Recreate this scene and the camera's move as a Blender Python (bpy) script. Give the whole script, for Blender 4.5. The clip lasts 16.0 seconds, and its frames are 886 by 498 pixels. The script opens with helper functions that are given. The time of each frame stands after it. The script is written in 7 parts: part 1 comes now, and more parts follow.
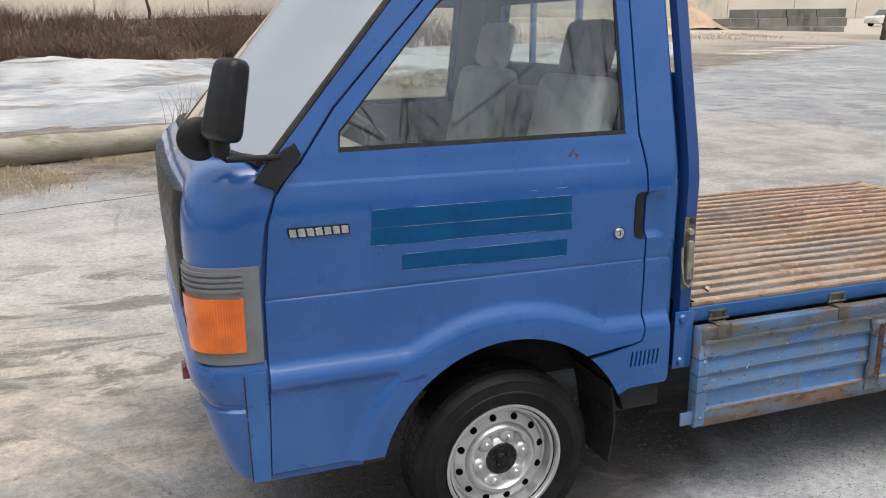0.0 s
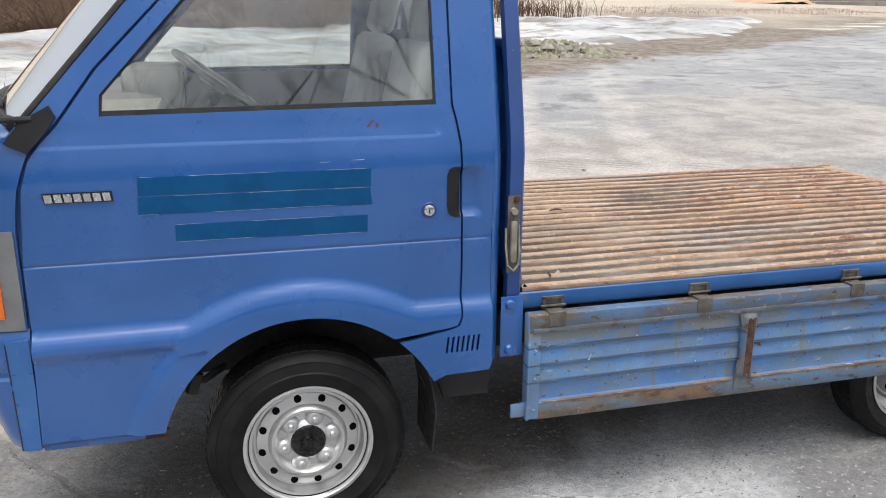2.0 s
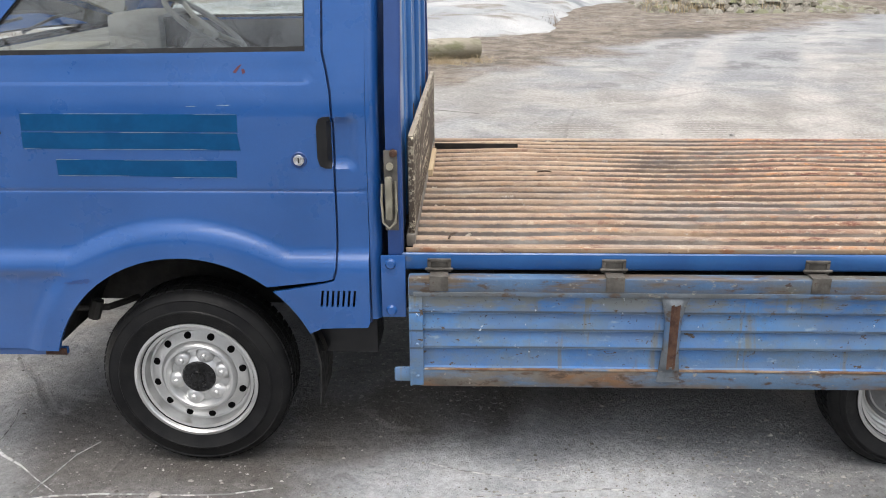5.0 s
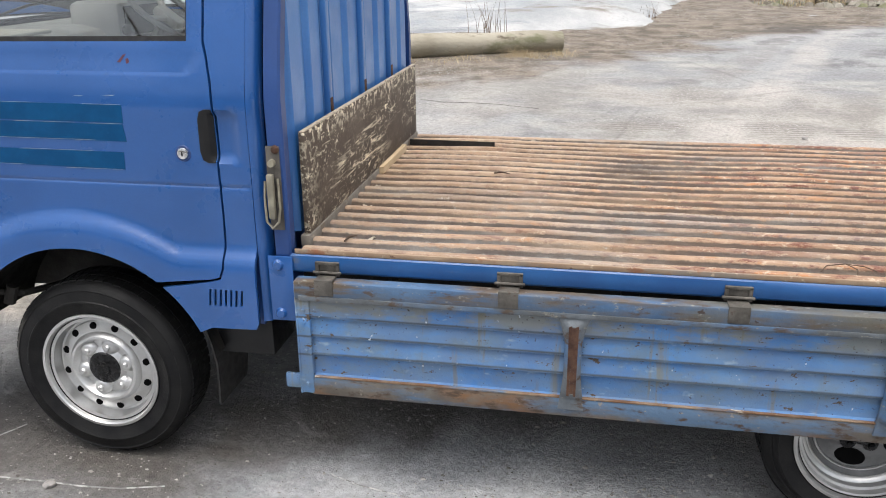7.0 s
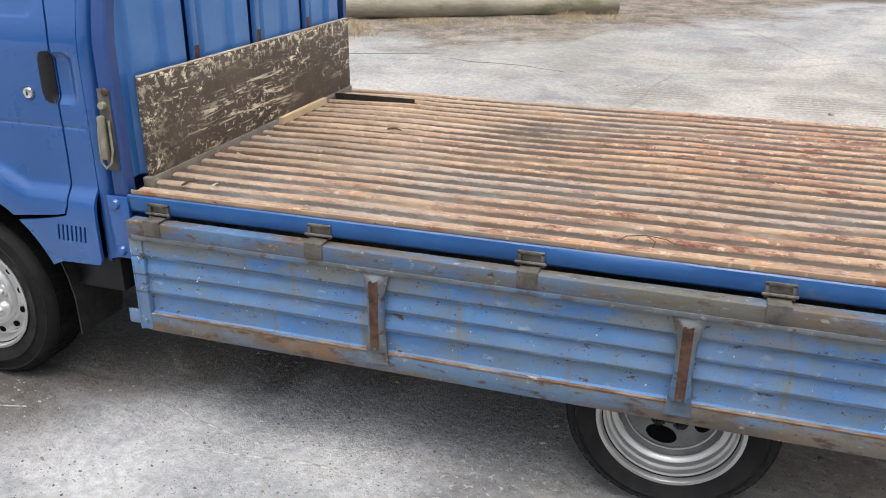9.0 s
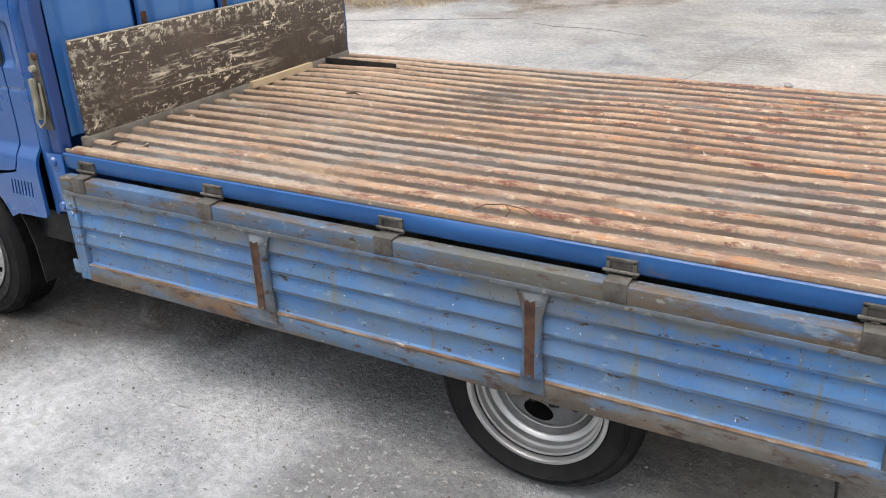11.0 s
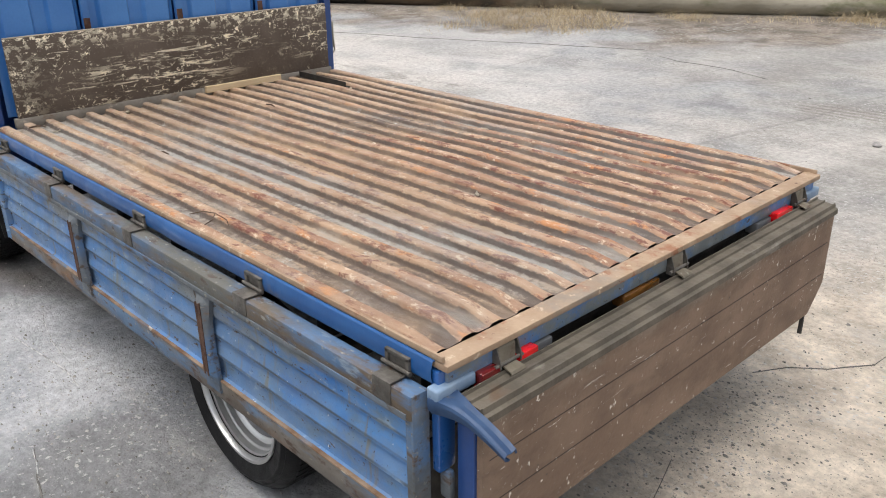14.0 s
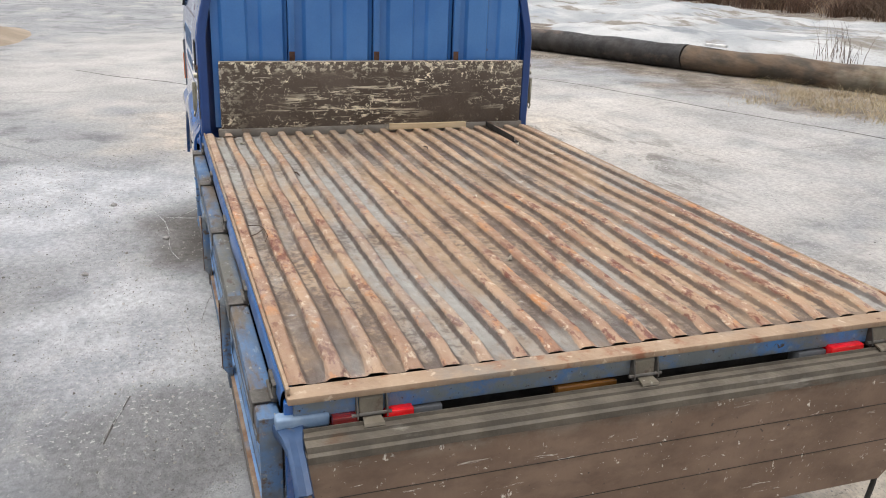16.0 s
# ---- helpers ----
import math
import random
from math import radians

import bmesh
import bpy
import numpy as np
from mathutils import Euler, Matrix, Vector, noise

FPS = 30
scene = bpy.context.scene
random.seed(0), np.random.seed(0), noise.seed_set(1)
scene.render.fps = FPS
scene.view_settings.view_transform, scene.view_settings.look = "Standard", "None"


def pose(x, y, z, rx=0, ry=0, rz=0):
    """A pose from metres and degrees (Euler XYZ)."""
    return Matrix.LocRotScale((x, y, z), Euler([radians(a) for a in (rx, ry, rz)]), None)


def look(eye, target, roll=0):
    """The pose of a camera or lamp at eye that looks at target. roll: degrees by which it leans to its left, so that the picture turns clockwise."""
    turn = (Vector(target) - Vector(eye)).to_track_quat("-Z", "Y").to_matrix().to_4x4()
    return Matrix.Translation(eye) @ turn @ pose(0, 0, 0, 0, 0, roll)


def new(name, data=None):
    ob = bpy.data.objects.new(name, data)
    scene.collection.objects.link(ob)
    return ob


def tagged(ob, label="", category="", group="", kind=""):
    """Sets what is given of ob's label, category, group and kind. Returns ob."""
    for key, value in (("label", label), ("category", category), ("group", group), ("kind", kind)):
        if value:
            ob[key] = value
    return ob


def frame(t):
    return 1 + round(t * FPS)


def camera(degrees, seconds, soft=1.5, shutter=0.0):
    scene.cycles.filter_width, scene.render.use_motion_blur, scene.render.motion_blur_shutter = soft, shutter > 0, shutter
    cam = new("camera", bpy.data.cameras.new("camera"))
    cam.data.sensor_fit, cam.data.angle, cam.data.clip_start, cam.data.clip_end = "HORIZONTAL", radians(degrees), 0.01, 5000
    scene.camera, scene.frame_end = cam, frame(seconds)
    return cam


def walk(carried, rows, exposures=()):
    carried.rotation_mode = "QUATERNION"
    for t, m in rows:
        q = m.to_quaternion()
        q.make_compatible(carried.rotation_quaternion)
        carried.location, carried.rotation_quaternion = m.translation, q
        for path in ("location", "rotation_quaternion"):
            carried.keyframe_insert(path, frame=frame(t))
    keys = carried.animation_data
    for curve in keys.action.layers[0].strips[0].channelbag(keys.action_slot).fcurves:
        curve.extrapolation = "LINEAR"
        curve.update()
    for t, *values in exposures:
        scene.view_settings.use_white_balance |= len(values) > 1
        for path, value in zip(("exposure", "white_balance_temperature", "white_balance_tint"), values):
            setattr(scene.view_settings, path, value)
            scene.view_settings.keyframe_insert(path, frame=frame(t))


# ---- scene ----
cam = camera(56.4, 16.0, soft=1.0)
METRES, EYE, TILT, LEAN, TURN = 6.56, 1.6605, 0.0, 0.0, -20.6
ROWS = [
    (0.0, 0.0, 0.0, 0.0, -0.05, -14.62, 0.18),
    (0.5, 0.0394, -0.0025, -0.0014, 2.22, -15.13, 0.2),
    (1.0, 0.0685, 0.0092, -0.0042, 2.71, -15.56, 0.57),
    (1.5, 0.0953, 0.0253, -0.0038, 2.69, -15.99, 0.45),
    (2.0, 0.126, 0.0264, -0.0045, 5.48, -16.43, -0.35),
    (2.5, 0.1575, 0.0229, -0.0063, 12.24, -17.3, -0.63),
    (3.0, 0.1739, 0.0333, -0.0094, 17.4, -18.03, -0.16),
    (3.5, 0.191, 0.0501, -0.0076, 19.07, -18.27, 0.27),
    (4.0, 0.2245, 0.0626, -0.0085, 19.86, -18.7, 0.55),
    (4.5, 0.2567, 0.0684, -0.0086, 20.63, -19.25, 0.44),
    (7.0, 0.3636, 0.1471, -0.0118, 31.04, -19.9, 0.49),
    (7.5, 0.3793, 0.1698, -0.0131, 31.21, -20.96, 0.64),
    (8.0, 0.401, 0.1867, -0.0131, 32.05, -21.88, 0.63),
    (8.5, 0.4354, 0.1997, -0.0136, 35.34, -22.08, 0.14),
    (11.0, 0.548, 0.293, -0.018, 48.81, -24.53, 1.85),
    (11.5, 0.5674, 0.3212, -0.0179, 51.34, -24.22, 3.01),
    (12.0, 0.5938, 0.3454, -0.0175, 52.62, -24.14, 2.21),
    (12.5, 0.63, 0.3678, -0.0174, 56.34, -24.91, 1.37),
    (13.0, 0.6493, 0.3951, -0.0197, 58.14, -25.05, 1.4),
    (13.5, 0.6606, 0.4272, -0.0162, 60.45, -24.02, 1.31),
    (14.0, 0.6732, 0.4607, -0.0153, 66.57, -22.9, 0.7),
    (14.5, 0.6897, 0.4948, -0.0143, 73.36, -22.65, -0.58),
    (15.0, 0.6894, 0.5245, -0.0147, 78.73, -22.14, -1.17),
    (15.5, 0.6897, 0.5545, -0.0127, 84.76, -20.82, -1.39),
    (16.0, 0.7016, 0.5901, -0.012, 91.79, -19.5, -2.06),
]
walk(cam, [(t, pose(0, 0, EYE, TILT, LEAN, TURN) @ pose(METRES * x, METRES * y, METRES * z, 90 + pitch, roll, yaw)) for t, x, y, z, yaw, pitch, roll in ROWS],
     exposures=[(0.0, 0.38), (1.5, 0.58), (3.5, 0.66), (8.5, 0.68), (12.0, 0.64), (14.0, 0.52), (16.0, 0.42)])

# ---- world, sun and exposure ----
world = bpy.data.worlds.new("sky")
scene.world = world
world.use_nodes = True
wn, wl = world.node_tree.nodes, world.node_tree.links
wn.clear()
sky = wn.new("ShaderNodeTexSky")
sky.sky_type = "NISHITA"
sky.sun_disc = False
sky.sun_elevation, sky.sun_rotation = radians(79), radians(180)
sky.air_density, sky.dust_density, sky.ozone_density = 1.0, 6.0, 1.0
pale = wn.new("ShaderNodeHueSaturation")
pale.inputs["Saturation"].default_value = 0.35
back = wn.new("ShaderNodeBackground")
back.inputs["Strength"].default_value = 0.15
wout = wn.new("ShaderNodeOutputWorld")
wl.new(sky.outputs[0], pale.inputs["Color"])
wl.new(pale.outputs[0], back.inputs["Color"])
wl.new(back.outputs[0], wout.inputs["Surface"])
sun = new("sun", bpy.data.lights.new("sun", "SUN"))
sun.data.energy, sun.data.angle, sun.data.color = 0.85, radians(60), (1.0, 0.96, 0.91)
sun.matrix_world = look((2.2, 1.1, 9.8), (2.2, 3.0, 0.0))

# ---- materials ----
def nd(nt, kind, **inputs):
    n = nt.nodes.new(kind)
    for key, value in inputs.items():
        n.inputs[key.replace("_", " ")].default_value = value
    return n


def rgba(c):
    return (c[0], c[1], c[2], 1.0)


def fac_noise(nt, vec, scale, detail=5.0, rough=0.55, lo=0.35, hi=0.65, stretch=(1, 1, 1), distort=0.0):
    """A 0..1 mask out of noise at 'scale' waves a metre."""
    mp = nt.nodes.new("ShaderNodeMapping")
    mp.inputs["Scale"].default_value = stretch
    nt.links.new(vec, mp.inputs["Vector"])
    n = nd(nt, "ShaderNodeTexNoise", Scale=scale, Detail=detail, Roughness=rough, Distortion=distort)
    nt.links.new(mp.outputs[0], n.inputs["Vector"])
    r = nt.nodes.new("ShaderNodeMapRange")
    r.interpolation_type = "SMOOTHSTEP"
    r.inputs["From Min"].default_value, r.inputs["From Max"].default_value = lo, hi
    nt.links.new(n.outputs["Fac"], r.inputs["Value"])
    return r.outputs[0]


def mix_col(nt, fac, a, b):
    m = nt.nodes.new("ShaderNodeMix")
    m.data_type = "RGBA"
    for sock, v in ((m.inputs[0], fac), (m.inputs[6], a), (m.inputs[7], b)):
        if isinstance(v, (tuple, list)):
            sock.default_value = rgba(v)
        elif isinstance(v, (int, float)):
            sock.default_value = v
        else:
            nt.links.new(v, sock)
    return m.outputs[2]


def math_node(nt, op, a, b=0.0, c=0.0):
    m = nt.nodes.new("ShaderNodeMath")
    m.operation = op
    for sock, v in zip(m.inputs, (a, b, c)):
        if isinstance(v, (int, float)):
            sock.default_value = v
        else:
            nt.links.new(v, sock)
    return m.outputs[0]


def start(name):
    m = bpy.data.materials.new(name)
    m.use_nodes = True
    nt = m.node_tree
    bsdf = nt.nodes["Principled BSDF"]
    tc = nt.nodes.new("ShaderNodeNewGeometry")
    return m, nt, bsdf, tc.outputs["Position"]


def add_bump(nt, bsdf, height, strength, dist):
    b = nt.nodes.new("ShaderNodeBump")
    b.inputs["Strength"].default_value, b.inputs["Distance"].default_value = strength, dist
    nt.links.new(height, b.inputs["Height"])
    nt.links.new(b.outputs[0], bsdf.inputs["Normal"])


def surf(name, a, b, scale=6.0, rough=(0.5, 0.7), metal=0.0, coat=0.0, bump=0.15, bscale=90.0, bdist=0.002, spots=(), stretch=(1, 1, 1), vary=0.0, spec=0.5):
    """A worn surface: two tones, then spots (colour, waves a metre, lo, hi, stretch), roughness that follows a finer grain, and relief."""
    m, nt, bsdf, pos = start(name)
    col = mix_col(nt, fac_noise(nt, pos, scale, stretch=stretch), a, b)
    for c, s, lo, hi, st in spots:
        col = mix_col(nt, fac_noise(nt, pos, s, detail=7, rough=0.62, lo=lo, hi=hi, stretch=st), col, c)
    grain = fac_noise(nt, pos, bscale, detail=4, lo=0.25, hi=0.75, stretch=stretch)
    col = mix_col(nt, math_node(nt, "MULTIPLY", grain, 0.12), col, tuple(x * 0.55 for x in a))
    if vary:
        oi = nt.nodes.new("ShaderNodeObjectInfo")
        hsv = nt.nodes.new("ShaderNodeHueSaturation")
        nt.links.new(math_node(nt, "MULTIPLY_ADD", oi.outputs["Random"], vary, 1.0 - vary / 2), hsv.inputs["Value"])
        nt.links.new(col, hsv.inputs["Color"])
        col = hsv.outputs[0]
    nt.links.new(col, bsdf.inputs["Base Color"])
    rr = nt.nodes.new("ShaderNodeMapRange")
    rr.inputs["To Min"].default_value, rr.inputs["To Max"].default_value = rough
    nt.links.new(fac_noise(nt, pos, scale * 2.3, detail=6), rr.inputs["Value"])
    nt.links.new(rr.outputs[0], bsdf.inputs["Roughness"])
    bsdf.inputs["Metallic"].default_value = metal
    bsdf.inputs["Specular IOR Level"].default_value = spec
    bsdf.inputs["Coat Weight"].default_value = coat
    bsdf.inputs["Coat Roughness"].default_value = 0.07
    if bump:
        add_bump(nt, bsdf, grain, bump, bdist)
    return m


def glass(name, tint, low=0.05, power=5.0):
    """Clear glass: see-through, with a reflection that grows towards grazing."""
    m = bpy.data.materials.new(name)
    m.use_nodes = True
    nt = m.node_tree
    nt.nodes.clear()
    out = nt.nodes.new("ShaderNodeOutputMaterial")
    mixer = nt.nodes.new("ShaderNodeMixShader")
    lw = nd(nt, "ShaderNodeLayerWeight", Blend=0.5)
    fac = math_node(nt, "MULTIPLY_ADD", math_node(nt, "POWER", lw.outputs["Facing"], power), 1.0 - low, low)
    tr = nd(nt, "ShaderNodeBsdfTransparent", Color=rgba(tint))
    gl = nd(nt, "ShaderNodeBsdfGlossy", Color=(1, 1, 1, 1), Roughness=0.02)
    nt.links.new(fac, mixer.inputs[0])
    nt.links.new(tr.outputs[0], mixer.inputs[1])
    nt.links.new(gl.outputs[0], mixer.inputs[2])
    nt.links.new(mixer.outputs[0], out.inputs[0])
    return m


BLUE = (0.0125, 0.086, 0.298)
M_PAINT = surf("blue_paint", BLUE, (0.021, 0.103, 0.338), 3.0, (0.26, 0.38), coat=0.9, spec=0.35, bump=0.03, bscale=160,
               spots=[((0.055, 0.145, 0.38), 14, 0.66, 0.80, (1, 1, 2.5)), ((0.13, 0.18, 0.30), 60, 0.77, 0.82, (0.3, 1, 1))])
M_FADED = surf("faded_headboard_blue", (0.042, 0.175, 0.48), (0.064, 0.22, 0.54), 3.0, (0.32, 0.48), coat=0.4, bump=0.05, bscale=120,
               spots=[((0.14, 0.27, 0.50), 5, 0.56, 0.80, (1, 1, 0.4)), ((0.40, 0.50, 0.62), 11, 0.70, 0.78, (1, 1.4, 0.5)), ((0.10, 0.14, 0.24), 30, 0.68, 0.76, (1, 1, 0.4)), ((0.12, 0.07, 0.04), 24, 0.70, 0.76, (1, 1, 0.5))])
M_PAINT_DARK = surf("navy_paint", (0.011, 0.050, 0.195), (0.017, 0.064, 0.235), 4.0, (0.35, 0.5), coat=0.25, bump=0.05, bscale=140,
                    spots=[((0.12, 0.07, 0.04), 22, 0.72, 0.80, (1, 1, 1)), ((0.10, 0.16, 0.34), 30, 0.68, 0.82, (1, 1, 0.4))])
M_RAIL = surf("sill_paint", (0.007, 0.070, 0.235), (0.012, 0.092, 0.28), 5.0, (0.3, 0.5), coat=0.3, bump=0.06, bscale=120,
              spots=[((0.13, 0.12, 0.11), 9, 0.62, 0.80, (1, 1, 1)), ((0.35, 0.42, 0.5), 40, 0.76, 0.80, (1, 1, 1)), ((0.14, 0.07, 0.035), 25, 0.72, 0.78, (1, 1, 1))])
def gate_material():
    """Weathered blue paint: pale wear, dirt gathered on the upper band, broken dark lines along the pressed steps,
    chips, rusty runs.
    """
    m, nt, bsdf, pos = start("weathered_blue_paint")
    sep = nt.nodes.new("ShaderNodeSeparateXYZ")
    nt.links.new(pos, sep.inputs[0])
    col = mix_col(nt, fac_noise(nt, pos, 6), (0.048, 0.180, 0.465), (0.088, 0.245, 0.53))
    col = mix_col(nt, math_node(nt, "MULTIPLY", fac_noise(nt, pos, 3, detail=7, lo=0.42, hi=0.70, stretch=(1, 1, 1.6)), 0.42), col, (0.17, 0.235, 0.29))
    col = mix_col(nt, fac_noise(nt, pos, 30, detail=7, lo=0.60, hi=0.72, stretch=(0.5, 1, 1)), col, (0.27, 0.40, 0.55))
    band = nt.nodes.new("ShaderNodeMapRange")
    band.interpolation_type = "SMOOTHSTEP"
    band.inputs["From Min"].default_value, band.inputs["From Max"].default_value = 0.545, 0.605
    nt.links.new(sep.outputs["Z"], band.inputs["Value"])
    dust = math_node(nt, "MULTIPLY", math_node(nt, "MULTIPLY_ADD", band.outputs[0], 0.62, 0.30), fac_noise(nt, pos, 9, detail=8, rough=0.66, lo=0.36, hi=0.58, stretch=(0.5, 1, 1.5)))
    col = mix_col(nt, dust, col, (0.20, 0.205, 0.185))
    moss = fac_noise(nt, pos, 15, detail=9, rough=0.7, lo=0.46, hi=0.66, stretch=(0.7, 1, 1))
    col = mix_col(nt, math_node(nt, "MULTIPLY", moss, 0.58), col, (0.150, 0.195, 0.205))
    runs = fac_noise(nt, pos, 9, detail=6, lo=0.58, hi=0.70, stretch=(3.5, 1, 0.3))
    col = mix_col(nt, math_node(nt, "MULTIPLY", runs, 0.6), col, (0.19, 0.165, 0.085))
    # broken dark lines along the three pressed steps
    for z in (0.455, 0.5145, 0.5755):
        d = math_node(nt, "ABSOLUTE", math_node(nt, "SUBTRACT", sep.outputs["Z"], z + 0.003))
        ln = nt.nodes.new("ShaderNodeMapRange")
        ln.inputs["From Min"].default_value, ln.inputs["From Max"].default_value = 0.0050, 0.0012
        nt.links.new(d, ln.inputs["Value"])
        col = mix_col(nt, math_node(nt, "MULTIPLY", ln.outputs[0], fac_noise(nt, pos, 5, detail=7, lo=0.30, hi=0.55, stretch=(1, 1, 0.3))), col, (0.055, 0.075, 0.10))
    col = mix_col(nt, fac_noise(nt, pos, 36, detail=8, rough=0.7, lo=0.615, hi=0.65, stretch=(0.6, 1, 1.3)), col, (0.085, 0.060, 0.035))
    col = mix_col(nt, fac_noise(nt, pos, 85, detail=6, rough=0.7, lo=0.635, hi=0.67), col, (0.035, 0.030, 0.026))
    col = mix_col(nt, fac_noise(nt, pos, 70, detail=5, lo=0.70, hi=0.73, stretch=(1, 1, 0.6)), col, (0.55, 0.60, 0.64))
    nt.links.new(col, bsdf.inputs["Base Color"])
    rr = nt.nodes.new("ShaderNodeMapRange")
    rr.inputs["To Min"].default_value, rr.inputs["To Max"].default_value = 0.42, 0.75
    nt.links.new(fac_noise(nt, pos, 14, detail=6), rr.inputs["Value"])
    nt.links.new(rr.outputs[0], bsdf.inputs["Roughness"])
    add_bump(nt, bsdf, fac_noise(nt, pos, 55, detail=8, rough=0.65, lo=0.25, hi=0.75), 0.25, 0.003)
    return m


M_GATE = gate_material()
M_GRIME = surf("grimy_steel", (0.095, 0.105, 0.110), (0.145, 0.165, 0.185), 9.0, (0.6, 0.85), bump=0.3, bscale=100,
               spots=[((0.085, 0.17, 0.31), 5, 0.46, 0.62, (0.4, 1, 1)), ((0.17, 0.095, 0.05), 13, 0.58, 0.72, (0.4, 1, 1.0)), ((0.045, 0.028, 0.02), 34, 0.70, 0.76, (1, 1, 1)), ((0.085, 0.060, 0.042), 26, 0.52, 0.64, (0.5, 1, 1.2)), ((0.27, 0.26, 0.225), 60, 0.60, 0.70, (0.6, 1, 1))])
M_GRIME_RUST = surf("rusty_grimy_steel", (0.110, 0.092, 0.075), (0.16, 0.145, 0.125), 8.0, (0.7, 0.9), bump=0.35, bscale=90,
                    spots=[((0.21, 0.105, 0.045), 7, 0.5, 0.66, (0.35, 1, 1)), ((0.09, 0.045, 0.025), 18, 0.60, 0.70, (0.6, 1, 1)), ((0.10, 0.17, 0.27), 5, 0.47, 0.62, (0.4, 1, 2)), ((0.05, 0.03, 0.02), 45, 0.64, 0.70, (0.7, 1, 1)), ((0.075, 0.048, 0.032), 26, 0.54, 0.66, (0.5, 1, 1.2)), ((0.28, 0.25, 0.21), 60, 0.62, 0.70, (0.6, 1, 1))])
M_WELD = surf("rusty_weld", (0.16, 0.085, 0.045), (0.30, 0.22, 0.15), 12.0, (0.7, 0.9), bump=0.4, bscale=150, spots=[((0.60, 0.55, 0.45), 16, 0.58, 0.64, (0.4, 1, 1)), ((0.10, 0.17, 0.26), 5, 0.52, 0.60, (0.5, 1, 1))])
M_RUST = surf("rust", (0.050, 0.022, 0.014), (0.115, 0.060, 0.038), 28.0, (0.8, 0.95), bump=0.5, bscale=140, spots=[((0.05, 0.02, 0.012), 30, 0.6, 0.72, (1, 1, 0.4))])
M_HINGE = surf("dirty_hinge_steel", (0.085, 0.078, 0.068), (0.15, 0.138, 0.122), 20.0, (0.5, 0.75), metal=0.35, bump=0.3, bscale=120, spots=[((0.09, 0.045, 0.028), 30, 0.58, 0.70, (1, 1, 1))])
M_TOPRAIL = surf("worn_blue_rail", (0.055, 0.120, 0.23), (0.085, 0.160, 0.28), 5.0, (0.55, 0.8), bump=0.25, bscale=100,
                 spots=[((0.120, 0.115, 0.095), 4, 0.44, 0.60, (0.3, 1, 1)), ((0.125, 0.092, 0.058), 9, 0.48, 0.62, (0.25, 1, 1.5)), ((0.24, 0.30, 0.36), 22, 0.60, 0.72, (0.3, 1, 1)), ((0.05, 0.03, 0.02), 38, 0.66, 0.71, (0.6, 1, 1)), ((0.085, 0.060, 0.042), 26, 0.56, 0.66, (0.5, 1, 1.2)), ((0.27, 0.26, 0.225), 60, 0.60, 0.70, (0.6, 1, 1))])
M_TAILRAIL = surf("grimy_tail_rail", (0.078, 0.066, 0.050), (0.125, 0.106, 0.080), 10.0, (0.6, 0.85), bump=0.35, bscale=90, spots=[((0.20, 0.18, 0.15), 14, 0.62, 0.74, (1, 0.3, 1)), ((0.10, 0.06, 0.035), 9, 0.60, 0.70, (1, 0.4, 1))])
M_STRAP = surf("faded_strap_blue", (0.012, 0.040, 0.105), (0.030, 0.070, 0.155), 14, (0.45, 0.65), bump=0.1, spots=[((0.10, 0.085, 0.07), 22, 0.64, 0.74, (1, 1, 1))])
M_GALV = surf("zinc_steel", (0.30, 0.28, 0.22), (0.44, 0.41, 0.32), 20.0, (0.35, 0.55), metal=0.6, bump=0.1)
M_RIM = surf("silver_wheel_paint", (0.56, 0.56, 0.555), (0.68, 0.68, 0.67), 7.0, (0.28, 0.38), metal=0.8, coat=0.2, bump=0.0, bscale=120,
             spots=[((0.36, 0.35, 0.34), 12, 0.66, 0.84, (1, 1, 1)), ((0.14, 0.09, 0.07), 45, 0.75, 0.80, (1, 1, 1))])
M_TYRE = surf("tyre_rubber", (0.007, 0.007, 0.008), (0.014, 0.014, 0.014), 12.0, (0.42, 0.6), spec=0.22, bump=0.2, bscale=180, spots=[((0.022, 0.021, 0.019), 6, 0.62, 0.90, (1, 1, 1))])
M_VOID = surf("black_opening", (0.003, 0.003, 0.003), (0.005, 0.005, 0.005), 10, (0.8, 0.9), spec=0.05, bump=0)
M_BLACK = surf("black_plastic", (0.008, 0.008, 0.009), (0.014, 0.014, 0.015), 15.0, (0.34, 0.5), spec=0.35, bump=0.08, bscale=250)
M_RUBBER = surf("black_rubber", (0.012, 0.012, 0.012), (0.022, 0.021, 0.020), 15.0, (0.6, 0.85), bump=0.2, spots=[((0.06, 0.055, 0.05), 9, 0.58, 0.8, (1, 1, 1))])
M_CHASSIS = surf("dirty_chassis_black", (0.014, 0.013, 0.012), (0.035, 0.031, 0.027), 10.0, (0.7, 0.9), bump=0.4, bscale=60, spots=[((0.07, 0.04, 0.02), 14, 0.64, 0.76, (1, 1, 1))])
M_HUB = surf("greasy_hub", (0.010, 0.010, 0.010), (0.03, 0.03, 0.032), 25.0, (0.10, 0.35), metal=0.5, bump=0.6, bscale=60, bdist=0.006)
M_GREYPL = surf("grey_lamp_plastic", (0.15, 0.155, 0.16), (0.19, 0.195, 0.20), 12.0, (0.5, 0.65), bump=0.05)
M_DECAL = surf("teal_decal", (0.001, 0.064, 0.185), (0.002, 0.078, 0.215), 18.0, (0.35, 0.5), spec=0.2, bump=0.02, spots=[((0.06, 0.19, 0.40), 70, 0.72, 0.78, (0.5, 1, 1))])
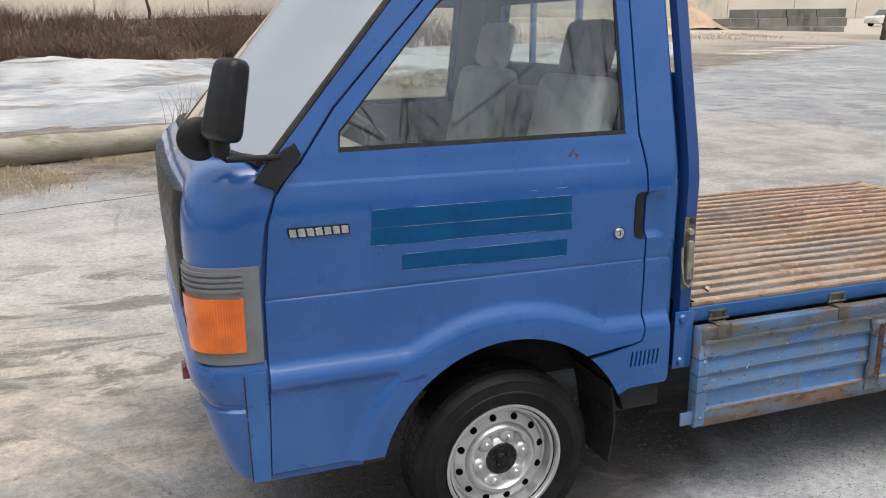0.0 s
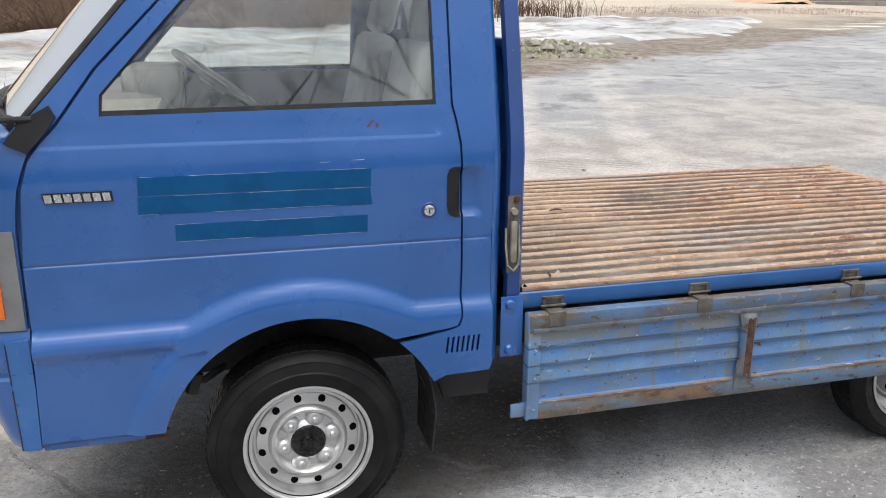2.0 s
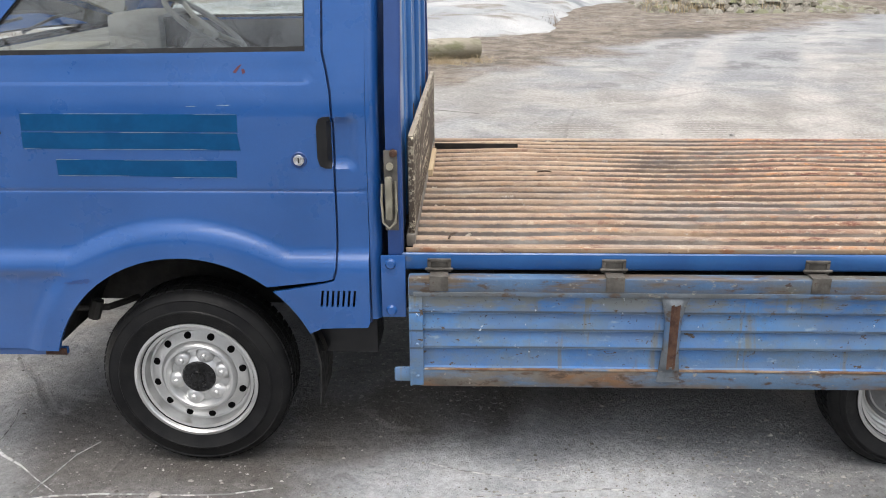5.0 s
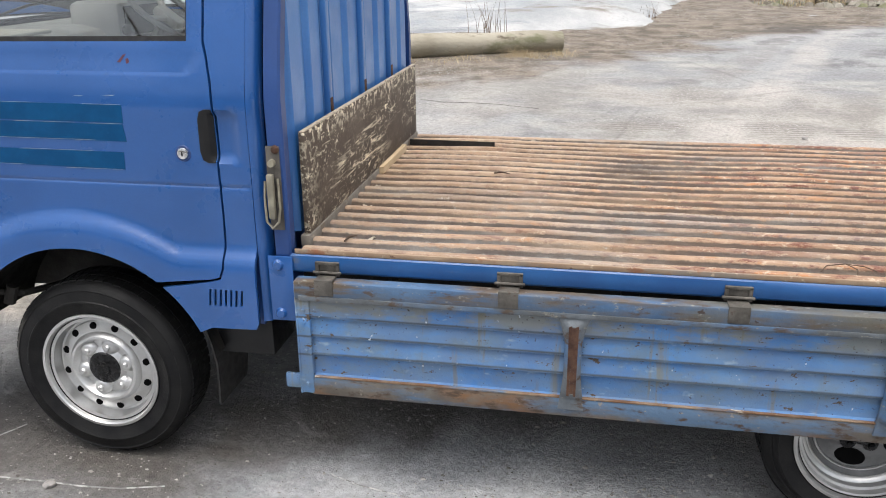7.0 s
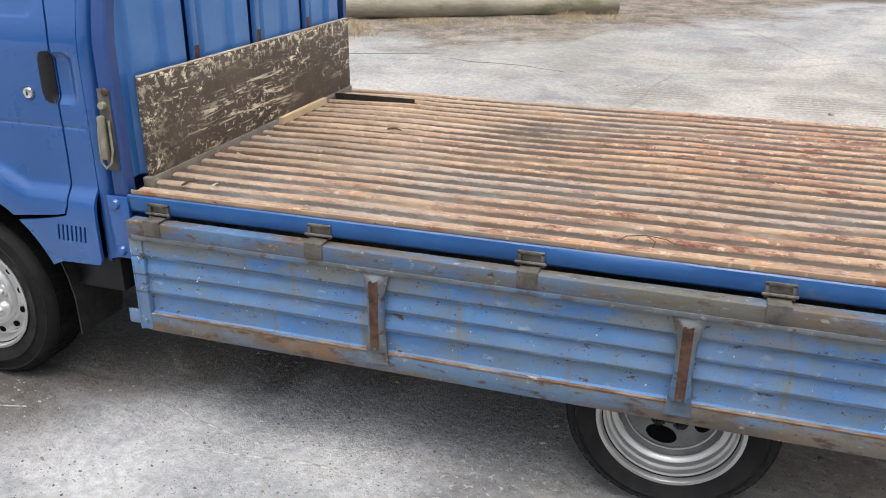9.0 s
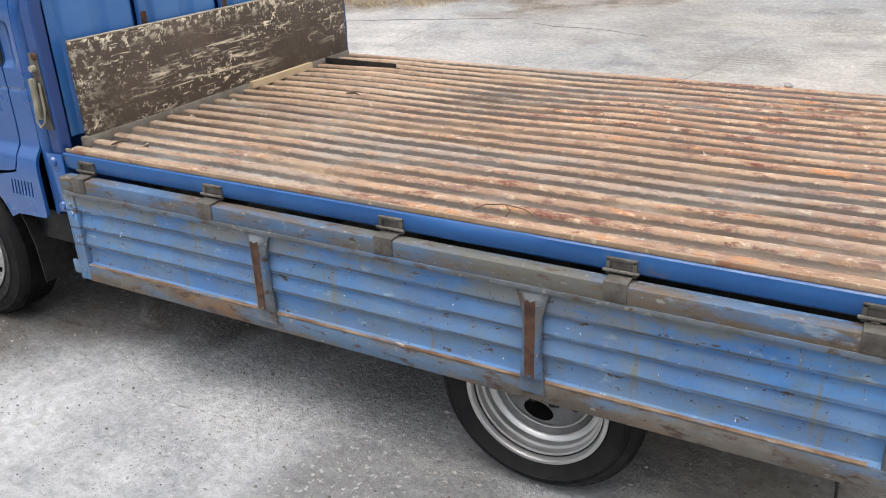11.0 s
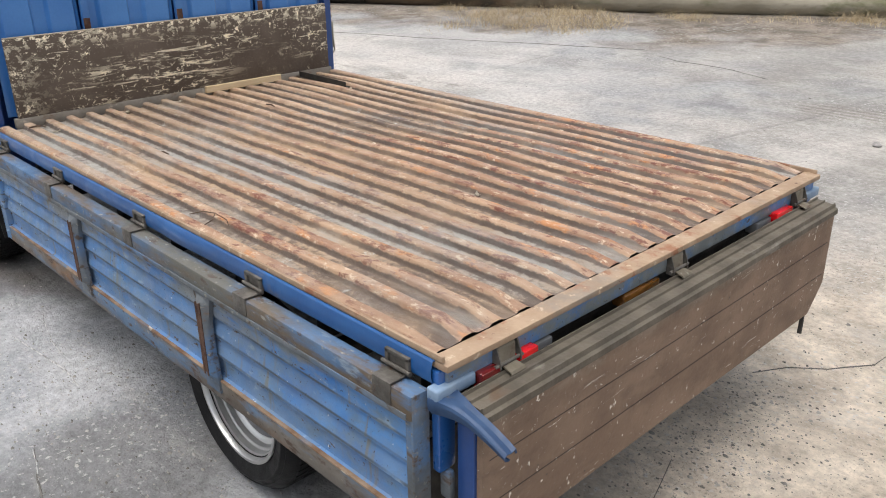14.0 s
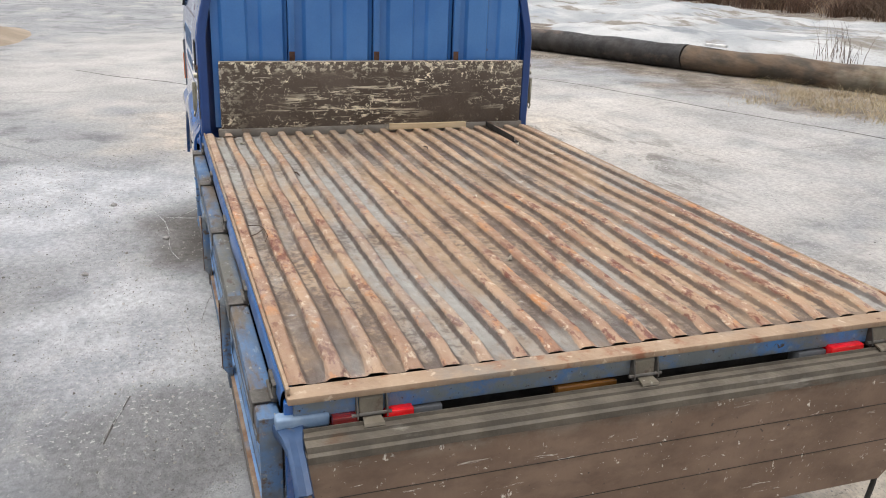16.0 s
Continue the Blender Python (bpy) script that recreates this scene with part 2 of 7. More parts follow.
M_CHROME = surf("worn_chrome", (0.62, 0.62, 0.62), (0.75, 0.75, 0.75), 20.0, (0.15, 0.3), metal=1.0, bump=0.02)
M_REDMARK = surf("red_paint_mark", (0.085, 0.03, 0.055), (0.14, 0.04, 0.055), 60.0, (0.5, 0.7), bump=0.05)
M_SEAT = surf("grey_cloth", (0.54, 0.54, 0.52), (0.66, 0.655, 0.635), 7.0, (0.85, 0.98), bump=0.1, bscale=90, spots=[((0.36, 0.355, 0.34), 24, 0.55, 0.70, (1, 4, 0.4))])
M_VINYL = surf("dark_vinyl", (0.12, 0.124, 0.13), (0.16, 0.165, 0.17), 8.0, (0.5, 0.7), bump=0.0)
M_DASH = surf("grey_dash_plastic", (0.40, 0.40, 0.385), (0.48, 0.48, 0.46), 8.0, (0.55, 0.75), bump=0.1, bscale=260)
M_CREAM = surf("cream_plastic", (0.66, 0.64, 0.56), (0.74, 0.72, 0.63), 10.0, (0.5, 0.7), bump=0.05)
M_WOODNEW = surf("pale_raw_wood", (0.56, 0.42, 0.25), (0.66, 0.52, 0.34), 9.0, (0.7, 0.85), bump=0.15, bscale=60, stretch=(4, 0.6, 4))
M_GLASS = glass("window_glass", (0.92, 0.94, 0.93), 0.085, 4.0)
M_SCREEN = glass("windscreen_glass", (0.74, 0.77, 0.74), 0.60, 1.2)
M_DISC = surf("dull_wheel_disc", (0.15, 0.15, 0.15), (0.24, 0.24, 0.24), 9.0, (0.4, 0.6), metal=0.5, bump=0.08, spots=[((0.09, 0.07, 0.055), 14, 0.6, 0.75, (1, 1, 1))])
M_MIRROR = surf("mirror_glass", (0.9, 0.9, 0.9), (0.92, 0.92, 0.92), 3.0, (0.02, 0.04), metal=1.0, bump=0)


def lens(name, base, emit=0.0):
    m, nt, bsdf, pos = start(name)
    facet = nd(nt, "ShaderNodeTexVoronoi", Scale=13.0)
    facet.feature = "F1"
    nt.links.new(pos, facet.inputs["Vector"])
    rib = nt.nodes.new("ShaderNodeTexWave")
    rib.inputs["Scale"].default_value = 45.0
    rib.inputs["Distortion"].default_value = 1.5
    nt.links.new(pos, rib.inputs["Vector"])
    shades = math_node(nt, "MULTIPLY_ADD", facet.outputs["Distance"], 0.6, math_node(nt, "MULTIPLY", fac_noise(nt, pos, 22), 0.25))
    nt.links.new(mix_col(nt, shades, tuple(x * 0.62 for x in base), tuple(min(1.0, x * 1.35 + 0.006) for x in base)), bsdf.inputs["Base Color"])
    bsdf.inputs["Roughness"].default_value = 0.08
    bsdf.inputs["Coat Weight"].default_value = 1.0
    bsdf.inputs["Subsurface Weight"].default_value = 0.05
    bsdf.inputs["Subsurface Radius"].default_value = (0.02, 0.008, 0.004)
    add_bump(nt, bsdf, math_node(nt, "MULTIPLY_ADD", rib.outputs["Fac"], 0.25, math_node(nt, "MULTIPLY", facet.outputs["Distance"], 3.0)), 0.5, 0.004)
    return m


M_ORANGE = lens("amber_lens", (0.95, 0.150, 0.0005))
M_RED = lens("red_lens", (0.95, 0.004, 0.008))
M_DARKRED = lens("dark_red_lens", (0.16, 0.008, 0.008))
M_OCHRE = lens("dull_ochre_block", (0.20, 0.085, 0.018))


def bed_material():
    """Tan and grey worn steel between the ridges, red and orange rust with pale flecks on the ridges that loads have rubbed."""
    m, nt, bsdf, pos = start("rusted_bed_steel")
    col = mix_col(nt, fac_noise(nt, pos, 4, detail=7, stretch=(0.35, 1, 1)), (0.270, 0.205, 0.145), (0.400, 0.285, 0.185))
    col = mix_col(nt, fac_noise(nt, pos, 3.2, detail=8, rough=0.62, lo=0.46, hi=0.62, stretch=(0.35, 1.3, 1)), col, (0.300, 0.290, 0.265))
    col = mix_col(nt, math_node(nt, "MULTIPLY", fac_noise(nt, pos, 2.1, detail=7, lo=0.54, hi=0.70, stretch=(0.5, 1, 1)), 0.75), col, (0.125, 0.100, 0.085))
    col = mix_col(nt, math_node(nt, "MULTIPLY", fac_noise(nt, pos, 34, detail=9, rough=0.7, lo=0.52, hi=0.66, stretch=(0.5, 1, 1)), 0.55), col, (0.185, 0.125, 0.085))
    col = mix_col(nt, fac_noise(nt, pos, 15, detail=9, rough=0.72, lo=0.63, hi=0.67), col, (0.47, 0.46, 0.42))
    sep = nt.nodes.new("ShaderNodeSeparateXYZ")
    nt.links.new(pos, sep.inputs[0])
    run_out = nt.nodes.new("ShaderNodeMapRange")
    run_out.interpolation_type = "SMOOTHSTEP"
    for key, value in (("From Min", 4.182), ("From Max", 4.102), ("To Min", 0.27), ("To Max", 1.0)):
        run_out.inputs[key].default_value = value
    nt.links.new(sep.outputs["X"], run_out.inputs["Value"])
    height = math_node(nt, "ADD", math_node(nt, "DIVIDE", math_node(nt, "SUBTRACT", sep.outputs["Z"], 0.751), run_out.outputs[0]), 0.751)
    high = nt.nodes.new("ShaderNodeMapRange")
    high.interpolation_type = "SMOOTHSTEP"
    high.inputs["From Min"].default_value, high.inputs["From Max"].default_value = 0.760, 0.769
    ragged = fac_noise(nt, pos, 40, detail=8, rough=0.7, lo=0.25, hi=0.75)
    nt.links.new(math_node(nt, "MULTIPLY_ADD", ragged, 0.008, math_node(nt, "SUBTRACT", height, 0.004)), high.inputs["Value"])
    rust = mix_col(nt, fac_noise(nt, pos, 9, detail=8, lo=0.38, hi=0.62, stretch=(0.4, 1, 1)), (0.42, 0.275, 0.175), (0.28, 0.150, 0.092))
    rust = mix_col(nt, fac_noise(nt, pos, 17, detail=9, rough=0.68, lo=0.55, hi=0.63, stretch=(0.5, 1, 1)), rust, (0.48, 0.215, 0.085))
    rust = mix_col(nt, fac_noise(nt, pos, 44, detail=10, rough=0.72, lo=0.55, hi=0.62, stretch=(0.6, 1, 1)), rust, (0.60, 0.47, 0.34))
    rust = mix_col(nt, fac_noise(nt, pos, 29, detail=10, rough=0.72, lo=0.52, hi=0.60, stretch=(0.5, 1, 1)), rust, (0.150, 0.045, 0.028))
    # the front half of the bed is rubbed smooth and tan, the rear half flaky
    flaky = nt.nodes.new("ShaderNodeMapRange")
    flaky.interpolation_type = "SMOOTHSTEP"
    for key, value in (("From Min", 2.1), ("From Max", 3.3), ("To Min", 0.38), ("To Max", 1.0)):
        flaky.inputs[key].default_value = value
    nt.links.new(math_node(nt, "MULTIPLY_ADD", fac_noise(nt, pos, 1.6, detail=5), 0.9, math_node(nt, "SUBTRACT", sep.outputs["X"], 0.45)), flaky.inputs["Value"])
    tan = mix_col(nt, fac_noise(nt, pos, 12, detail=8, rough=0.65, stretch=(0.25, 1, 1)), (0.36, 0.26, 0.175), (0.50, 0.39, 0.28))
    rust = mix_col(nt, flaky.outputs[0], tan, rust)
    # shade on the ridges' flanks, painted into the colour by height with ragged edges
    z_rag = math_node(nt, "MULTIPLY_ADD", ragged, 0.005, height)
    flank_shade = None
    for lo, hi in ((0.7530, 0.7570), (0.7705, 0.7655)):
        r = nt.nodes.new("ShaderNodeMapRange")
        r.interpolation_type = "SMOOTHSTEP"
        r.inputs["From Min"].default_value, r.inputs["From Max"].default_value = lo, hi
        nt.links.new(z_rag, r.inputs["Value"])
        flank_shade = r.outputs[0] if flank_shade is None else math_node(nt, "MULTIPLY", flank_shade, r.outputs[0])
    flank_shade = math_node(nt, "MULTIPLY", flank_shade, fac_noise(nt, pos, 7, detail=8, lo=0.22, hi=0.55, stretch=(0.4, 1, 1)))
    # whole stretches of the sheet are duller, with less of the red rust left
    dull = fac_noise(nt, pos, 1.3, detail=5, lo=0.46, hi=0.66, stretch=(0.7, 1, 1))
    col = mix_col(nt, math_node(nt, "MULTIPLY", high.outputs[0], math_node(nt, "MULTIPLY_ADD", dull, -0.50, 0.95)), col, rust)
    col = mix_col(nt, math_node(nt, "MULTIPLY", flank_shade, 0.85), col, (0.080, 0.058, 0.048))
    nt.links.new(col, bsdf.inputs["Base Color"])
    rr = nt.nodes.new("ShaderNodeMapRange")
    rr.inputs["To Min"].default_value, rr.inputs["To Max"].default_value = 0.40, 0.78
    nt.links.new(fac_noise(nt, pos, 18, detail=7), rr.inputs["Value"])
    nt.links.new(rr.outputs[0], bsdf.inputs["Roughness"])
    add_bump(nt, bsdf, fac_noise(nt, pos, 60, detail=8, rough=0.68, stretch=(0.5, 1, 1)), 0.5, 0.004)
    return m


def board_material(name, a, b, chips, amount, edge=None, rubbed=None):
    """Brown painted boards with pale chipped spots."""
    m, nt, bsdf, pos = start(name)
    col = mix_col(nt, fac_noise(nt, pos, 6), a, b)
    fine = fac_noise(nt, pos, 55, detail=10, rough=0.74, lo=amount, hi=amount + 0.03, stretch=(1, 0.8, 0.9))
    patch = fac_noise(nt, pos, 4.0, detail=5, lo=0.40, hi=0.60, stretch=(1, 0.7, 1.6))
    scratch = fac_noise(nt, pos, 42, detail=9, rough=0.75, lo=amount + 0.005, hi=amount + 0.03, stretch=(1, 0.16, 1.2), distort=0.5)
    mask = math_node(nt, "MAXIMUM", math_node(nt, "MULTIPLY", fine, math_node(nt, "MULTIPLY_ADD", patch, 0.92, 0.08)), math_node(nt, "MULTIPLY", scratch, patch))
    if rubbed:
        # loads have scraped the board round one place, its top edge and its end
        rx, ry, rz, top = rubbed
        sep = nt.nodes.new("ShaderNodeSeparateXYZ")
        nt.links.new(pos, sep.inputs[0])
        away = math_node(nt, "SQRT", math_node(nt, "ADD", math_node(nt, "POWER", math_node(nt, "MULTIPLY", math_node(nt, "SUBTRACT", sep.outputs["Y"], ry), 2.2), 2.0), math_node(nt, "POWER", math_node(nt, "MULTIPLY", math_node(nt, "SUBTRACT", sep.outputs["Z"], rz), 6.5), 2.0)))
        near = nt.nodes.new("ShaderNodeMapRange")
        near.interpolation_type = "SMOOTHSTEP"
        near.inputs["From Min"].default_value, near.inputs["From Max"].default_value = 1.05, 0.15
        nt.links.new(away, near.inputs["Value"])
        high = nt.nodes.new("ShaderNodeMapRange")
        high.inputs["From Min"].default_value, high.inputs["From Max"].default_value = top - 0.035, top + 0.03
        nt.links.new(sep.outputs["Z"], high.inputs["Value"])
        end = nt.nodes.new("ShaderNodeMapRange")
        end.inputs["From Min"].default_value, end.inputs["From Max"].default_value = 2.44, 2.28
        nt.links.new(sep.outputs["Y"], end.inputs["Value"])
        lines_ = fac_noise(nt, pos, 30, detail=9, rough=0.74, lo=0.558, hi=0.582, stretch=(1, 0.13, 1.3), distort=0.6)
        flakes = fac_noise(nt, pos, 44, detail=10, rough=0.74, lo=0.525, hi=0.55, stretch=(1, 0.7, 1))
        mask = math_node(nt, "MAXIMUM", mask, math_node(nt, "MULTIPLY", lines_, near.outputs[0]))
        mask = math_node(nt, "MAXIMUM", mask, math_node(nt, "MULTIPLY", flakes, math_node(nt, "MAXIMUM", high.outputs[0], math_node(nt, "MULTIPLY", end.outputs[0], 0.4))))
    if edge:
        # the top edge is rubbed, and thin pale paint has run down the boards
        sep = nt.nodes.new("ShaderNodeSeparateXYZ")
        nt.links.new(pos, sep.inputs[0])
        r = nt.nodes.new("ShaderNodeMapRange")
        r.inputs["From Min"].default_value, r.inputs["From Max"].default_value = edge
        nt.links.new(sep.outputs["Z"], r.inputs["Value"])
        col = mix_col(nt, math_node(nt, "MULTIPLY", r.outputs[0], fac_noise(nt, pos, 16, detail=8, rough=0.7, lo=0.40, hi=0.58, stretch=(1, 0.6, 1))), col, (0.27, 0.235, 0.19))
        col = mix_col(nt, math_node(nt, "MULTIPLY", fac_noise(nt, pos, 10, detail=9, rough=0.72, lo=0.44, hi=0.64, stretch=(1, 0.5, 1.2)), 0.45), col, (0.098, 0.062, 0.042))
        drip = fac_noise(nt, pos, 30, detail=6, rough=0.65, lo=0.655, hi=0.680, stretch=(1, 1.5, 0.7))
        mask = math_node(nt, "MAXIMUM", mask, drip)
        col = mix_col(nt, fac_noise(nt, pos, 70, detail=6, lo=0.68, hi=0.74), col, (0.07, 0.052, 0.04))
    col = mix_col(nt, mask, col, chips)
    nt.links.new(col, bsdf.inputs["Base Color"])
    bsdf.inputs["Roughness"].default_value = 0.75
    add_bump(nt, bsdf, math_node(nt, "SUBTRACT", fac_noise(nt, pos, 80), mask), 0.4, 0.002)
    return m


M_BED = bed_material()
M_EDGE = surf("rubbed_rusty_edge", (0.29, 0.195, 0.125), (0.375, 0.27, 0.18), 8.0, (0.5, 0.75), bump=0.35, bscale=70, bdist=0.003,
              spots=[((0.24, 0.20, 0.16), 6, 0.52, 0.66, (0.5, 0.5, 1)), ((0.26, 0.115, 0.06), 14, 0.56, 0.66, (0.6, 0.6, 1)), ((0.50, 0.39, 0.28), 40, 0.60, 0.68, (1, 1, 1)), ((0.12, 0.06, 0.04), 30, 0.64, 0.70, (0.7, 0.7, 1))])
M_FOOT = surf("dusty_foot_angle", (0.17, 0.15, 0.125), (0.26, 0.235, 0.20), 7.0, (0.6, 0.85), bump=0.3, bscale=80,
              spots=[((0.12, 0.075, 0.045), 12, 0.56, 0.68, (1, 0.5, 1)), ((0.36, 0.32, 0.26), 30, 0.60, 0.70, (1, 0.7, 1))])
M_CAP = surf("chalky_blue_plastic", (0.030, 0.120, 0.340), (0.050, 0.150, 0.375), 5.0, (0.45, 0.65), bump=0.1, bscale=120,
             spots=[((0.10, 0.17, 0.28), 18, 0.58, 0.72, (1, 1, 0.3)), ((0.06, 0.07, 0.09), 40, 0.68, 0.74, (1, 1, 0.5))])
M_BROWN = board_material("chipped_brown_paint", (0.088, 0.066, 0.049), (0.122, 0.094, 0.072), (0.92, 0.83, 0.63), 0.566, rubbed=(1.745, 2.95, 0.905, 1.07))
M_BROWN2 = board_material("brown_tailgate_paint", (0.170, 0.112, 0.077), (0.218, 0.149, 0.105), (0.70, 0.66, 0.58), 0.620, (0.62, 0.665))
M_CHIPPED_EDGE = board_material("worn_board_edge", (0.42, 0.36, 0.27), (0.55, 0.48, 0.38), (0.08, 0.06, 0.045), 0.55)

# ---- building helpers ----
from mathutils.geometry import delaunay_2d_cdt

HOME = {}


def thing(name, at, label, category, group="", kind=""):
    ob = new(name)
    ob.location = at
    ob.empty_display_size = 0.1
    HOME[ob] = Vector(at)
    return tagged(ob, label, category, group, kind)


def mesh_of(name, bm, material, smooth=False, angle=35):
    me = bpy.data.meshes.new(name)
    bmesh.ops.recalc_face_normals(bm, faces=bm.faces)
    bm.to_mesh(me)
    bm.free()
    me.materials.append(material)
    if smooth:
        me.polygons.foreach_set("use_smooth", [True] * len(me.polygons))
        me.set_sharp_from_angle(angle=radians(angle))
    return me


def part(name, bm, material, parent=None, label="", smooth=True, angle=35):
    """One mesh object, built in world places, with its origin at its middle, under its parent."""
    lo = Vector([min(v.co[i] for v in bm.verts) for i in range(3)])
    hi = Vector([max(v.co[i] for v in bm.verts) for i in range(3)])
    mid = (lo + hi) / 2
    if parent is None:
        mid.z = lo.z
    bmesh.ops.translate(bm, verts=bm.verts, vec=-mid)
    ob = new(name, mesh_of(name, bm, material, smooth, angle))
    ob.location = mid - (HOME[parent] if parent else Vector())
    ob.parent = parent
    HOME[ob] = mid
    if label:
        ob["label"] = label
    return ob


def box(bm, x0, x1, y0, y1, z0, z1, bevel=0.0, m=None, seg=2):
    r = bmesh.ops.create_cube(bm, size=1.0)
    vs = r["verts"]
    for v in vs:
        v.co = Vector(((x0 + x1) / 2 + v.co.x * (x1 - x0), (y0 + y1) / 2 + v.co.y * (y1 - y0), (z0 + z1) / 2 + v.co.z * (z1 - z0)))
    if bevel:
        es = list({e for v in vs for e in v.link_edges})
        r2 = bmesh.ops.bevel(bm, geom=es, offset=bevel, segments=seg, profile=0.5, affect="EDGES")
        vs = list({v for f in r2["faces"] for v in f.verts} | {v for v in vs if v.is_valid})
    if m:
        bmesh.ops.transform(bm, matrix=m, verts=vs)
    return vs


def one_box(*a, **k):
    bm = bmesh.new()
    box(bm, *a, **k)
    return bm


def tube(bm, pts, rad, sides=8, cap=True):
    """A round bar along points; rad: one radius or one a point."""
    pts = [Vector(p) for p in pts]
    rings = []
    for i, p in enumerate(pts):
        a, b = pts[max(i - 1, 0)], pts[min(i + 1, len(pts) - 1)]
        q = (b - a).normalized().to_track_quat("Z", "Y")
        r = rad[i] if isinstance(rad, (list, tuple)) else rad
        rings.append([bm.verts.new(p + q @ Vector((r * math.cos(2 * math.pi * k / sides), r * math.sin(2 * math.pi * k / sides), 0))) for k in range(sides)])
    for r0, r1 in zip(rings, rings[1:]):
        for k in range(sides):
            bm.faces.new((r0[k], r0[(k + 1) % sides], r1[(k + 1) % sides], r1[k]))
    if cap:
        bm.faces.new(rings[0][::-1])
        bm.faces.new(rings[-1])
    return bm


def grid(bm, rows, closed=False):
    """Quads between rows of points."""
    vs = [[bm.verts.new(p) for p in r] for r in rows]
    n = len(vs[0])
    for a, b in zip(vs, vs[1:]):
        for k in range(n if closed else n - 1):
            bm.faces.new((a[k], a[(k + 1) % n], b[(k + 1) % n], b[k]))
    return vs


def shell(rows, thick):
    """A sheet between rows of points, with thickness along its normals."""
    bm = bmesh.new()
    grid(bm, rows)
    bmesh.ops.recalc_face_normals(bm, faces=bm.faces)
    bmesh.ops.solidify(bm, geom=bm.faces[:], thickness=thick)
    return bm


def revolve(profile, centre, n=64, flip=1):
    """A turned body round the axis y: profile of (radius, y offset)."""
    bm = bmesh.new()
    rows = []
    for r, a in profile:
        rows.append([Vector((centre[0] + r * math.cos(2 * math.pi * k / n), centre[1] + flip * a, centre[2] + r * math.sin(2 * math.pi * k / n))) for k in range(n)])
    grid(bm, rows, closed=True)
    bmesh.ops.remove_doubles(bm, verts=bm.verts, dist=1e-5)
    return bm


def inside(p, poly):
    x, y = p
    hit = False
    for (x0, y0), (x1, y1) in zip(poly, poly[1:] + poly[:1]):
        if (y0 > y) != (y1 > y) and x < (x1 - x0) * (y - y0) / (y1 - y0) + x0:
            hit = not hit
    return hit


def densify(poly, step):
    out = []
    for a, b in zip(poly, poly[1:] + poly[:1]):
        n = max(1, int(math.dist(a, b) / step))
        out += [(a[0] + (b[0] - a[0]) * i / n, a[1] + (b[1] - a[1]) * i / n) for i in range(n)]
    return out


def skin(outline, place, holes=(), step=0.02, thick=0.006, away=(0, 1, 0), extra_rows=()):
    """A pressed sheet: a flat outline with holes, filled with a net of points, set in space by place(u, v), with a thickness towards 'away'."""
    loops = [densify(outline, step)] + [densify(h, step) for h in holes]
    pts, edges = [], []
    for lp in loops:
        base = len(pts)
        pts += lp
        edges += [(base + i, base + (i + 1) % len(lp)) for i in range(len(lp))]
    us, vs = [p[0] for p in outline], [p[1] for p in outline]
    rim = np.array(pts)
    vv = sorted(set(list(np.arange(min(vs), max(vs), step)) + list(extra_rows)))
    for v in vv:
        for u in np.arange(min(us), max(us), step):
            p = (float(u), float(v))
            if inside(p, outline) and not any(inside(p, h) for h in holes) and np.min(np.hypot(rim[:, 0] - u, rim[:, 1] - v)) > step * 0.3:
                pts.append(p)
    co, _, faces, _, _, _ = delaunay_2d_cdt([Vector(p) for p in pts], edges, [], 0, 1e-6)
    bm = bmesh.new()
    front = [bm.verts.new(place(c[0], c[1])) for c in co]
    rear = [bm.verts.new(v.co + Vector(away) * thick) for v in front]
    seen = {}
    for f in faces:
        c = [sum(co[i][k] for i in f) / 3 for k in range(2)]
        if inside(c, outline) and not any(inside(c, h) for h in holes):
            bm.faces.new([front[i] for i in f])
            bm.faces.new([rear[i] for i in reversed(f)])
            for i, j in zip(f, list(f[1:]) + [f[0]]):
                seen[(i, j)] = True
    for i, j in seen:
        if (j, i) not in seen:
            bm.faces.new((front[j], front[i], rear[i], rear[j]))
    bmesh.ops.delete(bm, geom=[v for v in bm.verts if not v.link_faces], context="VERTS")
    return bm


def smooth01(x):
    x = min(1.0, max(0.0, x))
    return x * x * (3 - 2 * x)


def fbm(x, y, s, octaves=4, seed=0.0):
    return noise.fractal(Vector((x * s, y * s, seed)), 0.9, 2.0, octaves)

# ---- ground and surroundings ----
def ground_z(x, y):
    """Level round the truck, rising gently behind it."""
    d = max(0.0, y - 4.5)
    return 0.043 * d * d / (d + 2.0)


def log_line(x):
    return 11.12 + 0.365 * (x - 0.2)


def lines(fine, reach):
    """Coordinates that lie close together near 0 and far apart far off."""
    out, v, s = [0.0], 0.0, fine
    while v < reach:
        s = fine if v < 9 else s * 1.16
        v += s
        out.append(v)
    return sorted(set(out + [-q for q in out]))


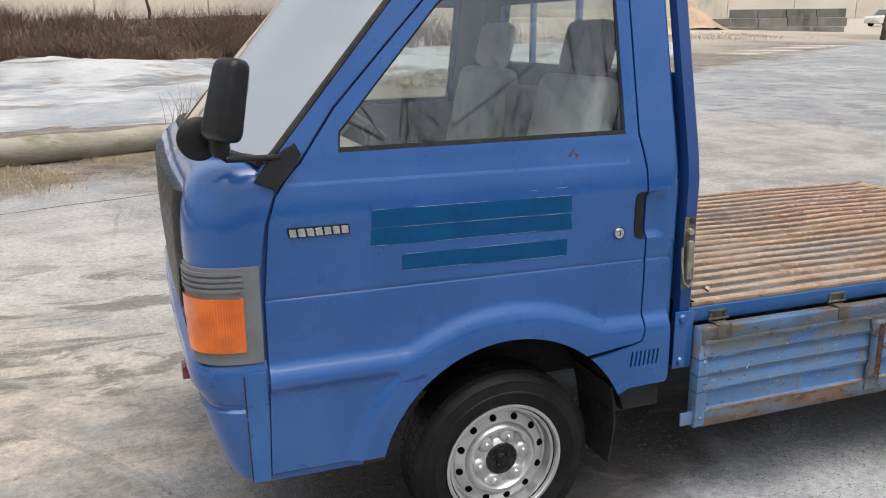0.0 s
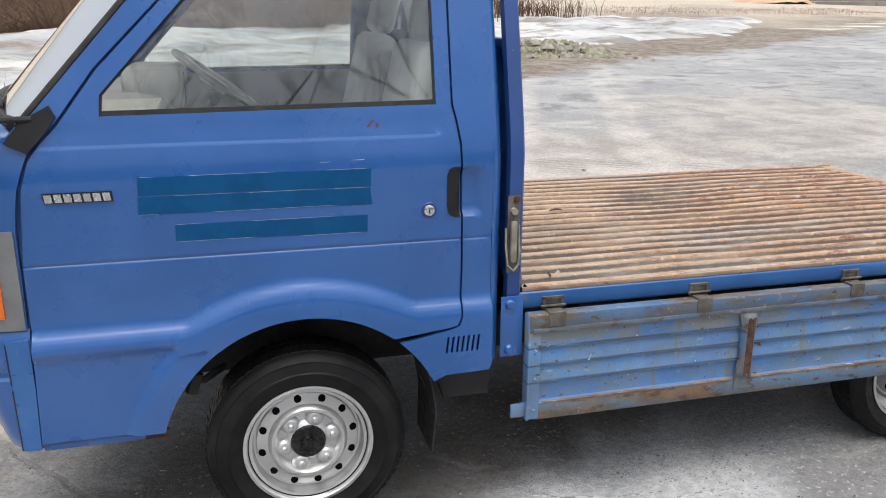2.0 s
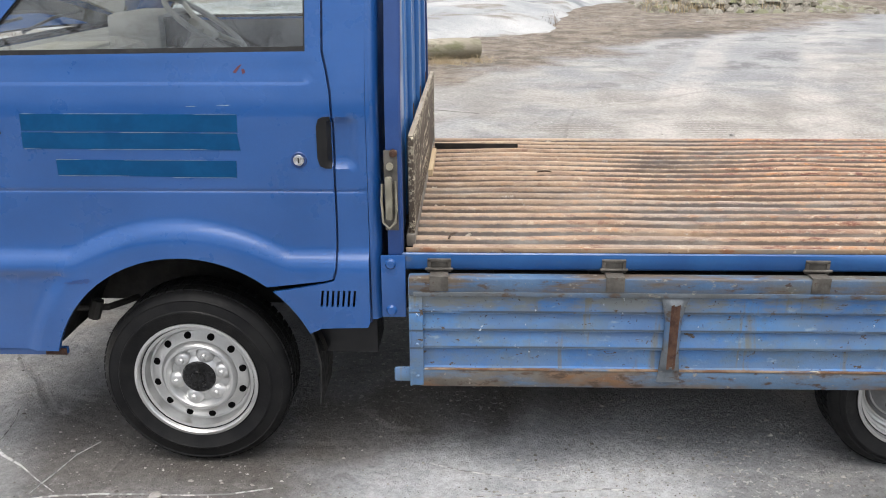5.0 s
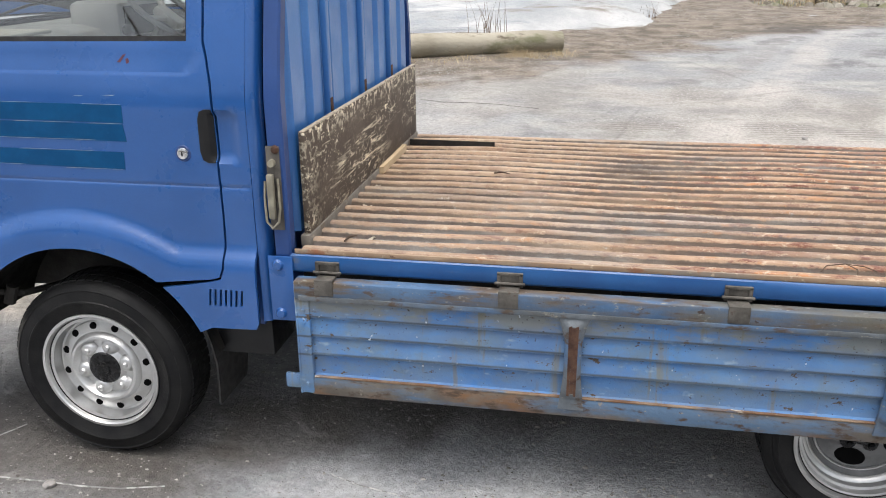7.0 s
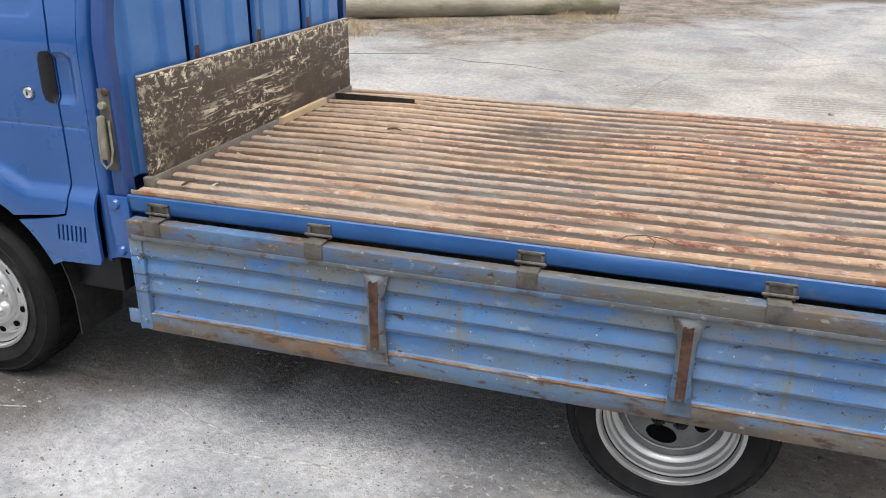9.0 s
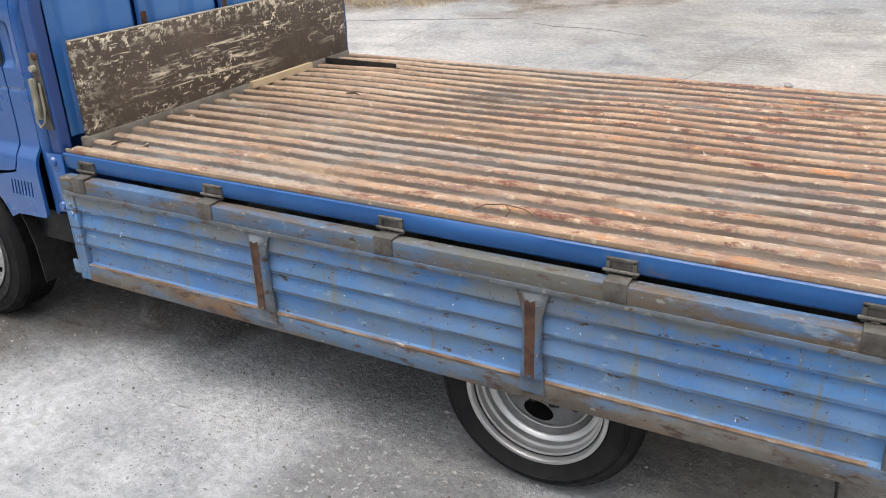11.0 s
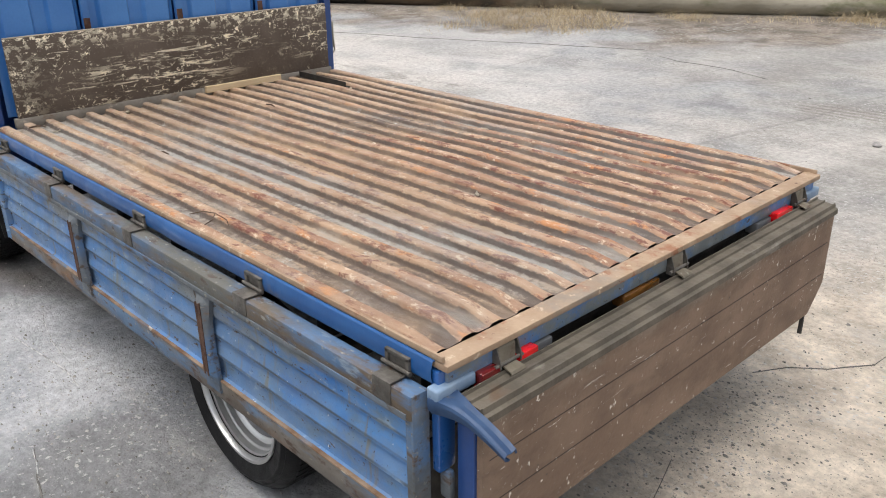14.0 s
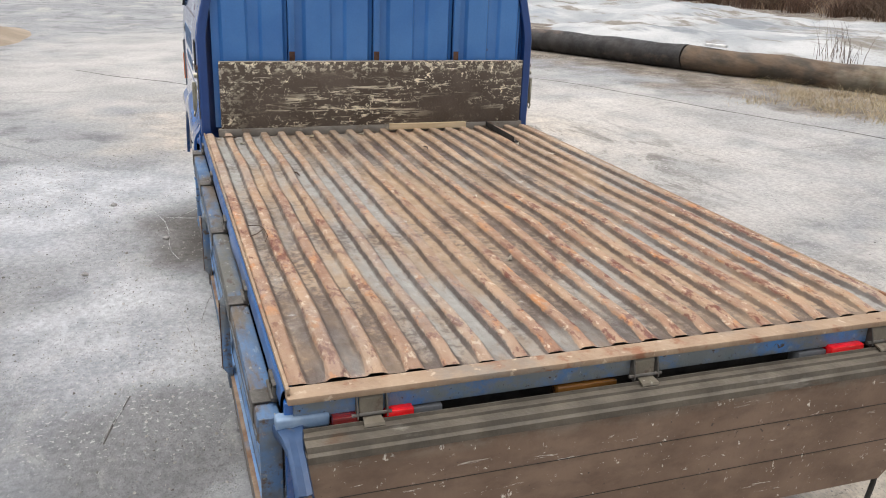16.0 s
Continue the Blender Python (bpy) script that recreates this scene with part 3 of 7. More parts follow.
def ground_material():
    m, nt, bsdf, pos = start("dusty_concrete_yard")
    sep = nt.nodes.new("ShaderNodeSeparateXYZ")
    nt.links.new(pos, sep.inputs[0])
    x, y = sep.outputs[0], sep.outputs[1]
    col = mix_col(nt, fac_noise(nt, pos, 0.55, detail=6), (0.255, 0.262, 0.270), (0.35, 0.354, 0.355))
    col = mix_col(nt, fac_noise(nt, pos, 2.2, detail=8, lo=0.48, hi=0.66), col, (0.190, 0.194, 0.198))
    col = mix_col(nt, fac_noise(nt, pos, 1.1, detail=8, lo=0.52, hi=0.72, stretch=(0.6, 1.2, 1)), col, (0.42, 0.41, 0.385))
    # sandy dust in front of the cab and behind the tailgate
    def around(cx, cy, r0, r1, wob):
        v = nt.nodes.new("ShaderNodeCombineXYZ")
        nt.links.new(math_node(nt, "SUBTRACT", x, cx), v.inputs[0])
        nt.links.new(math_node(nt, "SUBTRACT", y, cy), v.inputs[1])
        ln = nt.nodes.new("ShaderNodeVectorMath")
        ln.operation = "LENGTH"
        nt.links.new(v.outputs[0], ln.inputs[0])
        d = math_node(nt, "MULTIPLY_ADD", fac_noise(nt, pos, 1.3, detail=8, lo=0.2, hi=0.8), wob, ln.outputs["Value"])
        r = nt.nodes.new("ShaderNodeMapRange")
        r.interpolation_type = "SMOOTHSTEP"
        r.inputs["From Min"].default_value, r.inputs["From Max"].default_value = r1 + wob / 2, r0 + wob / 2
        nt.links.new(d, r.inputs["Value"])
        return r.outputs[0]
    sand = mix_col(nt, fac_noise(nt, pos, 5, detail=8), (0.47, 0.405, 0.325), (0.70, 0.615, 0.505))
    col = mix_col(nt, math_node(nt, "MULTIPLY", around(-2.2, 4.4, 1.2, 3.4, 1.6), 0.85), col, sand)
    col = mix_col(nt, math_node(nt, "MULTIPLY", around(5.1, 3.7, 1.5, 2.5, 0.9), 0.95), col, sand)
    # pale dusty concrete on the near side, lightened further to offset the truck's shade
    ash = mix_col(nt, fac_noise(nt, pos, 3, detail=8), (0.40, 0.415, 0.435), (0.58, 0.59, 0.60))
    for cx, cy, r, k in ((2.25, 2.0, 1.15, 0.85), (3.3, 2.1, 0.7, 0.5), (1.0, 2.2, 1.0, 0.6), (-0.1, 1.6, 1.1, 0.8), (0.4, 0.6, 1.3, 0.8), (-0.5, 2.2, 0.8, 0.35), (3.12, 1.42, 0.32, 0.9), (-0.3, 1.1, 0.9, 0.6)):
        col = mix_col(nt, math_node(nt, "MULTIPLY", around(cx, cy, r * 0.35, r, 0.8), k), col, ash)
    # blue-grey damp concrete beside the gate, pale trodden dust beyond the truck
    for cx, cy, r, k in ((3.6, 1.2, 1.5, 0.85), (2.6, 0.3, 1.1, 0.5)):
        col = mix_col(nt, math_node(nt, "MULTIPLY", around(cx, cy, r * 0.3, r, 1.0), k), col, (0.235, 0.243, 0.255))
    dustc = mix_col(nt, fac_noise(nt, pos, 1.7, detail=8), (0.27, 0.252, 0.228), (0.42, 0.395, 0.36))
    for cx, cy, r, k in ((4.6, 7.2, 3.4, 0.9), (8.5, 9.5, 3.5, 0.8), (1.6, 9.6, 2.4, 0.7)):
        col = mix_col(nt, math_node(nt, "MULTIPLY", around(cx, cy, r * 0.3, r, 1.8), k), col, dustc)
    paler = mix_col(nt, fac_noise(nt, pos, 0.9, detail=6), (0.43, 0.415, 0.39), (0.58, 0.555, 0.52))
    for cx, cy, r, k in ((0.2, 6.2, 2.4, 0.6), (-4.0, 5.2, 3.4, 0.75), (-1.5, 7.6, 2.2, 0.6), (2.4, 5.4, 1.3, 0.7), (-5.5, 0.8, 3.2, 0.7), (-9.0, 3.0, 4.0, 0.7)):
        col = mix_col(nt, math_node(nt, "MULTIPLY", around(cx, cy, r * 0.3, r, 1.6), k), col, paler)

    def lane(x0, y0, x1, y1, half, soft):
        """A wheel lane through two places."""
        ln = math.hypot(x1 - x0, y1 - y0)
        nx, ny = -(y1 - y0) / ln, (x1 - x0) / ln
        d = math_node(nt, "MULTIPLY_ADD", x, nx, math_node(nt, "MULTIPLY_ADD", y, ny, -(x0 * nx + y0 * ny)))
        d = math_node(nt, "ABSOLUTE", math_node(nt, "MULTIPLY_ADD", fac_noise(nt, pos, 0.7, detail=5, lo=0.1, hi=0.9), 0.30, math_node(nt, "SUBTRACT", d, 0.15)))
        r = nt.nodes.new("ShaderNodeMapRange")
        r.interpolation_type = "SMOOTHSTEP"
        r.inputs["From Min"].default_value, r.inputs["From Max"].default_value = half + soft, half
        nt.links.new(d, r.inputs["Value"])
        return r.outputs[0]
    beyond = nt.nodes.new("ShaderNodeMapRange")
    beyond.interpolation_type = "SMOOTHSTEP"
    beyond.inputs["From Min"].default_value, beyond.inputs["From Max"].default_value = 4.6, 6.2
    nt.links.new(y, beyond.inputs["Value"])
    for x0, y0, x1, y1, half, k, c in ((3.0, 6.0, 5.6, 12.5, 0.12, 0.55, (0.54, 0.515, 0.475)), (4.5, 6.0, 7.1, 12.5, 0.12, 0.55, (0.54, 0.515, 0.475)), (2.2, 6.0, 4.9, 12.5, 0.10, 0.40, (0.24, 0.225, 0.205)), (-6.0, 5.6, 6.0, 7.4, 0.13, 0.45, (0.56, 0.53, 0.49)), (-6.0, 6.9, 6.0, 8.6, 0.12, 0.40, (0.27, 0.255, 0.235))):
        worn = math_node(nt, "MULTIPLY", math_node(nt, "MULTIPLY", lane(x0, y0, x1, y1, half, 0.22), beyond.outputs[0]), fac_noise(nt, pos, 1.4, detail=8, rough=0.65, lo=0.34, hi=0.60))
        col = mix_col(nt, math_node(nt, "MULTIPLY", worn, k), col, c)
    # tyre treads pressed into the dust
    tread = nd(nt, "ShaderNodeTexWave", Scale=4.2, Distortion=1.2, Detail=2.0)
    tread.bands_direction = "Y"
    nt.links.new(pos, tread.inputs["Vector"])
    for cx, cy, r in ((2.85, 7.55, 0.30), (3.15, 7.65, 0.28), (4.15, 7.6, 0.42), (4.82, 7.5, 0.36), (5.6, 7.3, 0.4)):
        k = math_node(nt, "MULTIPLY", math_node(nt, "MULTIPLY", around(cx, cy, r * 0.4, r, 0.25), 0.75), tread.outputs["Fac"])
        col = mix_col(nt, k, col, (0.21, 0.19, 0.165))
    # wet brown stains by the front wheel, dark patches elsewhere under the truck
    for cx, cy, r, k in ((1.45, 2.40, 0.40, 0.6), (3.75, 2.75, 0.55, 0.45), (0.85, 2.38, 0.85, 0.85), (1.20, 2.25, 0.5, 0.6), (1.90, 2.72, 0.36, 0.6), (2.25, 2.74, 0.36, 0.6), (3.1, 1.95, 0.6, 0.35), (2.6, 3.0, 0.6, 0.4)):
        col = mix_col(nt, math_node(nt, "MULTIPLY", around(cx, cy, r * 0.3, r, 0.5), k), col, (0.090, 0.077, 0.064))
    # trodden dark dirt in streaks before the cab
    track = fac_noise(nt, pos, 2.4, detail=9, rough=0.66, lo=0.49, hi=0.59, stretch=(0.45, 1.2, 1), distort=0.9)
    col = mix_col(nt, math_node(nt, "MULTIPLY", math_node(nt, "MULTIPLY", track, around(-0.6, 5.0, 0.8, 2.2, 0.8)), 0.75), col, (0.145, 0.130, 0.112))
    # soil strip before the log and beyond
    edge = math_node(nt, "MULTIPLY_ADD", x, 0.365, 9.1)
    edge = math_node(nt, "MULTIPLY_ADD", math_node(nt, "MAXIMUM", math_node(nt, "SUBTRACT", x, 1.3), 0.0), 0.64, edge)
    edge = math_node(nt, "MULTIPLY_ADD", math_node(nt, "MAXIMUM", math_node(nt, "SUBTRACT", x, 6.2), 0.0), -0.38, edge)
    edge = math_node(nt, "MULTIPLY_ADD", math_node(nt, "MAXIMUM", math_node(nt, "SUBTRACT", 0.0, x), 0.0), 0.16, edge)
    d = math_node(nt, "SUBTRACT", y, edge)
    d = math_node(nt, "MULTIPLY_ADD", fac_noise(nt, pos, 0.9, detail=8, lo=0.2, hi=0.8), 1.6, d)
    soil = nt.nodes.new("ShaderNodeMapRange")
    soil.interpolation_type = "SMOOTHSTEP"
    soil.inputs["From Min"].default_value, soil.inputs["From Max"].default_value = 0.4, 1.3
    nt.links.new(d, soil.inputs["Value"])
    dirt = mix_col(nt, fac_noise(nt, pos, 3.5, detail=9, rough=0.65), (0.115, 0.094, 0.073), (0.25, 0.212, 0.17))
    far_road = nt.nodes.new("ShaderNodeMapRange")
    far_road.inputs["From Min"].default_value, far_road.inputs["From Max"].default_value = 26.0, 46.0
    nt.links.new(math_node(nt, "MULTIPLY_ADD", fac_noise(nt, pos, 0.15, detail=5), 12.0, math_node(nt, "SUBTRACT", y, 6.0)), far_road.inputs["Value"])
    dirt = mix_col(nt, far_road.outputs[0], dirt, (0.44, 0.385, 0.315))
    dirt = mix_col(nt, math_node(nt, "MULTIPLY", around(5.7, 14.4, 0.3, 0.95, 0.9), 0.6), dirt, (0.075, 0.066, 0.06))
    col = mix_col(nt, soil.outputs[0], col, dirt)
    # gravel specks and hairline cracks
    grain = fac_noise(nt, pos, 28, detail=9, rough=0.72, lo=0.30, hi=0.70)
    hsv = nt.nodes.new("ShaderNodeHueSaturation")
    nt.links.new(math_node(nt, "MULTIPLY_ADD", grain, 0.46, 0.79), hsv.inputs["Value"])
    nt.links.new(col, hsv.inputs["Color"])
    col = hsv.outputs[0]
    speck = math_node(nt, "MULTIPLY", fac_noise(nt, pos, 75, detail=4, lo=0.58, hi=0.64), fac_noise(nt, pos, 1.4, lo=0.40, hi=0.62))
    col = mix_col(nt, math_node(nt, "MULTIPLY", speck, 0.45), col, (0.085, 0.08, 0.075))
    pale = math_node(nt, "MULTIPLY", fac_noise(nt, pos, 48, detail=5, lo=0.58, hi=0.66), fac_noise(nt, pos, 0.8, detail=6, lo=0.42, hi=0.60))
    col = mix_col(nt, math_node(nt, "MULTIPLY", pale, 0.75), col, (0.60, 0.59, 0.57))
    mott = fac_noise(nt, pos, 1.3, detail=10, rough=0.72, lo=0.50, hi=0.66, stretch=(0.8, 1.0, 1))
    col = mix_col(nt, math_node(nt, "MULTIPLY", mott, 0.22), col, (0.17, 0.163, 0.155))
    scrape = fac_noise(nt, pos, 4.0, detail=9, rough=0.68, lo=0.57, hi=0.63, stretch=(0.6, 1.1, 1), distort=0.8)
    col = mix_col(nt, math_node(nt, "MULTIPLY", scrape, 0.24), col, (0.50, 0.49, 0.46))
    wob = nt.nodes.new("ShaderNodeMix")
    wob.data_type = "VECTOR"
    wob.inputs[0].default_value = 0.12
    nn = nd(nt, "ShaderNodeTexNoise", Scale=1.6, Detail=6.0)
    nt.links.new(pos, nn.inputs["Vector"])
    nt.links.new(pos, wob.inputs[4])
    nt.links.new(nn.outputs["Color"], wob.inputs[5])
    vor = nd(nt, "ShaderNodeTexVoronoi", Scale=0.33)
    vor.feature = "DISTANCE_TO_EDGE"
    nt.links.new(wob.outputs[1], vor.inputs["Vector"])
    cr = nt.nodes.new("ShaderNodeMapRange")
    cr.inputs["From Min"].default_value, cr.inputs["From Max"].default_value = 0.006, 0.002
    nt.links.new(vor.outputs["Distance"], cr.inputs["Value"])
    crack = math_node(nt, "MULTIPLY", cr.outputs[0], fac_noise(nt, pos, 0.5, lo=0.45, hi=0.6))
    col = mix_col(nt, math_node(nt, "MULTIPLY", crack, 0.22), col, (0.09, 0.085, 0.08))
    nt.links.new(col, bsdf.inputs["Base Color"])
    bsdf.inputs["Roughness"].default_value = 0.9
    h = math_node(nt, "MULTIPLY_ADD", fac_noise(nt, pos, 38, detail=9, rough=0.75, lo=0.25, hi=0.75), 0.8, fac_noise(nt, pos, 7, detail=6, lo=0.2, hi=0.8))
    add_bump(nt, bsdf, math_node(nt, "SUBTRACT", h, crack), 0.8, 0.014)
    return m


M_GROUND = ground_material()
xs = [v + 2.4 for v in lines(0.22, 900)]
ys = [v + 3.6 for v in lines(0.22, 900)]


def ground_point(x, y):
    z = ground_z(x, min(y, 260)) + 0.016 * fbm(x, y, 0.45, 4) * min(1.0, max(0.12, (abs(y - 3.0) - 1.2) / 3))
    off = y - log_line(x)
    z += 0.05 * smooth01((off + 1.2) / 1.2) * max(0.0, fbm(x, y, 0.4, 2, 7.0)) * (1 if off < 12 else 0)
    return (x, y, z)


bm = bmesh.new()
grid(bm, [[ground_point(x, y) for x in xs] for y in ys])
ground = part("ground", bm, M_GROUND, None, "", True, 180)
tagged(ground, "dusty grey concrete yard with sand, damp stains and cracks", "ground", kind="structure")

# snow field between the log and the thicket
M_SNOW = surf("old_snow", (0.31, 0.325, 0.335), (0.52, 0.52, 0.51), 0.6, (0.55, 0.8), bump=0.5, bscale=16, bdist=0.03,
              spots=[((0.30, 0.325, 0.35), 0.5, 0.52, 0.66, (0.6, 1.5, 1)), ((0.20, 0.175, 0.14), 0.9, 0.50, 0.62, (0.5, 1.5, 1)), ((0.20, 0.215, 0.23), 0.35, 0.55, 0.64, (0.5, 2.0, 1)), ((0.25, 0.21, 0.16), 3.0, 0.66, 0.74, (1, 1, 1))])


def thicket_edge(x):
    return float(np.interp(x, [-40, -20, -9.5, -2.2, 2.2, 6, 14], [22, 18.5, 17.6, 22.0, 25.6, 30, 44]))


def snow_height(x, y):
    off = y - log_line(x) - 1.1
    if x > 2.2:
        off = min(off, y - np.interp(x, [2.2, 3.3, 3.9, 4.4, 6.0, 10.5, 13.8, 18.0, 24.0], [12.2, 13.3, 15.6, 17.9, 18.9, 18.9, 21.3, 23.6, 31.5]))
    end = thicket_edge(x) - y + 0.6
    right = 24.5 - x
    e = min(off, end, right, 33.0 - y if x > 3 else 99.0)
    e = max(e, 1.1 * (0.9 - math.hypot((x - 6.3) / 1.4, (y - 16.1) / 0.7)))
    h = -0.17 + 0.30 * smooth01(e / 2.4) + 0.17 * fbm(x, y * 1.5, 0.30, 5, 3.0) + 0.05 * fbm(x, y, 1.7, 4, 5.0)
    h += 0.42 * math.exp(-((x + 0.8) / 4.0) ** 2 - ((y - 20.0) / 1.8) ** 2) * smooth01(e / 1.0)
    return h + 0.4 * min(0.0, e)


bm = bmesh.new()
rows = []
for y in np.arange(8.0, 40.0, 0.2):
    rows.append([(float(x), float(y), ground_z(x, y) + snow_height(float(x), float(y))) for x in np.arange(-30, 25, 0.25)])
vs = grid(bm, rows)
dead = [f for f in bm.faces if all(v.co.z < ground_z(v.co.x, v.co.y) - 0.08 for v in f.verts)]
bmesh.ops.delete(bm, geom=dead, context="FACES")
snow = part("snow_field", bm, M_SNOW, None, "", True, 180)
tagged(snow, "melting dirty snow lying over bare soil", "snow", kind="stuff")

# log and pipe lying end to end along the yard
M_LOG = surf("weathered_pole_wood", (0.25, 0.225, 0.17), (0.38, 0.35, 0.28), 2.5, (0.75, 0.95), bump=0.5, bscale=30, bdist=0.006, stretch=(0.25, 1, 1),
             spots=[((0.17, 0.17, 0.095), 3, 0.50, 0.68, (0.4, 1, 1)), ((0.10, 0.075, 0.05), 5, 0.62, 0.74, (0.3, 1, 1))])
M_PIPE = surf("tarred_pipe", (0.018, 0.016, 0.015), (0.040, 0.034, 0.03), 3.0, (0.5, 0.8), bump=0.4, bscale=25, bdist=0.006, spots=[((0.13, 0.09, 0.065), 2.5, 0.56, 0.72, (0.4, 1, 1))])


def rotten_end():
    """The pole's wet, dark brown end beside the pipe."""
    nt = M_LOG.node_tree
    bsdf = nt.nodes["Principled BSDF"]
    old = bsdf.inputs["Base Color"].links[0].from_socket
    geo = nt.nodes.new("ShaderNodeNewGeometry")
    sep = nt.nodes.new("ShaderNodeSeparateXYZ")
    nt.links.new(geo.outputs["Position"], sep.inputs[0])
    r = nt.nodes.new("ShaderNodeMapRange")
    r.interpolation_type = "SMOOTHSTEP"
    r.inputs["From Min"].default_value, r.inputs["From Max"].default_value = -1.6, -2.6
    nt.links.new(math_node(nt, "MULTIPLY_ADD", fac_noise(nt, geo.outputs["Position"], 2.0, detail=6), 0.8, math_node(nt, "SUBTRACT", sep.outputs["X"], 0.4)), r.inputs["Value"])
    dark = mix_col(nt, fac_noise(nt, geo.outputs["Position"], 6.0, stretch=(0.3, 1, 1)), (0.035, 0.025, 0.018), (0.12, 0.075, 0.045))
    nt.links.new(mix_col(nt, math_node(nt, "MULTIPLY", r.outputs[0], 0.9), old, dark), bsdf.inputs["Base Color"])


rotten_end()


def lying(name, x0, x1, r0, r1, material, label, category):
    bm = bmesh.new()
    pts, rad = [], []
    n = 26
    for i in range(n + 1):
        x = x0 + (x1 - x0) * i / n
        y = log_line(x) + 0.10 + 0.02 * math.sin(x * 1.7)
        r = r0 + (r1 - r0) * i / n + 0.006 * math.sin(5 * x)
        pts.append((x, y, ground_z(x, y) + r - 0.01))
        rad.append(r)
    tube(bm, pts, rad, 20)
    for v in bm.verts:
        v.co += Vector((0, 1, 1)) * 0.008 * fbm(v.co.x * 0.6, v.co.y + v.co.z * 3, 3.0, 3, 2.0)
    return tagged(part(name, bm, material), label, category)


lying("fallen_pole", -4.78, 2.05, 0.178, 0.145, M_LOG, "long weathered wooden pole lying on the soil", "pole")
lying("black_pipe", -16.0, -4.8, 0.20, 0.180, M_PIPE, "long black tarred pipe lying on the ground", "pipe")

# ---- the truck ----
MID = 3.02          # its middle line, y
SIDE = 2.195        # its near flank, y
truck = thing("flatbed_truck", (2.2, MID, 0.0), "blue cab-over flatbed truck with rusty ribbed bed, gates let down", "truck")


M_PALE = surf("faded_pale_blue", (0.17, 0.26, 0.39), (0.30, 0.38, 0.47), 12, (0.5, 0.7), bump=0.1, spots=[((0.12, 0.11, 0.10), 20, 0.62, 0.74, (1, 1, 1))])


def mirrored(bm):
    for v in bm.verts:
        v.co.y = 2 * MID - v.co.y
    return bm


def lean(z):
    """How far the flank leans in above the shoulder."""
    return 0.0 if z < 1.15 else (z - 1.15) ** 2 if z < 1.27 else 0.0144 + (z - 1.27) * 0.24


WX, WZ, ARCH = 1.04, 0.315, 0.432     # front wheel's middle and its arch


def flank(x, z):
    """The pressed flank of the cab: shoulder, creases, flared arch, hand recess."""
    y = SIDE + lean(z)
    u, v = 1.485 - x, z - 1.262
    deep = min(u, v) if u > 0.05 or v > 0.05 else 0.05 - math.hypot(0.05 - u, 0.05 - v)
    y += 0.0028 * smooth01(deep / 0.007) * (1.0 - smooth01((z - 1.30) / 0.04))
    y += 0.004 * math.exp(-((z - 0.950) / 0.004) ** 2)
    r = math.hypot(x - WX, z - WZ)
    top = 0.259 + math.sqrt(max(0.0, 0.603 ** 2 - (x - 1.04) ** 2))
    zb = 0.757 + (math.hypot(max(0.0, top - 0.757), 0.012) - 0.012)
    u = ((zb - z) + math.hypot(zb - z, 0.008)) / 2
    y -= 0.035 * (1.0 - math.exp(-u / 0.021))
    y += 0.018 * smooth01((0.705 - z) / 0.03) * smooth01((r - ARCH - 0.06) / 0.05) * smooth01((1.0 - x) / 0.1)
    if 1.46 < x < 1.61:
        y += 0.016 * smooth01((x - 1.505) / 0.012) * smooth01((1.602 - x) / 0.03) * smooth01((z - 1.02) / 0.02) * smooth01((1.168 - z) / 0.015)
    return y


def on_flank(x, z):
    return (x, flank(x, z), z)


def arch_points(z0, z1, side, rad=ARCH):
    """Points of the arch from height z0 to z1, over its front (-1) or rear (1) half."""
    out = []
    a0, a1 = math.asin((z0 - WZ) / rad), math.asin(min(1.0, (z1 - WZ) / rad))
    for i in range(15):
        a = a0 + (a1 - a0) * i / 14
        out.append((WX + side * rad * math.cos(a), WZ + rad * math.sin(a)))
    return out


TOP = 1.86
CREASES = (0.941, 0.945, 0.948, 0.952, 0.956, 0.960, 1.258, 1.264, 1.270, 0.725, 0.735, 0.745)
front_arch, rear_arch = arch_points(0.432, 0.747, -1), arch_points(0.655, 0.747, 1)
DOOR = [(0.292, 0.432), (0.303, 0.765), (0.303, 0.95), (0.324, 1.162), (0.348, 1.235), (0.378, 1.275), (0.425, 1.322), (0.53, 1.462), (0.70, 1.635), (0.86, 1.795), (0.93, TOP),
        (1.500, TOP), (1.497, 1.35), (1.508, 1.305), (1.518, 1.24), (1.522, 1.15), (1.523, 0.86), (1.519, 0.71), (1.508, 0.682), (1.48, 0.675)] + rear_arch + front_arch[::-1][1:]
WINDOW = [(0.530, 1.343), (0.534, 1.398), (0.66, 1.535), (0.855, 1.745), (0.90, 1.78), (1.455, 1.78), (1.452, 1.353)]
QUARTER = [(1.378, 0.648), (1.484, 0.668), (1.513, 0.676), (1.525, 0.706), (1.530, 0.86), (1.529, 1.15), (1.525, 1.245), (1.514, 1.31), (1.504, 1.355), (1.507, TOP), (1.625, TOP), (1.622, 1.27), (1.620, 0.54), (1.612, 0.522), (1.47, 0.518)] + arch_points(0.50, 0.64, 1)
PILLAR = [(0.300, 1.298), (0.428, 1.433), (0.534, 1.544), (0.717, 1.753), (0.81, TOP), (0.922, TOP), (0.853, 1.797), (0.695, 1.64), (0.524, 1.467), (0.419, 1.328), (0.374, 1.283), (0.342, 1.262)]

VENT = [[(1.468 + 0.0165 * i, 0.592), (1.474 + 0.0165 * i, 0.645), (1.481 + 0.0165 * i, 0.645), (1.475 + 0.0165 * i, 0.592)] for i in range(7)]


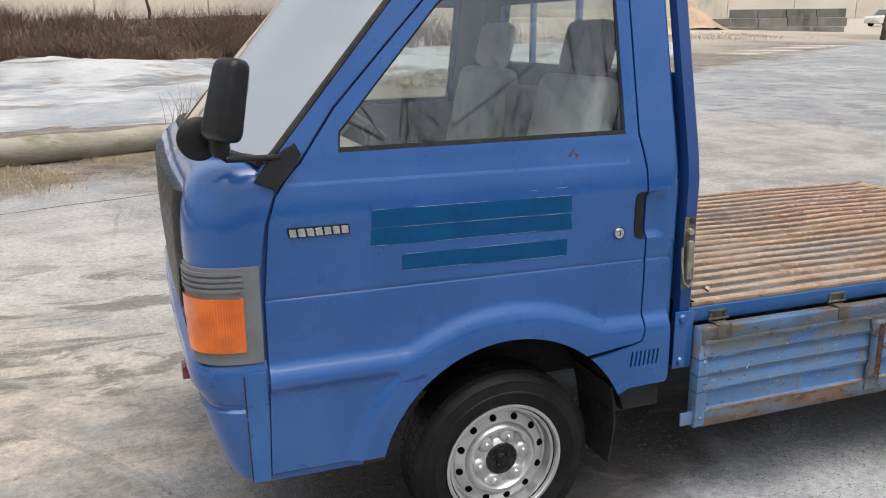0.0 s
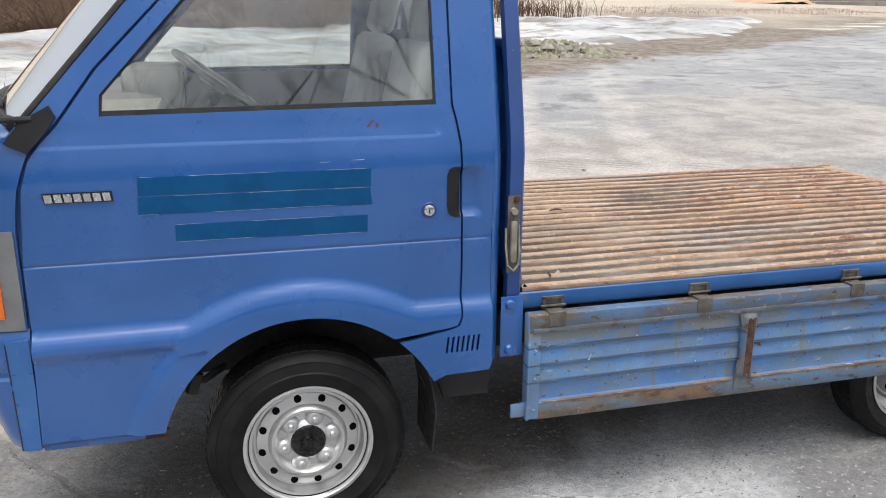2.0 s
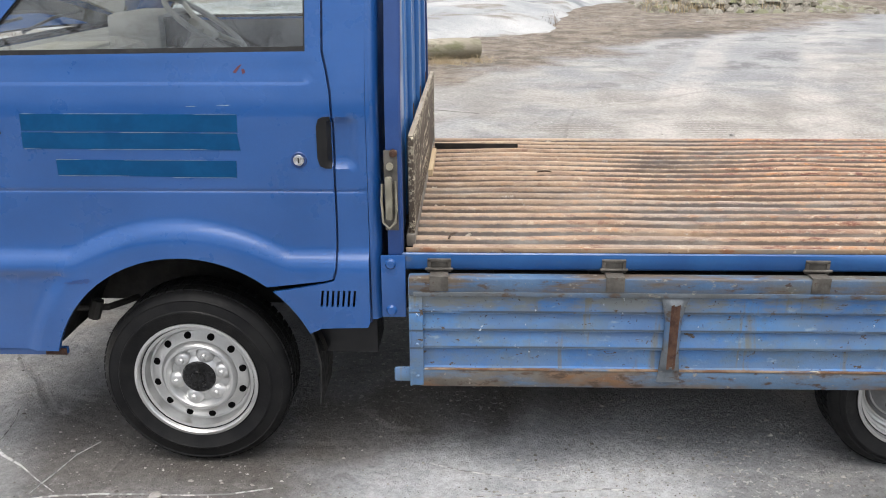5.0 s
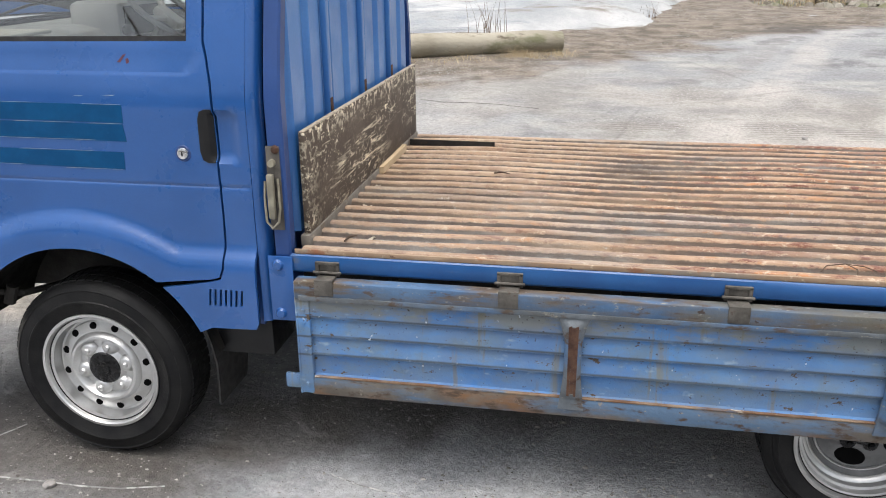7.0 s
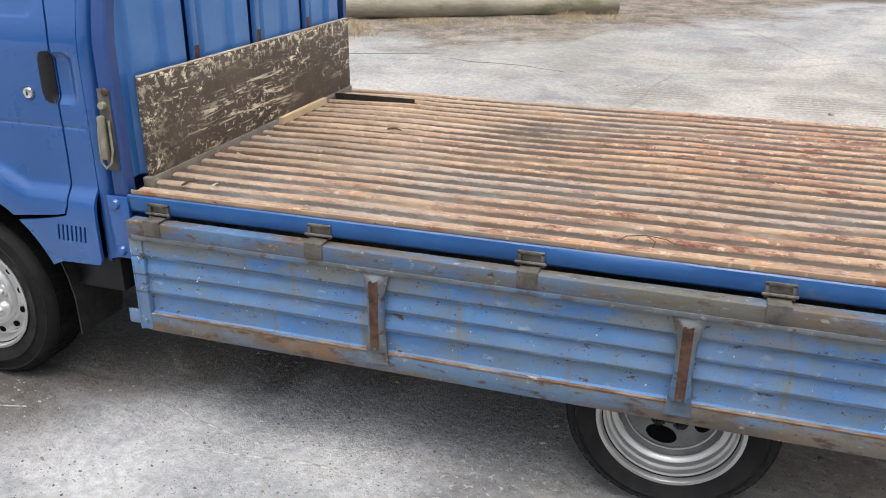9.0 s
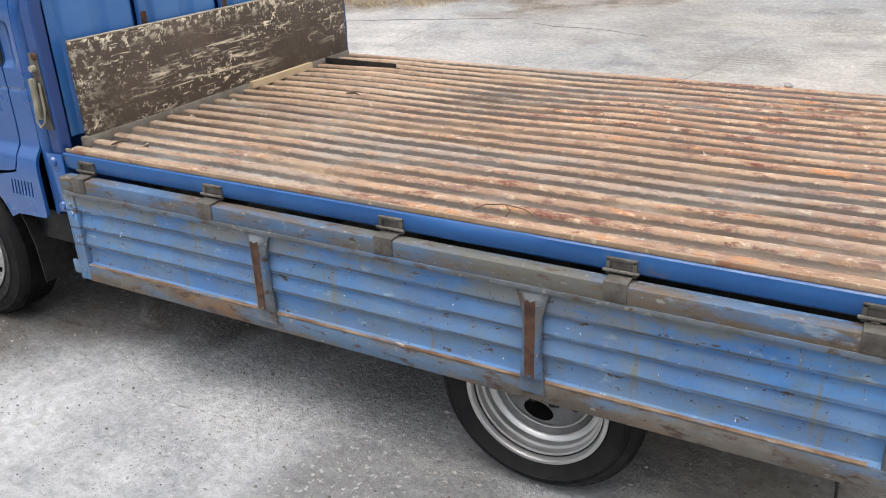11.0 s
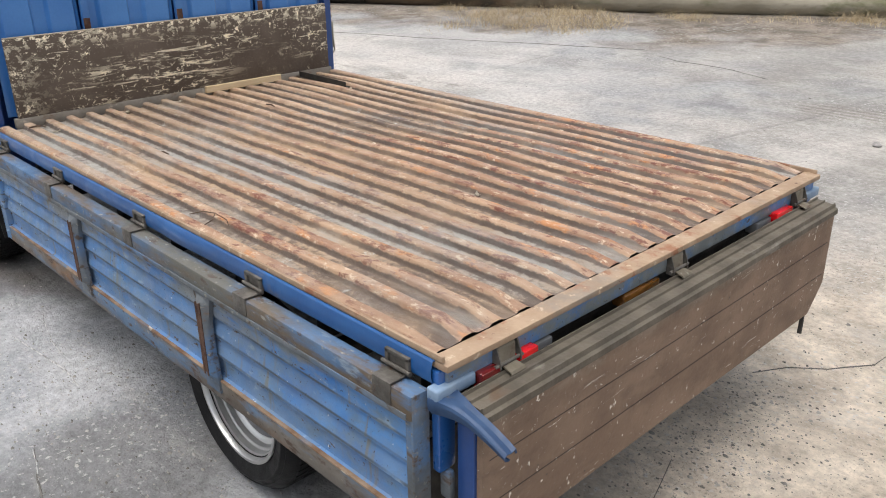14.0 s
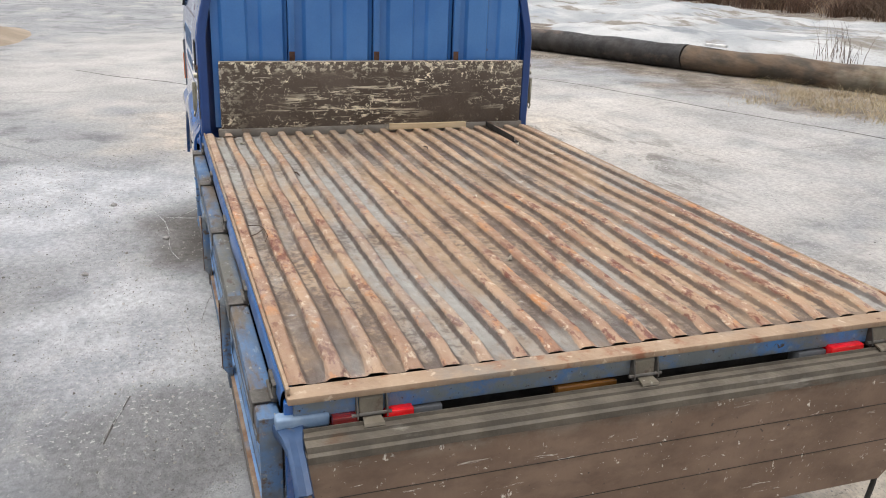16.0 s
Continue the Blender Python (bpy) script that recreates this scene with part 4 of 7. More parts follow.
def cab_flank(far):
    put = mirrored if far else (lambda b: b)
    quarter = part("rear_quarter_panel", put(skin(QUARTER, on_flank, VENT, 0.014, 0.012, extra_rows=CREASES)), M_PAINT, truck)
    part("vent_backing", put(one_box(1.46, 1.59, SIDE + 0.004, SIDE + 0.010, 0.585, 0.65)), M_BLACK, quarter, "black slotted cab air vent")
    part("windscreen_pillar", put(skin(PILLAR, on_flank, (), 0.016, 0.03)), M_PAINT, truck)
    door = part("cab_door", put(skin(DOOR, on_flank, [WINDOW], 0.0125, 0.016, extra_rows=CREASES)), M_PAINT, truck, "blue cab door with teal striping and scratches")
    pane = part("window_pane", put(skin(WINDOW, lambda x, z: (x, SIDE + lean(z) + 0.010, z), (), 0.06, 0.004)), M_GLASS, door, "side window glass")
    pane.visible_shadow = False
    inner = [(0.537, 1.356), (0.541, 1.396), (0.664, 1.530), (0.858, 1.738), (0.903, 1.774), (1.449, 1.774), (1.446, 1.366)]
    part("window_seal", put(skin(WINDOW, lambda x, z: (x, SIDE + lean(z) + 0.006, z), [inner], 0.03, 0.006)), M_RUBBER, door, "black rubber window seal")
    part("sill_plate", put(one_box(0.292, 0.632, SIDE - 0.003, SIDE + 0.02, 0.402, 0.426, 0.004)), M_PAINT, truck)
    part("sill_gap", put(one_box(0.296, 0.60, SIDE - 0.0048, SIDE + 0.004, 0.4255, 0.4325, 0.001)), M_CHASSIS, truck)
    part("door_card", put(skin([(0.42, 0.80), (0.42, 1.30), (0.55, 1.335), (1.47, 1.345), (1.49, 0.80)], lambda x, z: (x, SIDE + 0.075 + 0.3 * lean(z), z), (), 0.08, 0.01)), M_VINYL, door, "dark vinyl door lining")
    return door


def rear_corner(far):
    """The rounded edge from the quarter panel to the cab's back."""
    rows = [[(1.6225 + 0.034 * math.sin(a), SIDE + lean(z) + 0.001 + 0.040 * (1 - math.cos(a)), z) for a in [math.pi / 2 * i / 8 for i in range(9)]] for z in (0.535, 0.9, 1.15, 1.2, 1.27, 1.5, TOP)]
    bm = shell(rows, 0.004)
    part("cab_rear_corner", mirrored(bm) if far else bm, M_PAINT, truck)


def jamb(edge, far):
    """The dark channel behind a shut line."""
    edge = [(a[0] + (b[0] - a[0]) * i / 6, a[1] + (b[1] - a[1]) * i / 6) for a, b in zip(edge, edge[1:]) for i in range(6)] + [edge[-1]]
    rows = [[(x - 0.026, flank(x, z) + 0.020, z), (x + 0.030, flank(x, z) + 0.020, z), (x + 0.030, flank(x, z) + 0.030, z), (x - 0.026, flank(x, z) + 0.030, z)] for x, z in edge]
    bm = bmesh.new()
    grid(bm, rows, closed=True)
    return part("door_jamb", mirrored(bm) if far else bm, M_PAINT_DARK, truck)


for far in (False, True):
    jamb(DOOR[0:11], far)
    jamb(DOOR[11:20], far)
    rear_corner(far)
near_door = cab_flank(False)
cab_flank(True)
part("rust_patch", one_box(0.565, 0.634, SIDE - 0.0055, SIDE - 0.002, 0.404, 0.427, 0.001), M_RUST, truck, "rusted end of the sill")

# door furniture of the near door
def flat_on_door(outline, proud, thick, step=0.02):
    return skin(outline, lambda x, z: (x, flank(x, z) - proud, z), (), step, thick)


for strip in ([(0.610, 1.131), (0.612, 1.181), (1.250, 1.179), (1.249, 1.127)], [(0.606, 1.078), (0.609, 1.127), (1.246, 1.123), (1.253, 1.073)], [(0.699, 0.998), (0.699, 1.045), (1.238, 1.042), (1.236, 0.990)]):
    part("decal_strip", flat_on_door(strip, 0.0012, 0.0012), M_DECAL, near_door, "teal film strip with worn edges")
for i in range(7):
    x = 0.376 + 0.0242 * i
    part("badge_letter", flat_on_door([(x + 0.003, 1.124), (x, 1.146), (x + 0.019, 1.146), (x + 0.022, 1.124)], 0.006, 0.006), M_CHROME, near_door, "silver badge block")
part("badge_back", flat_on_door([(0.376, 1.121), (0.371, 1.149), (0.545, 1.149), (0.548, 1.121)], 0.0025, 0.0025), M_BLACK, near_door)
for mark in ([(1.243, 1.296), (1.258, 1.313), (1.270, 1.318), (1.262, 1.308), (1.252, 1.294)], [(1.268, 1.304), (1.276, 1.306), (1.280, 1.296), (1.272, 1.290)]):
    part("scuff", flat_on_door(mark, 0.001, 0.001, 0.01), M_REDMARK, near_door, "small dark red paint scuff")
for x0, x1, z, w in ((0.675, 0.715, 0.664, 0.004), (0.70, 0.745, 0.668, 0.007), (0.735, 0.762, 0.671, 0.009)):
    part("scrape", flat_on_door([(x0, z - w * 0.3), (x0 + 0.006, z + w * 0.6), (x1 - 0.01, z + w), (x1, z + w * 0.2), (x1 - 0.012, z - w)], 0.0008, 0.0008, 0.008), M_PAINT_DARK, near_door, "dark paint scrape on the wheel flare")
for x0, x1, z in ((0.612, 0.66, 1.1812), (1.12, 1.248, 1.1795), (0.90, 1.10, 1.1260), (0.607, 0.66, 1.0776), (1.04, 1.236, 0.9908), (0.74, 0.98, 1.1806), (0.70, 0.86, 1.1268), (1.14, 1.25, 1.1248), (0.80, 1.16, 1.0762), (0.70, 0.78, 1.0455), (0.90, 1.15, 1.0438), (0.70, 0.92, 0.9960)):
    part("decal_wear", flat_on_door([(x0, z - 0.0004), (x0 + 0.01, z + 0.0006), (x1 - 0.02, z + 0.0004), (x1, z - 0.0004)], 0.0016, 0.0010, 0.03), M_PALE, near_door, "pale worn edge of the film")
for x0, x1, z in ((1.19, 1.235, 1.204), (1.10, 1.135, 1.201)):
    part("scratch", flat_on_door([(x0, z), (x0 + 0.01, z + 0.0012), (x1, z + 0.002), (x1 - 0.01, z - 0.0006)], 0.0006, 0.0006, 0.03), M_PALE, near_door, "thin pale scratch")
part("lock_ring", revolve([(0.017, -0.0010), (0.0215, -0.0022), (0.0245, 0.0)], (1.423, SIDE, 1.045), 24), M_PAINT_DARK, near_door)
bm = revolve([(0.0, -0.008), (0.011, -0.008), (0.016, -0.006), (0.0185, -0.001), (0.0185, 0.01)], (1.423, SIDE, 1.045), 24)
part("door_lock", bm, M_CHROME, near_door, "round chrome door lock")
part("keyhole", one_box(1.4215, 1.4245, SIDE - 0.0095, SIDE - 0.007, 1.038, 1.052), M_BLACK, near_door)
part("panel_seam", flat_on_door([(0.304, 0.9492), (0.304, 0.9510), (1.5215, 0.9510), (1.5215, 0.9492)], 0.0006, 0.0010, 0.03), M_PAINT_DARK, near_door)
part("panel_seam", flat_on_door([(1.5315, 0.9492), (1.5315, 0.9510), (1.619, 0.9510), (1.619, 0.9492)], 0.0006, 0.0010, 0.03), M_PAINT_DARK, truck)
pts = [(1.478, 1.05), (1.485, 1.028), (1.500, 1.020), (1.5195, 1.020), (1.5195, 1.172), (1.500, 1.172), (1.486, 1.166), (1.479, 1.145)]
part("door_handle", flat_on_door(pts, 0.004, 0.012, 0.01), M_BLACK, near_door, "black plastic door pull")

# front corner, hood, bumper, lamps
def plan(xd, xf, yd, ry, n=14, bulge=0.010):
    """The cab's front in plan from the near door to the middle line."""
    out = []
    for i in range(n + 1):
        a = math.pi / 2 * i / n
        out.append((xd - (xd - xf) * math.sin(a) ** 0.7, yd + ry * (1 - math.cos(a) ** 0.7)))
    for i in range(1, 9):
        f = i / 8
        out.append((xf - bulge * math.sin(f * math.pi / 2), yd + ry + (MID - yd - ry) * f))
    return out


def wrap(levels, proud=0.0):
    """Rows of the front from door to door: levels of (z, xd, xf, yd, ry)."""
    rows = []
    for z, xd, xf, yd, ry in levels:
        half = [(x, y - 0.0) for x, y in plan(xd, xf - proud, yd - proud, ry)]
        full = half + [(x, 2 * MID - y) for x, y in half[-2::-1]]
        rows.append([(x, y, z) for x, y in full])
    return rows


hood = [(1.035, 0.296, 0.105, SIDE, 0.17), (1.10, 0.303, 0.102, SIDE, 0.18), (1.16, 0.313, 0.104, SIDE, 0.19), (1.21, 0.330, 0.110, SIDE + 0.004, 0.20), (1.25, 0.346, 0.120, SIDE + 0.010, 0.21),
        (1.280, 0.356, 0.138, SIDE + 0.018, 0.22), (1.303, 0.360, 0.165, SIDE + 0.034, 0.22), (1.317, 0.362, 0.200, SIDE + 0.055, 0.24), (1.326, 0.363, 0.245, SIDE + 0.080, 0.26)]
part("front_panel", shell(wrap(hood), 0.012), M_PAINT, truck)
under = [(0.765, 0.292, 0.120, SIDE + 0.004, 0.17), (0.9, 0.295, 0.116, SIDE + 0.004, 0.17), (1.045, 0.296, 0.112, SIDE + 0.004, 0.17)]
part("front_lower_panel", shell(wrap(under), 0.012), M_PAINT, truck)
cowl = [(1.323, 0.352, 0.245, SIDE + 0.07, 0.28), (1.338, 0.350, 0.265, SIDE + 0.07, 0.28), (1.345, 0.385, 0.30, SIDE + 0.09, 0.28)]
part("cowl", shell(wrap(cowl), 0.012), M_BLACK, truck)
# black grille panel across the front
gr = []
for z, xf in ((0.86, 0.100), (0.95, 0.094), (1.08, 0.088), (1.18, 0.089), (1.238, 0.100)):
    gr.append([(xf - 0.013 * math.sin(math.pi * f) + 0.05 * max(0.0, 1 - f / 0.06) ** 2 + 0.05 * max(0.0, 1 - (1 - f) / 0.06) ** 2, 2.335 + (2 * (MID - 2.335)) * f, z) for f in [i / 40 for i in range(41)]])
part("grille", shell(gr, 0.02), M_BLACK, truck, "black plastic grille panel")
for far in (False, True):
    put = mirrored if far else (lambda b: b)
    head = part("headlamp", put(one_box(0.088, 0.13, 2.36, 2.60, 0.90, 1.03, 0.012)), M_BLACK, truck)

    def corner(z0, z1, x_back, proud, slope=0.25, n=10, y_end=0.085):
        rows = []
        for k in range(n + 1):
            z = z0 + (z1 - z0) * k / n
            line = [p for p in plan(0.296, 0.105, SIDE, 0.17, 60) if p[0] <= x_back and p[1] <= SIDE + y_end + slope * (z - 0.78)]
            m = 16
            tot = len(line) - 1
            row = []
            for i in range(m + 1):
                f = i / m * tot
                j = min(int(f), tot - 1)
                a, b = line[j], line[j + 1]
                row.append((a[0] + (b[0] - a[0]) * (f - j) - proud, a[1] + (b[1] - a[1]) * (f - j) - proud * 0.8, z))
            rows.append(row)
        return put(shell(rows, -0.012))
    lamp = part("corner_lamp", corner(0.775, 1.052, 0.296, 0.006), M_GREYPL, truck, "grey corner lamp housing with amber lens")
    part("amber_lens", corner(0.812, 0.966, 0.263, 0.013), M_ORANGE, lamp, "amber indicator lens")
    for k in range(4):
        part("louvre", corner(0.985 + 0.0155 * k, 0.994 + 0.0155 * k, 0.262, 0.011), M_GREYPL, lamp)
bump = [(z, xd, xf, SIDE + dy, 0.17) for z, xd, xf, dy in ((0.405, 0.290, 0.192, 0.012), (0.415, 0.291, 0.180, 0.004), (0.45, 0.292, 0.168, -0.002), (0.54, 0.295, 0.140, -0.003), (0.612, 0.297, 0.122, -0.004), (0.626, 0.297, 0.120, -0.004),
        (0.634, 0.297, 0.132, 0.002), (0.645, 0.297, 0.134, 0.002), (0.655, 0.297, 0.118, -0.004), (0.70, 0.297, 0.094, -0.006), (0.74, 0.297, 0.088, -0.006), (0.762, 0.297, 0.094, -0.002), (0.775, 0.296, 0.112, 0.008))]
bumper = part("front_bumper", shell(wrap(bump), 0.015), M_PAINT, truck)
part("bumper_end_cap", skin([(0.236, 0.412), (0.232, 0.60), (0.228, 0.745), (0.293, 0.748), (0.294, 0.60), (0.288, 0.412)], lambda x, z: (x, SIDE - 0.013 + 0.25 * max(0, 0.265 - x), z), (), 0.02, 0.008), M_CAP, bumper, "scuffed blue bumper end cap")
for lo, hi in ((0.415, 0.60), (0.615, 0.738)):
    part("cap_gap", skin([(0.2365 - 0.022 * (lo - 0.412), lo), (0.2365 - 0.022 * (hi - 0.412), hi), (0.2400 - 0.022 * (hi - 0.412), hi), (0.2400 - 0.022 * (lo - 0.412), lo)], lambda x, z: (x, SIDE - 0.0142 + 0.25 * max(0, 0.265 - x), z), (), 0.03, 0.002), M_CHASSIS, bumper)
part("cap_gap", skin([(0.240, 0.6465), (0.240, 0.6495), (0.293, 0.6525), (0.293, 0.6495)], lambda x, z: (x, SIDE - 0.0142 + 0.25 * max(0, 0.265 - x), z), (), 0.03, 0.002), M_PAINT_DARK, bumper)
part("fog_marker", one_box(0.078, 0.11, 2.42, 2.50, 0.66, 0.70, 0.004), M_DARKRED, bumper)

# windscreen, roof, cab back
def screen_row(f):
    """A row of the windscreen from the near pillar to the far one, f from foot to head."""
    x, z = 0.325 + 0.475 * f, 1.325 + 0.535 * f
    y0 = SIDE + lean(z) + 0.012
    w = MID - y0
    return [(x - 0.15 * (1 - abs(s) ** 2.3), MID + s * w, z + 0.03 * (1 - s * s)) for s in [i / 12 - 1 for i in range(25)]]


ws = part("windscreen", shell([screen_row(i / 10) for i in range(11)], 0.005), M_SCREEN, truck, "curved laminated windscreen")
ws.visible_shadow = False
for s in (0, -1):
    bm = bmesh.new()
    tube(bm, [Vector(screen_row(i / 10)[s]) + Vector((0.004, -0.006 if s == 0 else 0.006, -0.004)) for i in range(11)], 0.011, 8)
    part("screen_seal", bm, M_RUBBER, truck)
bm = bmesh.new()
tube(bm, [Vector(screen_row(0.0)[i]) + Vector((-0.01, 0, 0.0)) for i in range(25)], 0.012, 8)
part("screen_seal", bm, M_RUBBER, truck)
for y0, y1 in ((2.42, 2.95), (3.0, 3.5)):
    bm = bmesh.new()
    a, b = Vector((0.235, y0, 1.345)), Vector((0.265, y1, 1.40))
    tube(bm, [a, a.lerp(b, 0.5) + Vector((-0.01, 0, 0.01)), b], 0.006, 6)
    part("wiper", bm, M_BLACK, truck)
rows = []
for x, dz, inset in ((0.80, 0.0, 0.0), (0.90, 0.045, 0.0), (1.10, 0.07, 0.0), (1.45, 0.075, 0.0), (1.60, 0.06, 0.0), (1.63, 0.03, 0.0)):
    w = MID - SIDE - lean(TOP)
    rows.append([(x - 0.12 * (1 - s * s) * (1 if x < 0.95 else 0), MID + s * w, TOP - 0.004 + (dz + 0.03) * (1 - abs(s) ** 4)) for s in [i / 12 - 1 for i in range(25)]])
part("roof", shell(rows, 0.02), M_PAINT, truck)
back = [(SIDE + 0.012, 0.52), (SIDE + 0.012, 1.2), (SIDE + lean(TOP) + 0.012, TOP), (2 * MID - SIDE - lean(TOP) - 0.012, TOP), (2 * MID - SIDE - 0.012, 1.2), (2 * MID - SIDE - 0.012, 0.52)]
rear_window = [(2.50, 1.53), (2.52, 1.78), (3.52, 1.78), (3.54, 1.53)]
cab_back = part("cab_back", skin(back, lambda u, v: (1.606, u, v), [rear_window], 0.08, 0.014, (1, 0, 0)), M_PAINT_DARK, truck)
pane = part("rear_pane", skin(rear_window, lambda u, v: (1.611, u, v), (), 0.2, 0.004, (1, 0, 0)), M_GLASS, cab_back)
pane.visible_shadow = False

# cab inside
part("cab_floor", one_box(0.32, 1.60, SIDE + 0.03, 2 * MID - SIDE - 0.03, 0.77, 0.79), M_VINYL, truck)
part("engine_cover", one_box(1.02, 1.60, SIDE + 0.09, 2 * MID - SIDE - 0.09, 0.79, 0.96, 0.03), M_VINYL, truck)
dash = [[(x, MID + s * 0.74, z) for s in [i / 10 - 1 for i in range(21)]] for x, z in ((0.34, 1.325), (0.45, 1.325), (0.56, 1.318), (0.64, 1.30), (0.68, 1.25), (0.66, 1.16), (0.62, 1.05), (0.60, 0.90), (0.60, 0.80))]
dashboard = part("dashboard", shell(dash, 0.02), M_DASH, truck, "grey plastic dashboard")
part("instrument_hood", one_box(0.50, 0.72, 3.12, 3.52, 1.25, 1.405, 0.03), M_DASH, dashboard)
part("instrument_face", one_box(0.718, 0.7235, 3.16, 3.48, 1.27, 1.385, 0.002), M_BLACK, dashboard)
part("dash_tray", one_box(0.46, 0.66, 2.40, 2.78, 1.318, 1.332, 0.006), M_CREAM, dashboard)
for y in (2.30, 2.85):
    part("air_outlet", one_box(0.662, 0.688, y, y + 0.14, 1.20, 1.265, 0.006), M_BLACK, dashboard)
SW = Matrix.Translation((0.835, 3.32, 1.345)) @ Matrix.Rotation(radians(36), 4, "Y")
bm = bmesh.new()
tube(bm, [(0.182 * math.cos(a), 0.182 * math.sin(a), 0) for a in [2 * math.pi * i / 40 for i in range(41)]], 0.0125, 8, cap=False)
bmesh.ops.transform(bm, matrix=SW, verts=bm.verts)
bmesh.ops.remove_doubles(bm, verts=bm.verts, dist=1e-4)
steer = part("steering_wheel", bm, M_DASH, truck, "thin grey steering wheel")
for a in (35, 145, 270):
    bm = bmesh.new()
    tube(bm, [SW @ Vector((0, 0, -0.02)), SW @ Vector((0.178 * math.cos(radians(a)), 0.178 * math.sin(radians(a)), 0))], [0.016, 0.010], 6)
    part("spoke", bm, M_CREAM, steer)
bm = one_box(-0.06, 0.06, -0.04, 0.04, -0.035, 0.005, 0.012)
bmesh.ops.transform(bm, matrix=SW, verts=bm.verts)
part("horn_pad", bm, M_CREAM, steer)
bm = bmesh.new()
tube(bm, [SW @ Vector((0, 0, -0.02)), SW @ Vector((0, 0, -0.42))], 0.03, 10)
part("steering_column", bm, M_DASH, steer)


def seat(y, w, wide):
    bm = one_box(1.02, 1.46, y - w / 2, y + w / 2, 0.962, 1.09, 0.045, seg=3)
    s = part("seat", bm, M_SEAT, truck, "grey cloth cab seat with headrest")
    t = Matrix.Translation((1.40, y, 1.07)) @ Matrix.Rotation(radians(14), 4, "Y")
    bm = bmesh.new()
    vs = box(bm, -0.055, 0.055, -w / 2, w / 2, 0.0, 0.46, 0.045, t, 3)
    part("seat_back", bm, M_SEAT, s)
    bm = bmesh.new()
    box(bm, -0.045, 0.045, -wide / 2, wide / 2, 0.46, 0.655, 0.04, t, 3)
    part("headrest", bm, M_SEAT if wide < 0.25 else M_VINYL, s)
    return s


seat(2.62, 0.46, 0.27)
seat(3.42, 0.46, 0.24)
part("centre_seat_back", one_box(1.46, 1.52, 2.87, 3.17, 0.98, 1.46, 0.02), M_VINYL, truck)
bm = bmesh.new()
tube(bm, [(0.80, 3.0, 0.80), (0.79, 2.99, 1.10), (0.83, 2.99, 1.30)], 0.008, 6)
bmesh.ops.create_uvsphere(bm, u_segments=10, v_segments=8, radius=0.024, matrix=Matrix.Translation((0.83, 2.99, 1.31)))
part("gear_lever", bm, M_BLACK, truck)

# door mirror on its arm
mirror = part("mirror_foot", skin([(0.295, 1.283), (0.345, 1.340), (0.41, 1.375), (0.425, 1.345), (0.385, 1.292), (0.35, 1.255)], lambda x, z: (x, SIDE + lean(z) - 0.012, z), (), 0.02, 0.014), M_BLACK, truck, "black mirror with bracket and round wide-angle glass")
bm = bmesh.new()
tube(bm, [(0.367, 2.218, 1.342), (0.30, 2.205, 1.343), (0.225, 2.185, 1.346), (0.207, 2.17, 1.36), (0.207, 2.16, 1.42)], 0.0085, 8)
part("mirror_arm", bm, M_BLACK, mirror)
mm = Matrix.Translation((0.228, 2.135, 1.502)) @ Matrix.Rotation(radians(28), 4, "Z") @ Matrix.Rotation(radians(13), 4, "Y")
bm = one_box(-0.042, 0.036, -0.052, 0.052, -0.104, 0.104, 0.026, seg=4)
for v in bm.verts:
    v.co.y *= 1.0 - 0.9 * v.co.z
    v.co.x = 0.036 + (v.co.x - 0.036) * (1.0 - 2.2 * max(0.0, v.co.z) - 1.2 * max(0.0, -v.co.z - 0.03))
bmesh.ops.transform(bm, matrix=mm, verts=bm.verts)
part("mirror_housing", bm, M_BLACK, mirror)
bm = one_box(0.0345, 0.038, -0.034, 0.034, -0.080, 0.080, 0.001)
bmesh.ops.transform(bm, matrix=mm, verts=bm.verts)
part("mirror_pane", bm, M_MIRROR, mirror, "mirror glass")
bm = revolve([(0.0, -0.016), (0.025, -0.014), (0.048, -0.008), (0.058, 0.0), (0.058, 0.008), (0.052, 0.010), (0.0, 0.013)], (0, 0, 0), 32)
bmesh.ops.transform(bm, matrix=Matrix.Translation((0.166, 2.26, 1.394)) @ Matrix.Rotation(radians(12), 4, "Z"), verts=bm.verts)
part("round_mirror", bm, M_BLACK, mirror)
bm = one_box(0.185, 0.235, 2.15, 2.26, 1.352, 1.425, 0.02, seg=3)
part("mirror_bracket", bm, M_BLACK, mirror)

